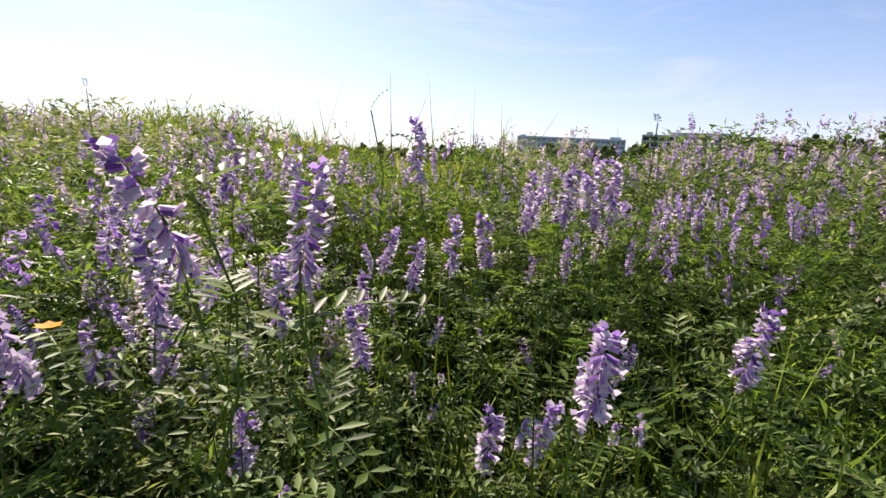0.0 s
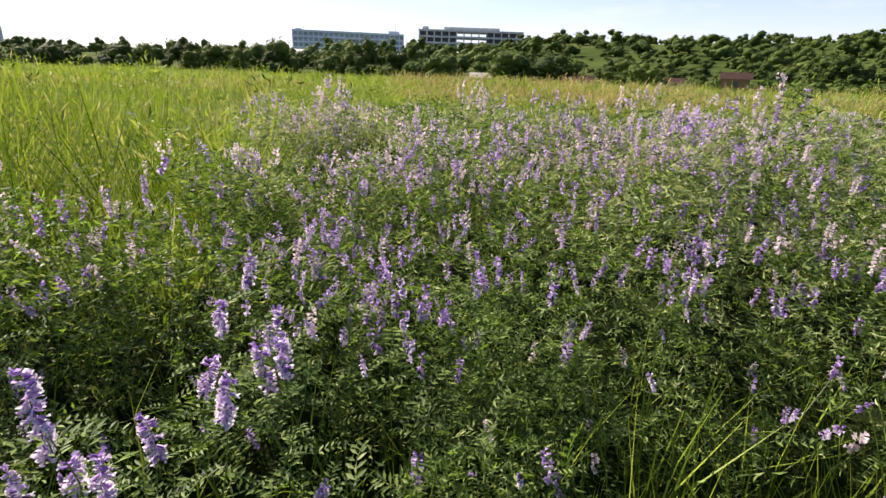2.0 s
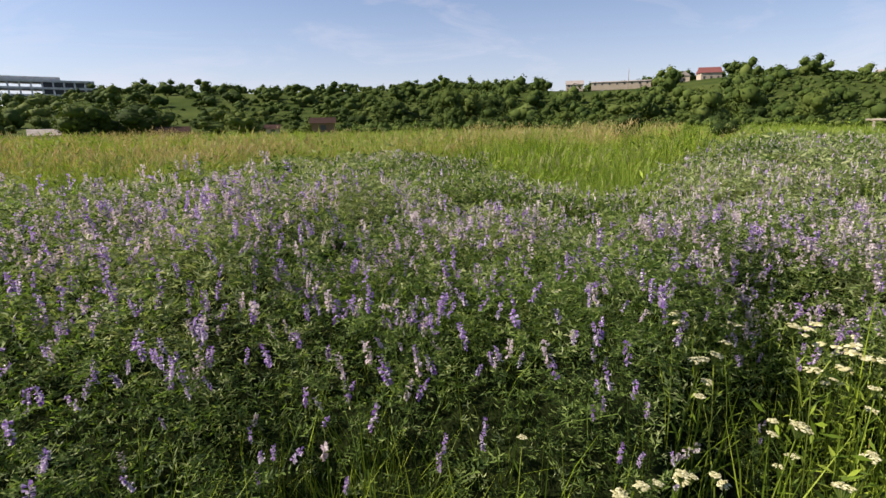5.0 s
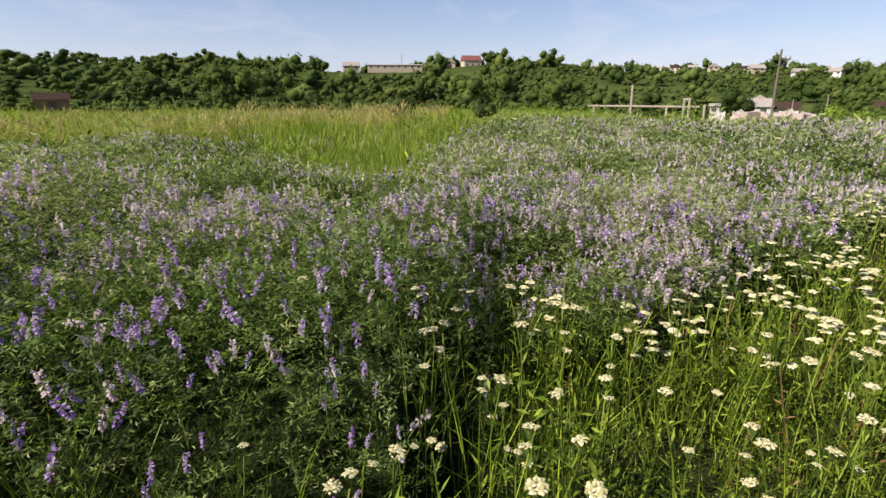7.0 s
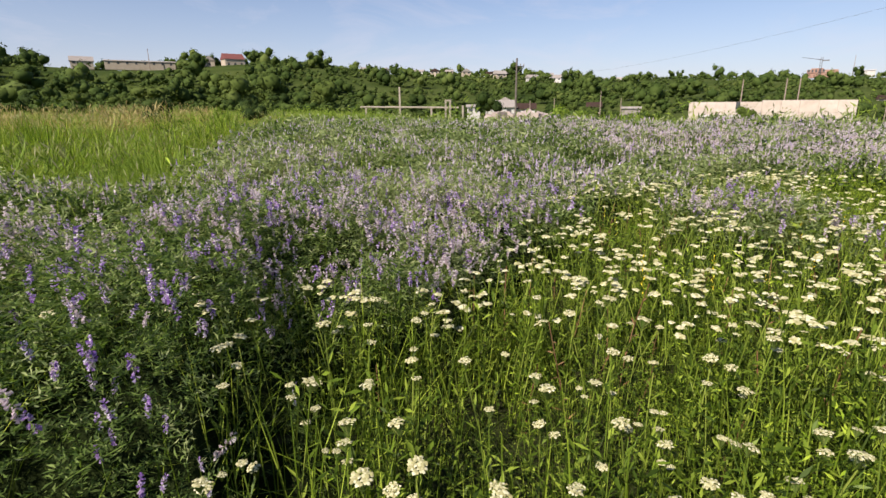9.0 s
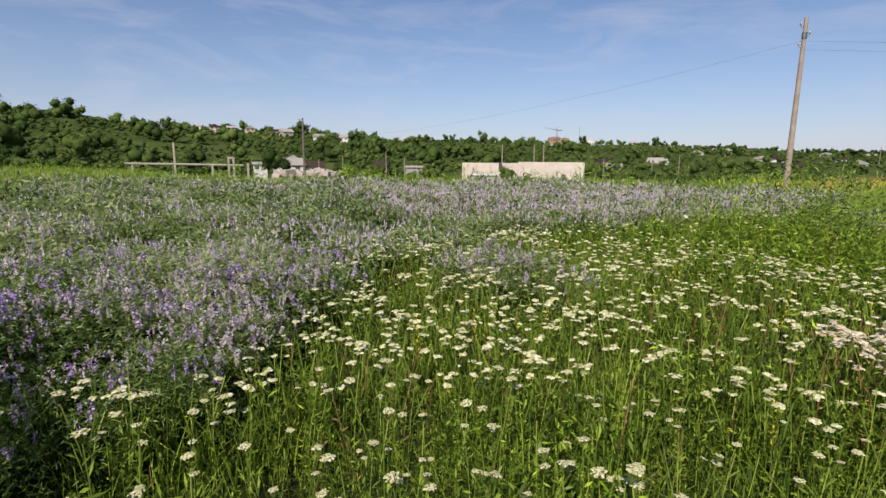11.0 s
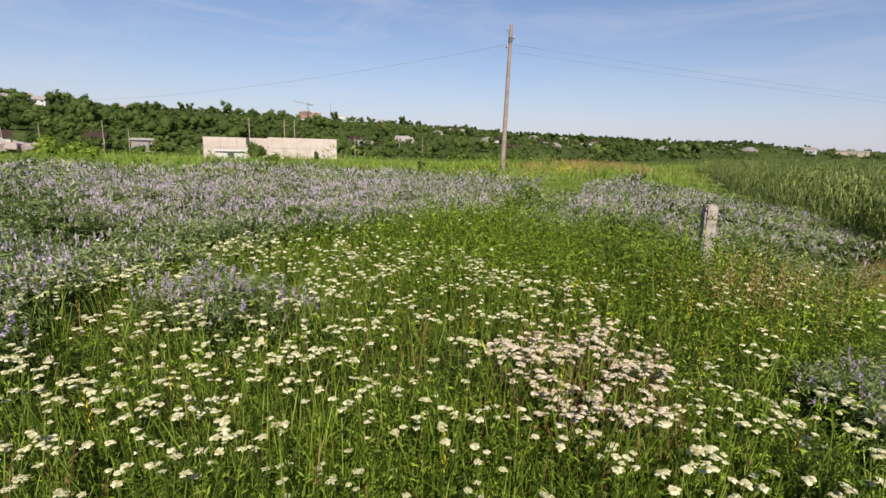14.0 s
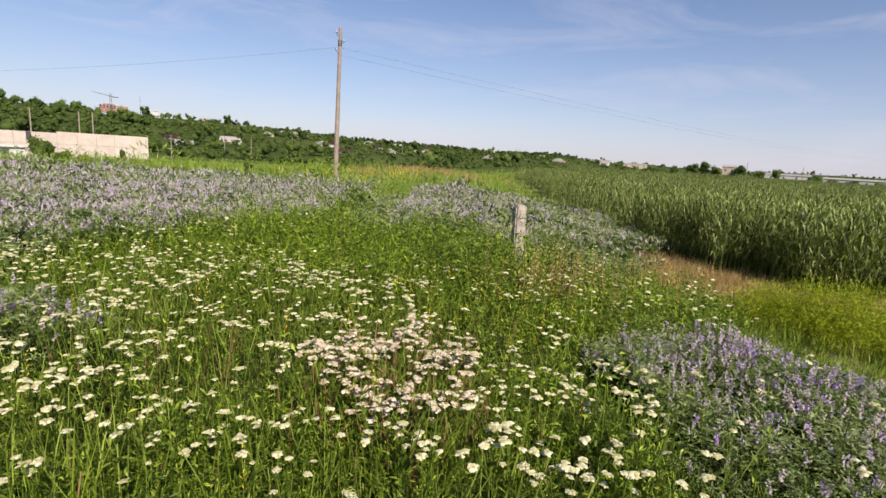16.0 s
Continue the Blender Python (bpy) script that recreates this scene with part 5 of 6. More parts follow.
strew("weeds", "rounded clumps of lush green weeds", "weeds", WEEDC, 3.2, 9.5, 6.0, [Z_GREEN], 1.0, M_LUSH, LOWER, clump=0.3, cell=0.9)
strew("weeds", "rounded clumps of dark green weeds", "weeds", WEEDC, 3.2, 9.5, 7.5, [Z_GREEN], 1.0, M_WEED, LOWER, clump=0.3, cell=0.9)
strew("weeds", "rounded clumps of yellow-green weeds", "weeds", WEEDC, 3.2, 9.5, 5.0, [Z_GREEN, Z_YARROW], 0.8, M_YWEED, lambda x, y: np.exp(-((x + 0.1) ** 2 / 1.2 + (y + 3.9) ** 2 / 0.7)) + 0.10, clump=0.3)
strew("weeds", "low leafy clumps between the yarrow", "weeds", WEEDC, 1.2, 5.5, 3.2, [Z_YARROW], 0.62, M_LUSH, clump=0.35)
strew("weeds", "leafy green weeds", "weeds", SHOOT1, 3.0, 8.0, 16, [Z_VETCH], 1.1, M_WEED)
strew("grass", "pale yellowish-green tall grass", "grass", TUFTG, 2.0, 9.0, 50, [Z_GRASS], 1.0, M_PALE, lambda x, y: 1.0 * (y > -1.0), lean=0.25, clump=0.4, cell=0.8)
strew("grass", "short green grass below the bank", "grass", TUFT1, 2.0, 8.0, 110, [Z_GRASS], 0.85, M_GRASS, lambda x, y: 1.0 * (y <= -1.0))
strew("grass", "pale yellowish-green tall grass", "grass", TUFT2, 9.0, 26.0, 12, [Z_GRASS], 1.3, M_PALE, lean=0.5, clump=0.45, cell=1.6)
strew("grass", "pale yellowish-green tall grass", "grass", TUFT3, 26.0, 75.0, 0.9, [Z_GRASS], 1.2, M_PALE, lean=0.4, clump=0.5, cell=4.0)
strew("grass", "pale yellowish-green tall grass", "grass", TUFT3, 75.0, 130.0, 0.22, [Z_GRASS], 1.6, M_PALE)
PATCHY = lambda x, y: (y > -0.5) * (0.15 + 0.85 * sstep(0.4, 0.65, vnoise(x, y, 3.2, 99)))
strew("grass", "uneven tussocks of bright green grass", "grass", WEEDF, 4.0, 14.0, 1.7, [Z_GRASS], 0.95, M_LUSH, PATCHY, clump=0.4, cell=1.5)
strew("grass", "uneven tussocks of pale grass", "grass", WEEDF, 5.0, 16.0, 1.5, [Z_GRASS], 1.0, M_PALE, lambda x, y: 1.0 * (y > -0.5), clump=0.4, cell=1.5)
strew("grass", "uneven tussocks of dark green weeds", "grass", WEEDF, 5.0, 40.0, 0.16, [Z_GRASS], 1.25, M_WEED, PATCHY, clump=0.4, cell=3.0)
strew("grass", "uneven tussocks of pale grass", "grass", WEEDF, 16.0, 60.0, 0.14, [Z_GRASS], 1.7, M_PALE, clump=0.5, cell=4.0)
strew("dry_grass", "dry tan grass", "grass", TUFT2, 9.0, 60.0, 1.2, [Z_GRASS], 1.25, M_DRY, lambda x, y: sstep(0.45, 0.7, vnoise(x, y, 9.0, 71)))
strew("dry_grass", "dry reddish-tan grass beside the reeds", "grass", TUFT1, 4.0, 13.0, 190, [Z_DRY], 0.75, M_DRY)
strew("grass", "green grass at the edge of the reeds", "grass", TUFT1, 4.0, 13.0, 22, [Z_DRY], 0.6, M_GRASS)


# ---- reeds ----
def reed_piece(h, leaves, seed):
    r = random.Random(seed)
    p = Piece()
    top = Vector((r.uniform(-.06, .06), r.uniform(-.06, .06), h))
    w = 0.004
    for k in range(2):
        u = Vector((w, 0, 0)) if k else Vector((0, w, 0))
        p.add([-u, u, top], [(0, 1, 2)], 0)
    for i in range(leaves):
        t = 0.30 + 0.68 * i / leaves
        a = i * 2.5 + r.uniform(-.5, .5)
        o = Vector((math.cos(a), math.sin(a), 0))
        b = top * t
        l = r.uniform(0.26, 0.42)
        s = Vector((-math.sin(a), math.cos(a), 0)) * 0.0095
        m = b + o * l * 0.32 + Vector((0, 0, l * 0.55))
        e = b + o * l * r.uniform(0.5, 0.95) + Vector((0, 0, l * r.uniform(0.25, 0.85)))
        p.add([b, m - s, m + s], [(0, 1, 2)], 0)
        p.add([m - s, m + s, e], [(0, 1, 2)], 0)
    return p.done()


REED0 = [reed_piece(1.24, 12, 900 + i) for i in range(6)]
REED1 = [reed_piece(1.26, 8, 920 + i) for i in range(6)]


def reeds(r0, r1, per_m2, size, pieces, a0=-235.0, a1=-170.0, band=None):
    x, y = rays(r0, r1, per_m2, a0, a1)
    k = zone(x, y) == Z_REED
    if band:
        k &= ~inside(x - band[0], y - band[1], REEDS)
    x, y = x[k], y[k]
    n = len(x)
    M = turns(rng.uniform(0, 6.28, n), np.abs(rng.normal(0.05, 0.07, n)), rng.normal(2.2, 0.8, n), size * rng.uniform(0.85, 1.1, n))
    stuff("reeds", "tall dense green reeds with drooping leaves", "reeds", pieces, rng.integers(0, len(pieces), n), M, np.stack([x, y, height(x, y) - 0.02], 1), [M_REED])


reeds(7.0, 14.0, 105, 1.0, REED0)
reeds(14.0, 26.0, 34, 1.04, REED1)
reeds(26.0, 60.0, 5.5, 1.12, REED1)
reeds(60.0, 150.0, 0.6, 1.2, REED1)


# ---- tall vetch shoots round the start of the walk ----
def tall_vetch(tip, spikes, seed, size=1.0):
    r = random.Random(seed)
    e = new("vetch_plant")
    tagged(e, "tall vetch shoot with a drooping purple and white flower spike" if spikes else "bare leafy vetch tip rising above the meadow", "wild flower", group="tall vetch shoots")
    tip = Vector(tip)
    gx_, gy_ = tip.x + r.uniform(-.12, .12), tip.y + r.uniform(-.05, .15)
    base = Vector((gx_, gy_, float(height(gx_, gy_))))
    pts = []
    for i in range(10):
        t = i / 9
        pts.append(base.lerp(tip, t) - base + Vector((0.05 * math.sin(t * 7 + seed), 0.05 * math.sin(t * 6 + 2 * seed), 0)) * (1 - t) * t * 3)
    bm = bmesh.new()
    tube(bm, pts, [0.0019 - 0.001 * i / 9 for i in range(10)], 5)
    part("stem", bm, M_STEM, e)
    P, R, O = [], [], []
    for i in range(11):
        k = 3 + i * 0.58
        j = min(9, int(k + 0.6))
        P.append(LEAF0[(seed + i) % 5])
        a = i * 2.5 + seed
        R.append(turns(np.array([a]), np.array([r.uniform(-.35, .5) if spikes else r.uniform(-1.2, .5)]), np.array([a]), np.array([r.uniform(.8, 1.2) * (1.15 - 0.07 * i if not spikes else 1)]))[0])
        O.append(pts[j])
    o = new("foliage", mesh_arrays("foliage", *joined(P, R, O), [M_LEAF]))
    o.parent = e
    for k in range(spikes):
        q = new("raceme", hero_spikes[(seed + k) % 5])
        q.parent = e
        c = pts[-1] - Vector((0, 0, 0.045 + 0.10 * k)) + Vector((r.uniform(-.02, .02), r.uniform(-.03, 0), 0))
        q.matrix_local = Matrix.LocRotScale(c, Euler((r.uniform(-.25, .25), r.uniform(-.25, .25), r.uniform(-2.6, -0.5))), [size * r.uniform(0.95, 1.15)] * 3)
    e.location = base
    return e


SHOOTS = [(0.32, 2.0, 0.66), (0.25, 2.14, 0.58), (0.38, 2.02, 0.65), (0.31, 2.28, 0.53), (0.23, 2.35, 0.68), (0.17, 2.28, 0.48), (0.39, 2.31, 0.48), (0.61, 2.09, 0.54), (0.79, 2.17, 0.54),
          (0.55, 2.23, 0.40), (0.60, 2.23, 0.41), (0.13, 2.14, 0.52), (0.41, 2.63, 0.54), (0.52, 2.44, 0.58), (0.45, 2.46, 0.71), (-0.03, 2.51, 0.58), (0.36, 2.61, 0.46), (0.83, 2.9, 0.50)]
SHOOTS2 = [(0.25, 2.26, 0.38), (0.1, 2.37, 0.34), (-0.05, 2.35, 0.5), (0.82, 2.52, 0.39), (0.26, 2.96, 0.68), (0.75, 2.61, 0.68), (0.77, 2.94, 0.67), (0.69, 2.77, 0.65), (0.24, 2.63, 0.64)]
SHOOTS3 = [(0.64, 2.58, 0.63), (0.74, 2.52, 0.65), (0.79, 2.53, 0.68), (0.56, 2.52, 0.58), (0.66, 2.45, 0.66), (0.47, 2.56, 0.53)]
for i, p in enumerate(SHOOTS + SHOOTS2 + SHOOTS3):
    tall_vetch(p, 1, 1000 + i, 1.0)
for i, p in enumerate([(0.39, 2.37, 0.75), (0.78, 2.4, 0.76), (-0.22, 2.79, 0.80), (1.16, 2.58, 0.76), (1.24, 2.64, 0.78), (0.95, 2.75, 0.75), (0.62, 2.72, 0.74)]):
    tall_vetch(p, 0, 1100 + i)


# ---- weeds of the green corner by the post ----
def seed_heads(seed):
    """Nodding pale grass heads on thin stalks."""
    r = random.Random(seed)
    p = Piece()
    for k in range(6):
        b = Vector((r.uniform(-.3, .3), r.uniform(-.3, .3), 0))
        t = b + Vector((r.uniform(-.14, .14), r.uniform(-.14, .14), r.uniform(0.62, 0.85)))
        p.add([b + Vector((0.003, 0, 0)), b - Vector((0.003, 0, 0)), t], [(0, 1, 2)], 0)
        d = Vector((r.uniform(-.08, .08), r.uniform(-.08, .08), 0.10))
        w = Vector((r.uniform(-1, 1), r.uniform(-1, 1), 0)).normalized() * 0.012
        p.add([t - d * 0.4, t + d * 0.4 + w, t + d * 1.2, t + d * 0.4 - w], [(0, 1, 2), (0, 2, 3)], 1)
    return p.done()


HEADS = [seed_heads(1270 + i) for i in range(5)]


TALL = [shoot(0.62, 18, 0.075, 0.019, 1200 + i, 0, 0, 0.002, (0, 0.5, 1.0)) for i in range(5)]
strew("tall_weeds", "tall lush green weeds round the concrete post", "weeds", TALL, 3.0, 9.5, 42, [Z_GREEN], 1.0, M_LUSH, lambda x, y: (0.2 + 0.8 * sstep(0.35, 0.6, vnoise(x, y, 0.8, 81))) * (x > -1.4), clump=0.3)
strew("yellow_weeds", "yellow flowering weeds near the pole", "weeds", HEADS, 18.0, 34.0, 2.0, [Z_VETCH, Z_GRASS], 0.9, [M_STEM, M_YELLOW], lambda x, y: 0.7 * np.exp(-((x - 4.3) ** 2 / 9 + (y + 23.0) ** 2 / 14)), lean=0.2)
strew("weeds", "leafy green weeds at the foot of the reeds", "weeds", TALL, 4.0, 10.0, 90, [Z_GRASS], 0.5, M_WEED, lambda x, y: ((x < -2.5) & (x > -3.6) & (y < -2.0)) * 1.0)


def plume(seed):
    r = random.Random(seed)
    p = Piece()
    p.add([(-0.0015, 0, 0), (0.0015, 0, 0), (0, 0, 0.55)], [(0, 1, 2)], 0)
    for i in range(16):
        t = 0.6 + 0.4 * i / 16
        a = i * 2.4
        d = Vector((math.cos(a), math.sin(a), 1.2)).normalized() * r.uniform(0.02, 0.04) * (1.5 - t)
        c = Vector((0, 0, 0.55 * t))
        s_ = Vector((-math.sin(a), math.cos(a), 0)) * 0.004
        p.add([c, c + d * 0.6 + s_, c + d, c + d * 0.6 - s_], [(0, 1, 2), (0, 2, 3)], 1)
    return p.done()


PLUMES = [plume(1250 + i) for i in range(4)]
strew("seeding_grass", "tan seeding grass heads in front of the post", "grass", PLUMES, 4.0, 9.0, 230, [Z_GREEN], 1.15, [M_STEM, M_DRY], lambda x, y: np.exp(-((x + 0.75) ** 2 + (y + 4.5) ** 2) / 0.3) + 0.004)
strew("yellow_weeds", "weeds with small yellow flowers", "weeds", [tuple(q) for q in PLUMES], 2.0, 9.0, 30, [Z_GREEN, Z_YARROW], 0.85, [M_STEM, M_YELLOW], lambda x, y: 0.05 + 0.7 * np.exp(-((x + 0.2) ** 2 + (y + 3.9) ** 2) / 0.8))
lush_crowns = [mesh_arrays("crown", *crown_piece(190 + i, 8, 520, 0.9), [M_PALE]) for i in range(4)]
# a rounded mass of yellow-green weeds beside the dry grass
n = 2200
wa, wq, wh = rng.uniform(0, 6.28, n), np.sqrt(rng.random(n)), rng.random(n)
wx_, wy_ = -4.25 + 0.85 * wq * np.cos(wa) - 0.35 * wq * np.sin(wa), -5.0 + 0.75 * wq * np.sin(wa) - 0.5 * wq * np.cos(wa)
wz_ = height(wx_, wy_) + wh * 0.60 * (1 - wq ** 2.5) * (0.7 + 0.5 * vnoise(wx_, wy_, 0.5, 95))
M = turns(rng.uniform(0, 6.28, n), np.abs(rng.normal(0, 0.5, n)), rng.uniform(0, 6.28, n), rng.uniform(0.6, 1.0, n))
stuff("yellow_weeds", "rounded mass of yellow-green weeds beside the dry grass", "weeds", BUSHY1, rng.integers(0, 6, n), M, np.stack([wx_, wy_, wz_], 1), [M_YWEED])
n = 46
wa, wq = rng.uniform(0, 6.28, n), np.sqrt(rng.random(n))
wx_, wy_ = -4.3 + 0.8 * wq * np.cos(wa) - 0.35 * wq * np.sin(wa), -5.0 + 0.62 * wq * np.sin(wa) - 0.5 * wq * np.cos(wa)
M = turns(rng.uniform(0, 6.28, n), np.abs(rng.normal(0, 0.15, n)), rng.uniform(0, 6.28, n), (1.25 - 0.5 * wq ** 2) * rng.uniform(0.8, 1.1, n))
stuff("yellow_weeds", "rounded mass of yellow-green weeds beside the dry grass", "weeds", WEEDC, rng.integers(0, 6, n), M, np.stack([wx_, wy_, height(wx_, wy_)], 1), [M_YWEED])
strew("tall_grass", "tall dark green grass on the bank", "grass", TALL, 6.0, 16.0, 50, [Z_GRASS, Z_VETCH], 0.85, M_WEED, lambda x, y: np.exp(-((x + 3.6) ** 2 / 2.5 + (y - 10.0) ** 2 / 8)), a0=0.0)
strew("dry_grass", "tan grass on the low bank by the pole", "grass", TUFT2, 25.0, 70.0, 9.0, [Z_GRASS], 1.6, M_DRY, lambda x, y: np.exp(-((x - 2.0) ** 2 / 40 + (y + 46) ** 2 / 20)))
strew("dry_grass", "patches of tan grass in the pale meadow", "grass", TUFT2, 9.0, 70.0, 0.9, [Z_GRASS], 1.3, M_DRY, lambda x, y: sstep(0.42, 0.62, vnoise(x, y, 7.0, 73)), a0=-105.0, a1=-25.0)
WITHERED = [shoot(0.42, 9, 0.05, 0.010, 1300 + i, 0, 0, 0.0022) for i in range(4)]
strew("withered_weeds", "withered brown stems among the pinkish yarrow", "weeds", WITHERED, 2.0, 5.0, 330, [Z_YARROW], 0.95, M_WITHER, lambda x, y: 1.0 * inside(x, y, PINKS) + 0.03)
strew("weeds", "dark green weeds scattered in the pale meadow", "weeds", TALL, 8.0, 30.0, 3.0, [Z_GRASS], 0.95, M_WEED, lambda x, y: sstep(0.55, 0.75, vnoise(x, y, 2.2, 87)), a0=-150.0)
RISE = lambda x, y: 0.9 * np.exp(-((x - 2.3) ** 2 / 4.0 + (y + 6.4) ** 2 / 1.2)) + np.exp(-((x - 1.5) ** 2 / 1.6 + (y + 4.3) ** 2 / 0.4)) + np.exp(-((x - 0.6) ** 2 / 0.9 + (y + 5.2) ** 2 / 0.9))
strew("tall_grass", "tall lush green grass on the low rise before the vetch", "grass", TUFT1, 4.0, 10.0, 60, [Z_GREEN, Z_YARROW], 1.45, M_GRASS, RISE, clump=0.2)
strew("weeds", "tall lush green weeds on the low rise", "weeds", BUSHY2, 4.0, 10.0, 70, [Z_GREEN, Z_YARROW], 1.0, M_LUSH, RISE, lean=0.25, clump=0.25)
strew("weeds", "tall dark green weeds on the low rise", "weeds", BUSHY2, 4.0, 10.0, 110, [Z_GREEN, Z_YARROW], 1.18, M_WEED, lambda x, y: np.exp(-((x - 0.5) ** 2 / 1.0 + (y + 5.3) ** 2 / 0.8)) + 0.4 * RISE(x, y), lean=0.2, clump=0.4, cell=0.7)
strew("grass", "meadow grass behind the start of the walk", "grass", TUFT2, 0.5, 14.0, 8, [Z_GRASS, Z_VETCH], 1.0, M_GRASS, a0=50.0, a1=104.0)
strew("grass", "lush green grass in the open meadow", "grass", TUFT2, 6.0, 28.0, 8.0, [Z_GRASS], 1.3, M_LUSH, lambda x, y: sstep(0.45, 0.65, vnoise(x, y, 3.0, 88)), a0=-140.0)


def orange_flower(x, y, z):
    e = new("orange_flower")
    tagged(e, "small orange flower open among the vetch", "wild flower")
    g = float(height(x, y))
    bm = bmesh.new()
    tube(bm, [(0.01, 0.01, g - z), (0.0, 0.004, (g - z) / 2), (0, 0, 0)], [0.0014, 0.0012, 0.001], 5)
    part("stem", bm, M_STEM, e)
    for k in range(6):
        a = k * math.tau / 6
        o, s_ = Vector((math.cos(a), math.sin(a), 0.25)), Vector((-math.sin(a), math.cos(a), 0)) * 0.005
        bm = bmesh.new()
        bm.faces.new([bm.verts.new(v) for v in (Vector((0, 0, 0)), o * 0.007 + s_, o * 0.013, o * 0.007 - s_)])
        part("petal", bm, M_ORANGE, e)
    e.location = (x, y, z)


strew("seeding_grass", "pale tan seed heads over the tall meadow grass", "grass", HEADS, 4.0, 18.0, 7.0, [Z_GRASS], 0.72, [M_STEM, M_FEATHER], lambda x, y: (y > 0.5) * sstep(0.3, 0.65, vnoise(x, y, 2.6, 97)), lean=0.2)
strew("seeding_grass", "pale tan seed heads over the tall meadow grass", "grass", HEADS, 18.0, 60.0, 1.0, [Z_GRASS], 0.95, [M_DRY, M_FEATHER], lambda x, y: (y > -4.0) * sstep(0.3, 0.6, vnoise(x, y, 6.0, 98)), lean=0.2, a0=-112.0)
strew("seeding_grass", "tan seed heads over the tall meadow grass", "grass", HEADS, 7.0, 20.0, 11.0, [Z_GRASS], 0.95, [M_DRY, M_TANHEAD], lambda x, y: sstep(0.42, 0.60, vnoise(x, y, 3.4, 102)), lean=0.25, a0=-82.0, a1=-20.0)
strew("seeding_grass", "tan seed heads over the tall meadow grass", "grass", HEADS, 20.0, 60.0, 2.0, [Z_GRASS], 1.15, [M_DRY, M_TANHEAD], lambda x, y: sstep(0.42, 0.60, vnoise(x, y, 7.0, 103)), lean=0.25, a0=-90.0, a1=-20.0)
MOUNDS = lambda x, y: sstep(0.55, 0.68, vnoise(x, y, 3.0, 104))
strew("tall_grass", "tall bright green grass in uneven mounds", "grass", TUFTG, 7.0, 30.0, 12.0, [Z_GRASS], 1.45, M_LUSH, MOUNDS, lean=0.25, clump=0.25, cell=1.2, a0=-98.0, a1=-66.0)
strew("tall_grass", "soft bright green grass in the gap of the vetch", "grass", TUFTN, 1.6, 6.0, 120, [Z_GRASS], 1.25, M_LUSH, lambda x, y: np.exp(-((x - 0.3) ** 2 / 1.2 + (y - 4.6) ** 2 / 1.6)), lean=0.3, clump=0.3)
strew("seeding_grass", "feathery pale grass heads in the gap of the vetch", "grass", PLUMES, 1.6, 6.0, 90, [Z_GRASS], 1.1, [M_STEM, M_FEATHER], lambda x, y: np.exp(-((x - 0.4) ** 2 / 1.0 + (y - 4.8) ** 2 / 1.6)), lean=0.35)
orange_flower(0.113, 2.17, 0.512)
strew("seeding_grass", "feathery pale seeding grass at the edge of the vetch", "grass", PLUMES, 3.2, 10.0, 85, [Z_GRASS], 1.0, [M_STEM, M_FEATHER], lambda x, y: sstep(3.0, 1.5, x) * sstep(2.5, 4.0, y) * sstep(0.3, 0.6, vnoise(x, y, 0.8, 89)), lean=0.35, a0=-25.0)


# ---- poles, post, buildings ----
def utility_pole(x, y, h, lean, r0=0.13, r1=0.09, label="", timber=M_POLE):
    e = new("utility_pole")
    tagged(e, label, "utility pole")
    bm = bmesh.new()
    tube(bm, [(0, 0, -0.5), (0, 0, h * 0.5), (0, 0, h)], [r0, (r0 + r1) / 2, r1], 10)
    part("shaft", bm, timber, e)
    e.matrix_world = pose(x, y, float(height(x, y)), lean[0], lean[1], 0)
    return e


P2 = utility_pole(6.72, -29.45, 8.52, (0.5, -0.5), 0.15, 0.085, "tall weathered grey-brown utility pole standing in the meadow")
for k, (zz, side) in enumerate(((8.2, 1), (7.75, -1), (7.3, 1))):
    bm = bmesh.new()
    tube(bm, [(0, 0, zz - 0.1), (0.16 * side, 0, zz - 0.1), (0.2 * side, 0, zz)], [0.016, 0.016, 0.016], 6)
    hook = part("hook", bm, M_METAL, P2)
    bm = bmesh.new()
    tube(bm, [(0.2 * side, 0, zz), (0.2 * side, 0, zz + 0.05), (0.2 * side, 0, zz + 0.14)], [0.03, 0.055, 0.03], 8)
    part("insulator", bm, M_INSUL, hook, "pale porcelain insulator")
bm = bmesh.new()
tube(bm, [(0, 0, 7.55), (0, 0, 7.85)], [0.115, 0.115], 10)
part("clamp", bm, M_METAL, P2)
P1 = utility_pole(66.8, -38.4, 9.45, (0.5, 1.2), 0.17, 0.12, "dark weathered grey utility pole with a short arm by the houses", M_OLDPOLE)
bm = bmesh.new()
box(bm, (-0.06, -1.2, 8.3), (0.06, 0.25, 8.43))
part("arm", bm, M_METAL, P1)
bm = bmesh.new()
tube(bm, [(0, -0.1, 7.5), (0, -1.0, 8.3)], [0.035, 0.035], 6)
part("brace", bm, M_METAL, P1)
for yy in (-1.15, -0.6):
    bm = bmesh.new()
    tube(bm, [(0, yy, 8.42), (0, yy, 8.52), (0, yy, 8.75)], [0.04, 0.09, 0.05], 7)
    part("insulator", bm, M_INSUL, P1, "porcelain insulator")


def wire(a, b, sag):
    e = bpy.data.curves.new("overhead_wire", 'CURVE')
    e.dimensions = '3D'
    e.bevel_depth = 0.0055
    sp = e.splines.new('POLY')
    sp.points.add(24)
    for i in range(25):
        t = i / 24
        p = Vector(a).lerp(Vector(b), t)
        sp.points[i].co = (p.x, p.y, p.z - sag * 4 * t * (1 - t), 1)
    e.materials.append(M_WIRE)
    return tagged(new("overhead_wire", e), "thin dark overhead wire between the poles", "wire", group="overhead wires")


bz = float(height(6.72, -29.45))
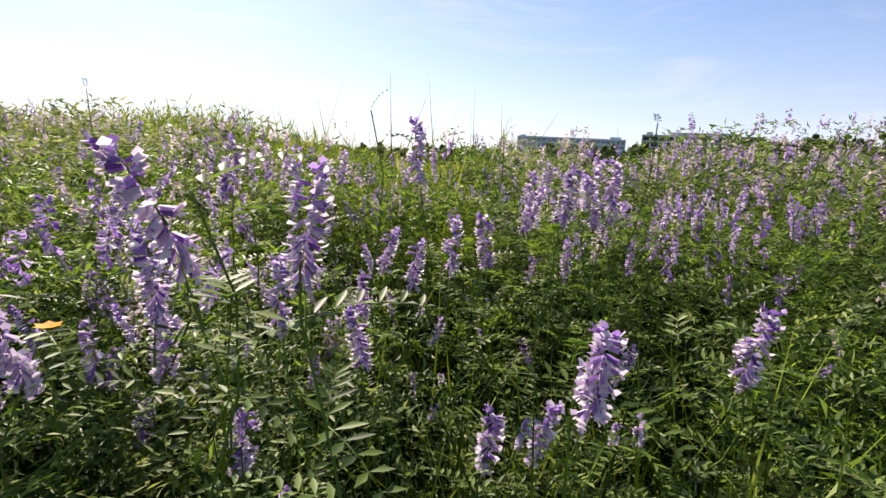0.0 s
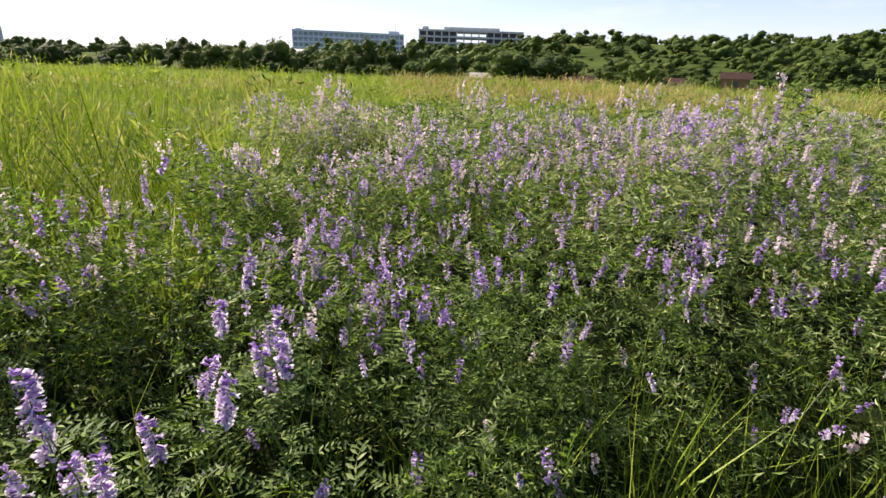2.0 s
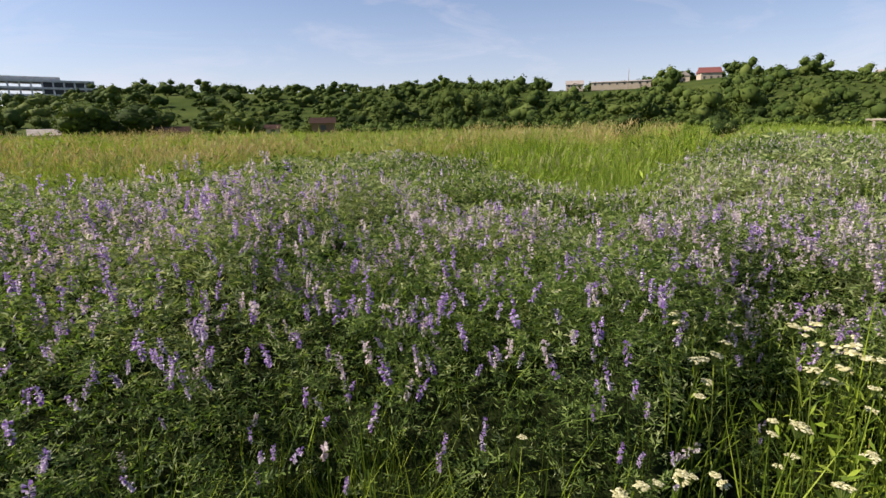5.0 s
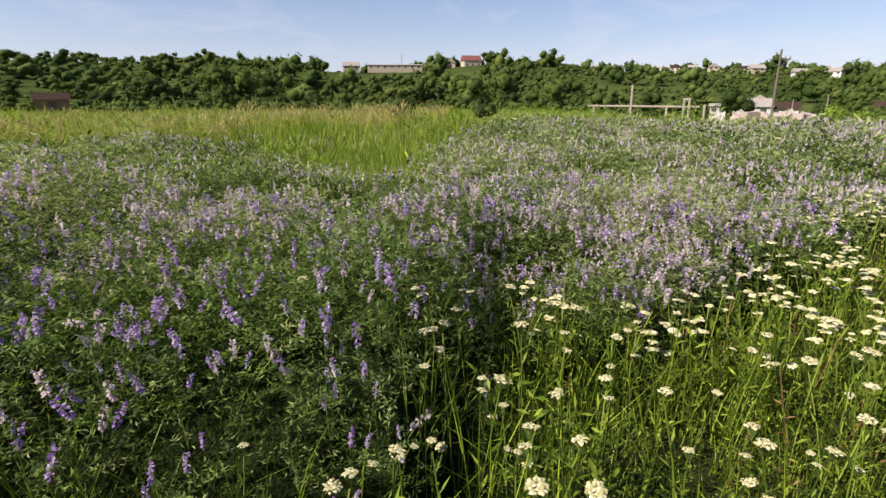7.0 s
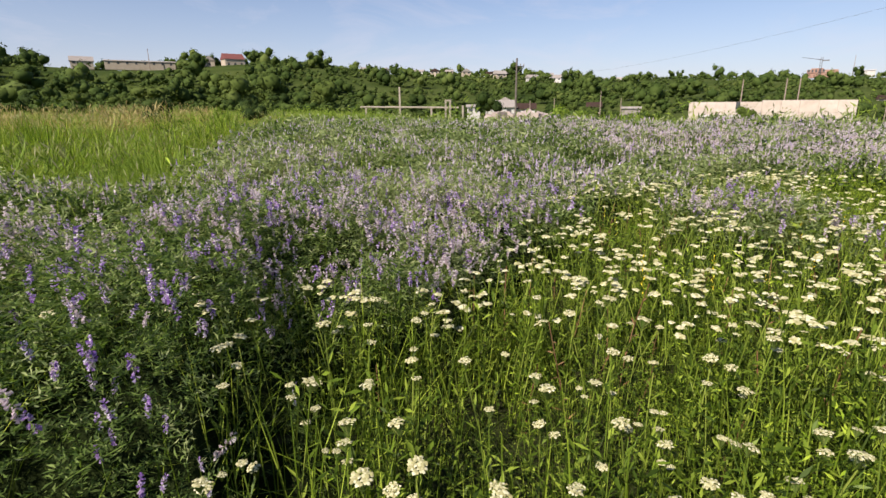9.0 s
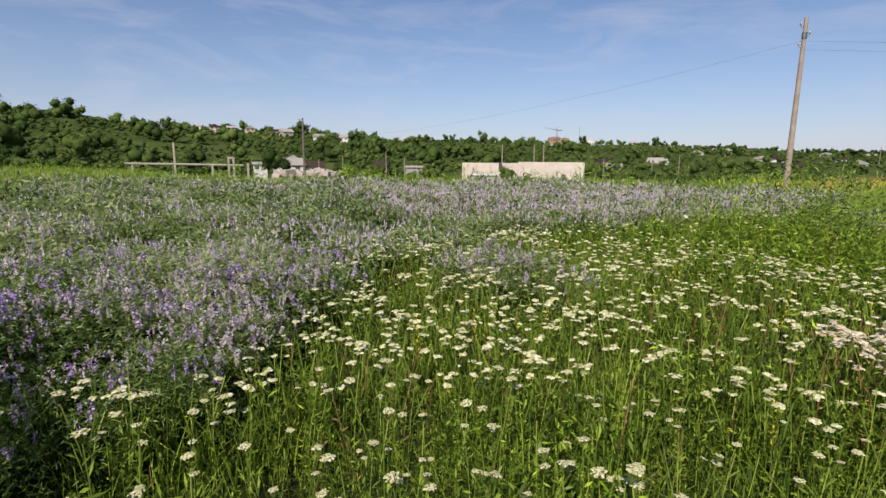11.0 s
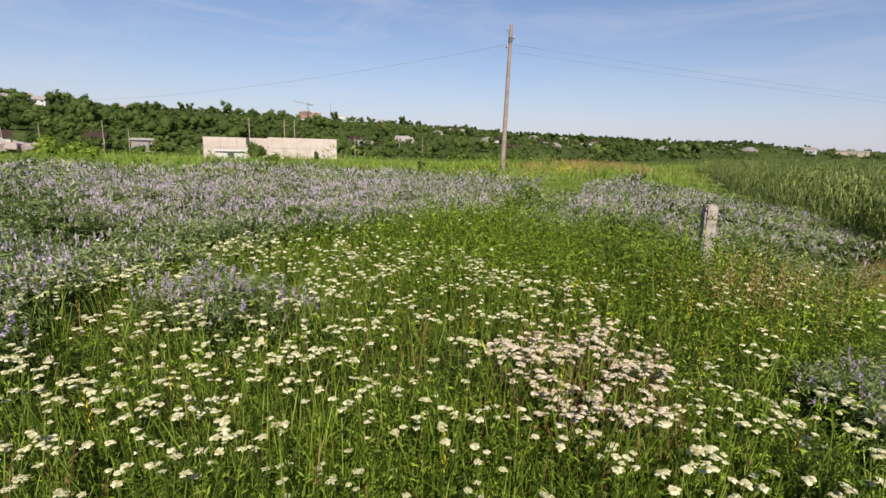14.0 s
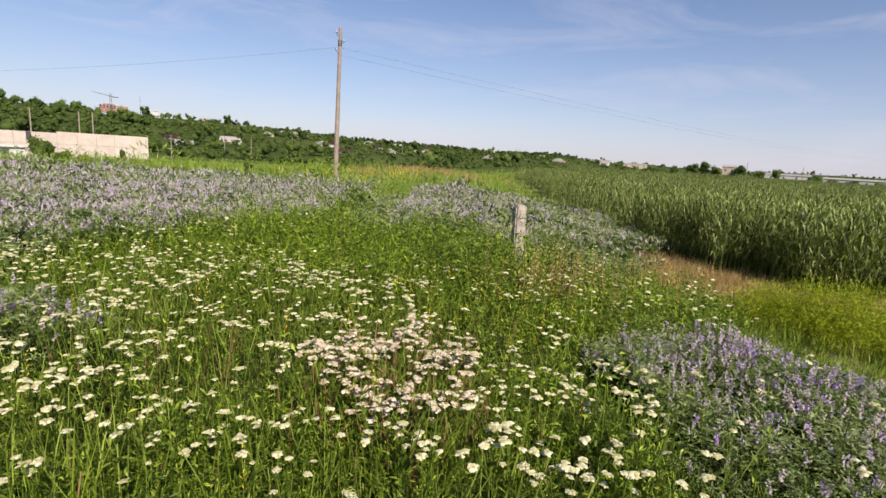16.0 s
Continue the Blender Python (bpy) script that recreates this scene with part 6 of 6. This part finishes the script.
fx, fy = at_az(138, 200)
for zz in (7.7, 7.3):
    if zz > 7.5:
        wire((6.72, -29.45, bz + zz - 0.25), (66.7, -38.4, float(height(66.8, -38.4)) + zz - 0.9), 1.3)
    wire((6.72, -29.45, bz + zz - 0.25), (fx, fy, float(height(fx, fy)) + zz), 1.6)

# concrete fence post with a worn rounded top and holes on one side
PB = float(height(-0.62, -6.25))
fence_post = new("fence_post")
tagged(fence_post, "leaning weathered square concrete fence post in the grass", "post")
bm = bmesh.new()
box(bm, (-0.085, -0.07, -0.3), (0.085, 0.07, 1.07), 0.022)
for v in bm.verts:
    if v.co.z > 0.9:
        v.co.x *= 0.93
    v.co.x += 0.004 * math.sin(v.co.z * 40)
part("shaft", bm, M_CONC, fence_post)
for zz in (0.97, 0.86):
    bm = bmesh.new()
    tube(bm, [(0.079, 0.0, zz), (0.090, 0.0, zz)], [0.022, 0.02], 8)
    part("hole", bm, M_DARK, fence_post, "dark empty bolt hole")
bm = bmesh.new()
tube(bm, [(0.08, -0.08, 0.90), (0.094, 0.0, 0.91), (0.08, 0.08, 0.90), (-0.09, 0.08, 0.9)], [0.003] * 4, 5)
part("wire_tie", bm, M_METAL, fence_post, "rusty wire tie")
fence_post.matrix_world = pose(-0.62, -6.25, PB, 0.6, 0.9, 18)

# long low concrete-panel warehouse
warehouse = new("warehouse")
tagged(warehouse, "long low warehouse of pinkish concrete panels", "warehouse")
pl, pr_ = Vector((*at_az(-137.9, 107.6), 0)), Vector((*at_az(-150.9, 118), 0))
length = (pr_ - pl).length
wz = 1.48 - 108 * math.tan(radians(1.9)) - 0.5
WH_H = 4.55
npan = 9
for i in range(npan):
    bm = bmesh.new()
    x0 = i * length / npan
    box(bm, (x0 + 0.02, 0, -0.6), ((i + 1) * length / npan - 0.02, 0.3, WH_H * 0.52), 0.02)
    part("panel", bm, M_PANEL, warehouse)
    bm = bmesh.new()
    box(bm, (x0 + 0.02, 0, WH_H * 0.52 + 0.03), ((i + 1) * length / npan - 0.02, 0.3, WH_H - (0.25 if i < 4 else 0.0)), 0.02)
    part("panel", bm, M_PANEL, warehouse)
bm = bmesh.new()
box(bm, (0.1, 0.34, -0.6), (length - 0.1, 14, WH_H - 0.35))
for v in bm.verts:
    if v.co.y > 1 and v.co.x < 1:
        v.co.x += 9.0
part("body", bm, M_PANEL, warehouse)
bm = bmesh.new()
box(bm, (0.15, 0.36, WH_H - 0.6), (length - 0.15, 13.9, WH_H - 0.32))
for v in bm.verts:
    if v.co.y > 1 and v.co.x < 1:
        v.co.x += 9.0
part("roof", bm, M_GREYROOF, warehouse)
bm = bmesh.new()
box(bm, (length * 0.285, -0.06, WH_H * 0.66), (length * 0.31, 0.1, WH_H * 0.94))
part("opening", bm, M_DARK, warehouse, "dark broken opening")
ang = math.degrees(math.atan2((pr_ - pl).y, (pr_ - pl).x))
# the outer face looks to the path
warehouse.matrix_world = pose(pl.x, pl.y, wz, 0, 0, ang) @ Matrix.Diagonal((1, 1, 1, 1))
house(-140.4, 102, 4.8, 3, 2.0, 0.15, M_WHITEWASH, M_WHITEWASH, "small whitewashed lean-to shed before the warehouse", wz, windows=1)
bush(-142.7, 101, 4.8, 4.7, "round dark green shrub before the warehouse", wz)
bush(-144.6, 44, 1.7, 1.5, "loose green shrub in the meadow")
bush(-148.8, 112, 1.6, 3.0, "thin shrub against the warehouse wall", wz)
for az in (-142.2, -145.6, -146.6):
    xx, yy = at_az(az, 122)
    utility_pole(xx, yy, 8.2, (0, 0), 0.13, 0.1, "grey pole behind the warehouse")

# unfinished block and glazed office on the hill
def office(az0, az1, d, z0, z1, storeys, bays, label, wall, infill, open_from=99):
    e = new("office_block")
    tagged(e, label, "office building")
    a, b = Vector((*at_az(az0, d), 0)), Vector((*at_az(az1, d), 0))
    L = (b - a).length
    sh = (z1 - z0) / storeys
    for s_ in range(storeys + 1):
        bm = bmesh.new()
        box(bm, (0, -0.4, s_ * sh - 0.9), (L, 18, s_ * sh + 0.35))
        part("floor_slab", bm, wall, e)
    for s_ in range(storeys):
        for k in range(bays):
            x0, x1 = k * L / bays, (k + 1) * L / bays
            bm = bmesh.new()
            box(bm, (x0, 0, s_ * sh), (x0 + 0.16 * L / bays, 1.0, (s_ + 1) * sh))
            part("pillar", bm, wall, e)
            if not (open_from <= k < bays - 5):
                bm = bmesh.new()
                box(bm, (x0 + 0.16 * L / bays + 0.05, 0.9, s_ * sh + 0.36), (x1 - 0.05, 1.1, (s_ + 1) * sh - 0.92))
                part("window", bm, infill, e)
    bm = bmesh.new()
    box(bm, (L - 0.16 * L / bays, 0.01, 0), (L, 1.0, z1 - z0))
    part("pillar", bm, wall, e)
    e.matrix_world = pose(a.x, a.y, z0, 0, 0, math.degrees(math.atan2((b - a).y, (b - a).x)))
    return e, L


def ztop(el, d):
    return 1.3 + d * math.tan(radians(el))


ob_a, la = office(-10.3, -21.4, 400, ztop(2.2, 400), ztop(3.75, 400), 3, 22, "long blue-grey glazed office building above the trees", M_BLUEWALL, M_GLASS)
for x0, x1, h in ((2, 6, 1.5), (la - 11, la - 3, 2.2), (la - 6, la - 5.8, 8)):
    bm = bmesh.new()
    box(bm, (x0, 3, ztop(3.75, 400) - ztop(2.2, 400)), (x1, 7 if h < 5 else 3.2, ztop(3.75, 400) - ztop(2.2, 400) + h))
    part("roof_house" if h < 5 else "aerial", bm, M_BLUEWALL, ob_a)
ob_b, lb = office(-22.9, -33.6, 400, ztop(2.6, 400), ztop(4.35, 400), 3, 14, "unfinished grey concrete-framed building with empty openings", M_FRAME, M_DARK, 5)
for x0, x1 in ((2.5, 6.5), (18, lb - 17)):
    bm = bmesh.new()
    box(bm, (x0, 3, ztop(4.35, 400) - ztop(2.6, 400)), (x1, 10, ztop(4.35, 400) - ztop(2.6, 400) + 2.4))
    part("roof_house", bm, M_FRAME, ob_b)

tower = new("tower_block")
tagged(tower, "distant pale blue tower block beyond the trees", "building")
bm = bmesh.new()
box(bm, (-8.5, 0, -5), (8.5, 14, 38))
part("wall", bm, M_BLUEWALL, tower)
for s_ in range(11):
    bm = bmesh.new()
    box(bm, (-7.8, -0.15, 1 + 3.3 * s_), (7.8, 0.1, 2.7 + 3.3 * s_))
    part("window", bm, M_GLASS, tower)
tower.matrix_world = facing(13.3, 850, 1.0)

house(-53.6, 108, 4.4, 4, 2.3, 1.0, M_TIMBER, M_BROWNROOF, "dark timber hut with a brown roof at the meadow's edge", windows=1)
house(-39.4, 118, 5.6, 5, 1.2, 0.9, M_TIMBER, M_BROWNROOF, "low brown-roofed hut among the trees", windows=1)
house(-48.5, 116, 2.6, 4, 1.5, 0.7, M_CREAM, M_BROWNROOF, "small cream hut with a brown roof", windows=1)
house(-29.4, 122, 4.4, 5, 1.0, 1.0, M_GREYROOF, M_GREYROOF, "pale grey shed roof among the trees", windows=0)
house(-92.4, 300, 9.4, 9, 5.0, 2.8, M_CREAM, M_REDROOF, "cream house with a dull red roof on the hilltop", ztop(3.5, 300), windows=3, turn=14)
house(-90.3, 305, 5.0, 8, 4.2, 2.2, M_CREAM, M_GREYROOF, "cream gabled house on the hilltop", ztop(3.5, 305), ridge="y", windows=1)
house(-80.0, 305, 9, 8, 2.2, 2.2, M_CREAM, M_GREYROOF, "pale hilltop house with a hipped grey roof", ztop(3.5, 305), windows=3)
house(-84.5, 305, 30, 5, 2.6, 0.5, M_CREAM, M_GREYROOF, "long low pale building on the hilltop", ztop(3.55, 305), windows=8)

# ---- along the foot of the hill ----
gantry = new("pipe_gantry")
tagged(gantry, "rusty pipe on concrete trestles with an end portal", "pipe gantry")
ga, gb = Vector((*at_az(-104.6, 78), 0)), Vector((*at_az(-115.0, 78), 0))
gl = (gb - ga).length
g0 = float(height(gb.x, gb.y))
bm = bmesh.new()
tube(bm, [(0, 0, 1.15 - g0), (gl, 0, 1.0 - g0)], [0.14, 0.14], 8)
part("pipe", bm, M_CONC, gantry)
for xx, hh in ((0.8, 1.0), (gl * 0.4, 3.9), (gl * 0.72, 1.0), (gl - 1.9, 2.1), (gl - 1.25, 2.1), (gl + 0.6, 1.3)):
    bm = bmesh.new()
    box(bm, (xx - 0.13, -0.13, -0.8), (xx + 0.13, 0.13, hh - g0), 0.02)
    part("trestle", bm, M_CONC, gantry)
bm = bmesh.new()
box(bm, (gl - 2.05, -0.14, 1.85 - g0), (gl - 1.1, 0.14, 2.12 - g0), 0.02)
part("crossbeam", bm, M_CONC, gantry)
gantry.matrix_world = pose(ga.x, ga.y, g0, 0, 0, math.degrees(math.atan2((gb - ga).y, (gb - ga).x)))

house(-119.4, 120, 5.6, 5, 1.9, 1.5, M_WHITEWASH, M_GREYROOF, "whitewashed house with a grey slate roof", -0.9, windows=2, turn=12)
house(-122.0, 124, 4.4, 5, 1.5, 1.2, M_WHITEWASH, M_BROWNROOF, "low white house with a dark brown roof", -0.9, windows=1)
house(-119.9, 150, 4.0, 4, 2.0, 1.3, M_CREAM, M_GREYROOF, "small cream house with a tan roof", 0.3, ridge="y", windows=1)
house(-116.6, 130, 3.0, 4, 2.0, 0.5, M_WHITEWASH, M_GREYROOF, "small pale house behind a garden tree", -0.9, windows=2)
house(-129.0, 140, 3.2, 4, 1.9, 1.1, M_CREAM, M_BROWNROOF, "small hut with a red-brown roof", -1.0, windows=1)
house(-132.6, 145, 4.4, 3, 1.5, 0.4, M_GREYROOF, M_GREYROOF, "open grey lean-to shelter", -1.0, windows=0)
bush(-118.0, 106, 6.6, 6.4, "green garden tree by the white house", -0.9, None, dense_crowns)
bush(-125.6, 84, 5.0, 4.4, "light green shrub at the edge of the meadow", None, None, lush_crowns)
bush(-128.0, 86, 5.4, 3.2, "light green shrub at the edge of the meadow", None, None, lush_crowns)
bush(-85.7, 38, 2.6, 2.2, "dark green shrub at the edge of the meadow", None, None, dense_crowns)
bush(-94.0, 40, 2.8, 2.3, "dark green shrub at the edge of the meadow", None, None, dense_crowns)
bush(-90.5, 44, 2.6, 1.5, "light green shrub at the edge of the meadow", None, None, lush_crowns)
bush(-13.5, 60, 2.4, 1.2, "dark green shrub in the pale grass")
bush(-160.2, 36, 0.9, 1.1, "small bright green sapling in the meadow")
bush(-146.0, 60, 1.4, 1.3, "loose green shrub in the meadow")
for az, d, h in ((-125.0, 118, 5), (-122.5, 116, 4.5), (-129.6, 128, 6.5), (-131.6, 128, 5), (-152.8, 125, 5), (-157.5, 160, 6), (-160.0, 170, 6), (-164, 180, 6), (-175.5, 240, 7)):
    xx, yy = at_az(az, d)
    utility_pole(xx, yy, h, (0, 0), 0.10, 0.08, "thin grey pole among the houses")
# a heap of pale rubble
r_ = random.Random(5)
heap = new("rubble_heap")
tagged(heap, "low heap of pale broken concrete slabs", "rubble")
for k in range(34):
    bm = bmesh.new()
    s_ = r_.uniform(0.5, 1.5)
    box(bm, (-s_, -s_ * 0.7, -0.3), (s_, s_ * 0.7, r_.uniform(0.3, 0.9)), 0.05)
    o = part("slab", bm, M_RUBBLE, heap)
    o.matrix_local = pose(r_.uniform(-5.5, 6.5), r_.uniform(-1.5, 1.5), r_.uniform(-0.3, 0.35), r_.uniform(-18, 18), r_.uniform(-18, 18), r_.uniform(0, 180))
heap.matrix_world = facing(-121.3, 104, -1.1)

# pale garden wall on the slope
wall_ = new("garden_wall")
tagged(wall_, "pale sloping garden wall on the wooded hillside", "wall")
for k in range(6):
    bm = bmesh.new()
    box(bm, (k * 2.7, -0.2, -3.0), (k * 2.7 + 2.62, 0.2, -0.30 * k), 0.03)
    part("bay", bm, M_WHITEWASH, wall_)
wx, wy = at_az(-66.8, 215)
wall_.matrix_world = pose(wx, wy, 1.3 + 215 * math.tan(radians(2.25)), 0, 0, -69)

# building site with a crane on the hilltop
site = new("building_site")
tagged(site, "unfinished orange brick building under a tower crane", "building")
z_s = ztop(2.2, 410)
for k, (x0, x1, h0, h1, m) in enumerate(((-8, 1.5, 0, 2.6, M_BRICK), (-8, 1.5, 2.9, 4.8, M_BRICK), (-6.0, 0.4, 4.8, 5.6, M_BRICK), (1.6, 8, 0, 4.6, M_BRICK))):
    bm = bmesh.new()
    box(bm, (x0, 0, h0), (x1, 8, h1))
    part("storey", bm, m, site)
for k in range(5):
    bm = bmesh.new()
    box(bm, (-7.6 + 1.9 * k, -0.1, 3.3), (-6.6 + 1.9 * k, 0.05, 4.9))
    part("window", bm, M_DARK, site)
site.matrix_world = facing(-148.1, 410, z_s)
crane = new("tower_crane")
tagged(crane, "slim grey tower crane over the building site", "crane")
bm = bmesh.new()
for sx in (-0.5, 0.5):
    for sy in (-0.5, 0.5):
        box(bm, (sx - 0.12, sy - 0.12, 0), (sx + 0.12, sy + 0.12, 13))
for k in range(9):
    box(bm, (-0.5, -0.55, k * 1.45 + 0.4), (0.5, -0.45, k * 1.45 + 0.6))
part("mast", bm, M_METAL, crane)
bm = bmesh.new()
tube(bm, [(1.5, 0, 11.0), (-10, 0, 13.2)], [0.2, 0.1], 6)
part("jib", bm, M_METAL, crane)
bm = bmesh.new()
box(bm, (0.3, -0.5, 10.6), (4.0, 0.5, 11.2))
part("counter_jib", bm, M_METAL, crane)
crane.matrix_world = facing(-147.9, 408, z_s - 1)
house(-151.2, 420, 7, 6, 2.2, 0.5, M_WHITEWASH, M_WHITEWASH, "long low white building on the hilltop", ztop(2.35, 420), windows=0)
utility_pole(*at_az(-150.2, 420), 14, (0, 0), 0.2, 0.12, "thin red and white aerial on the hilltop")
utility_pole(*at_az(-85.2, 300), 11, (0, 1.0), 0.22, 0.12, "thin aerial mast on the hilltop")

# the village on the slopes
kinds = [(M_WHITEWASH, M_GREYROOF, "small whitewashed village house with a grey roof"), (M_CREAM, M_GREYROOF, "small cream village house with a grey roof"),
         (M_WHITEWASH, M_BROWNROOF, "small white village house with a brown roof"), (M_CREAM, M_BROWNROOF, "small cream village house with a brown roof")]
r_ = random.Random(11)
spots = list(HILL_HOUSES)
spots += [(-112.5 - 16 * k / 5 + r_.uniform(-.6, .6), r_.uniform(262, 300), r_.randrange(4)) for k in range(5)]
spots += [(-153 - 42 * k / 30 + r_.uniform(-.7, .7), None, r_.randrange(4)) for k in range(30)]
for az, d, k in spots:
    foot, crest = np.interp(az, SK[:, 0], SK[:, 3]), np.interp(az, SK[:, 0], SK[:, 2])
    if d is None:
        q = r_.random()
        d = foot + (crest - foot) * (r_.uniform(0.12, 0.35) if q < 0.5 else r_.uniform(0.4, 1.0))
    w_ = r_.uniform(4.0, 7.0)
    hx, hy = at_az(az, d)
    h_ = house(az, d, w_, 5, 1.1 + (0.0 if d < foot + 90 else 0.7), r_.uniform(1.1, 1.7), *kinds[k], float(height(hx, hy)) + (0.5 if az > -140 else -0.7), windows=2, turn=r_.uniform(-25, 25), ridge=r_.choice("xy"))
    h_["group"] = "village houses on the hill"

# beyond the reeds
for az, d, w_, h_ in ((154.6, 350, 10, 8), (153.6, 352, 9, 8.5), (152.6, 352, 8, 7), (150.6, 355, 9, 8), (147.6, 356, 6, 8), (144.6, 340, 9, 8), (143.4, 340, 8, 5), (142, 345, 10, 5), (140, 345, 9, 5.5), (158, 420, 9, 4), (161, 430, 10, 4), (163, 420, 9, 4), (138, 340, 9, 6), (148.9, 356, 8, 5)):
    bush(az, d, w_, h_, "dark tree at the far edge of the reeds")
house(151.5, 360, 7, 6, 4.5, 1.2, M_CREAM, M_GREYROOF, "pale shed between the far trees", windows=2)
house(146.5, 380, 26, 10, 3.4, 0.8, M_WHITEWASH, M_GREYROOF, "long low white farm shed beyond the reeds", windows=4)
house(141.0, 380, 40, 10, 4.0, 0.8, M_WHITEWASH, M_GREYROOF, "long low white farm shed beyond the reeds", windows=5)
house(160.0, 600, 24, 10, 4.0, 0.9, M_CREAM, M_GREYROOF, "long low farm shed on the plain", windows=4)
house(163.0, 520, 9, 8, 4.0, 1.6, M_WHITEWASH, M_GREYROOF, "white house at the end of the hill", windows=2)
for az in (145.6, 139.4, 150.0):
    xx, yy = at_az(az, 330)
    utility_pole(xx, yy, 9.5, (0, 0), 0.18, 0.12, "thin pole beyond the reeds")
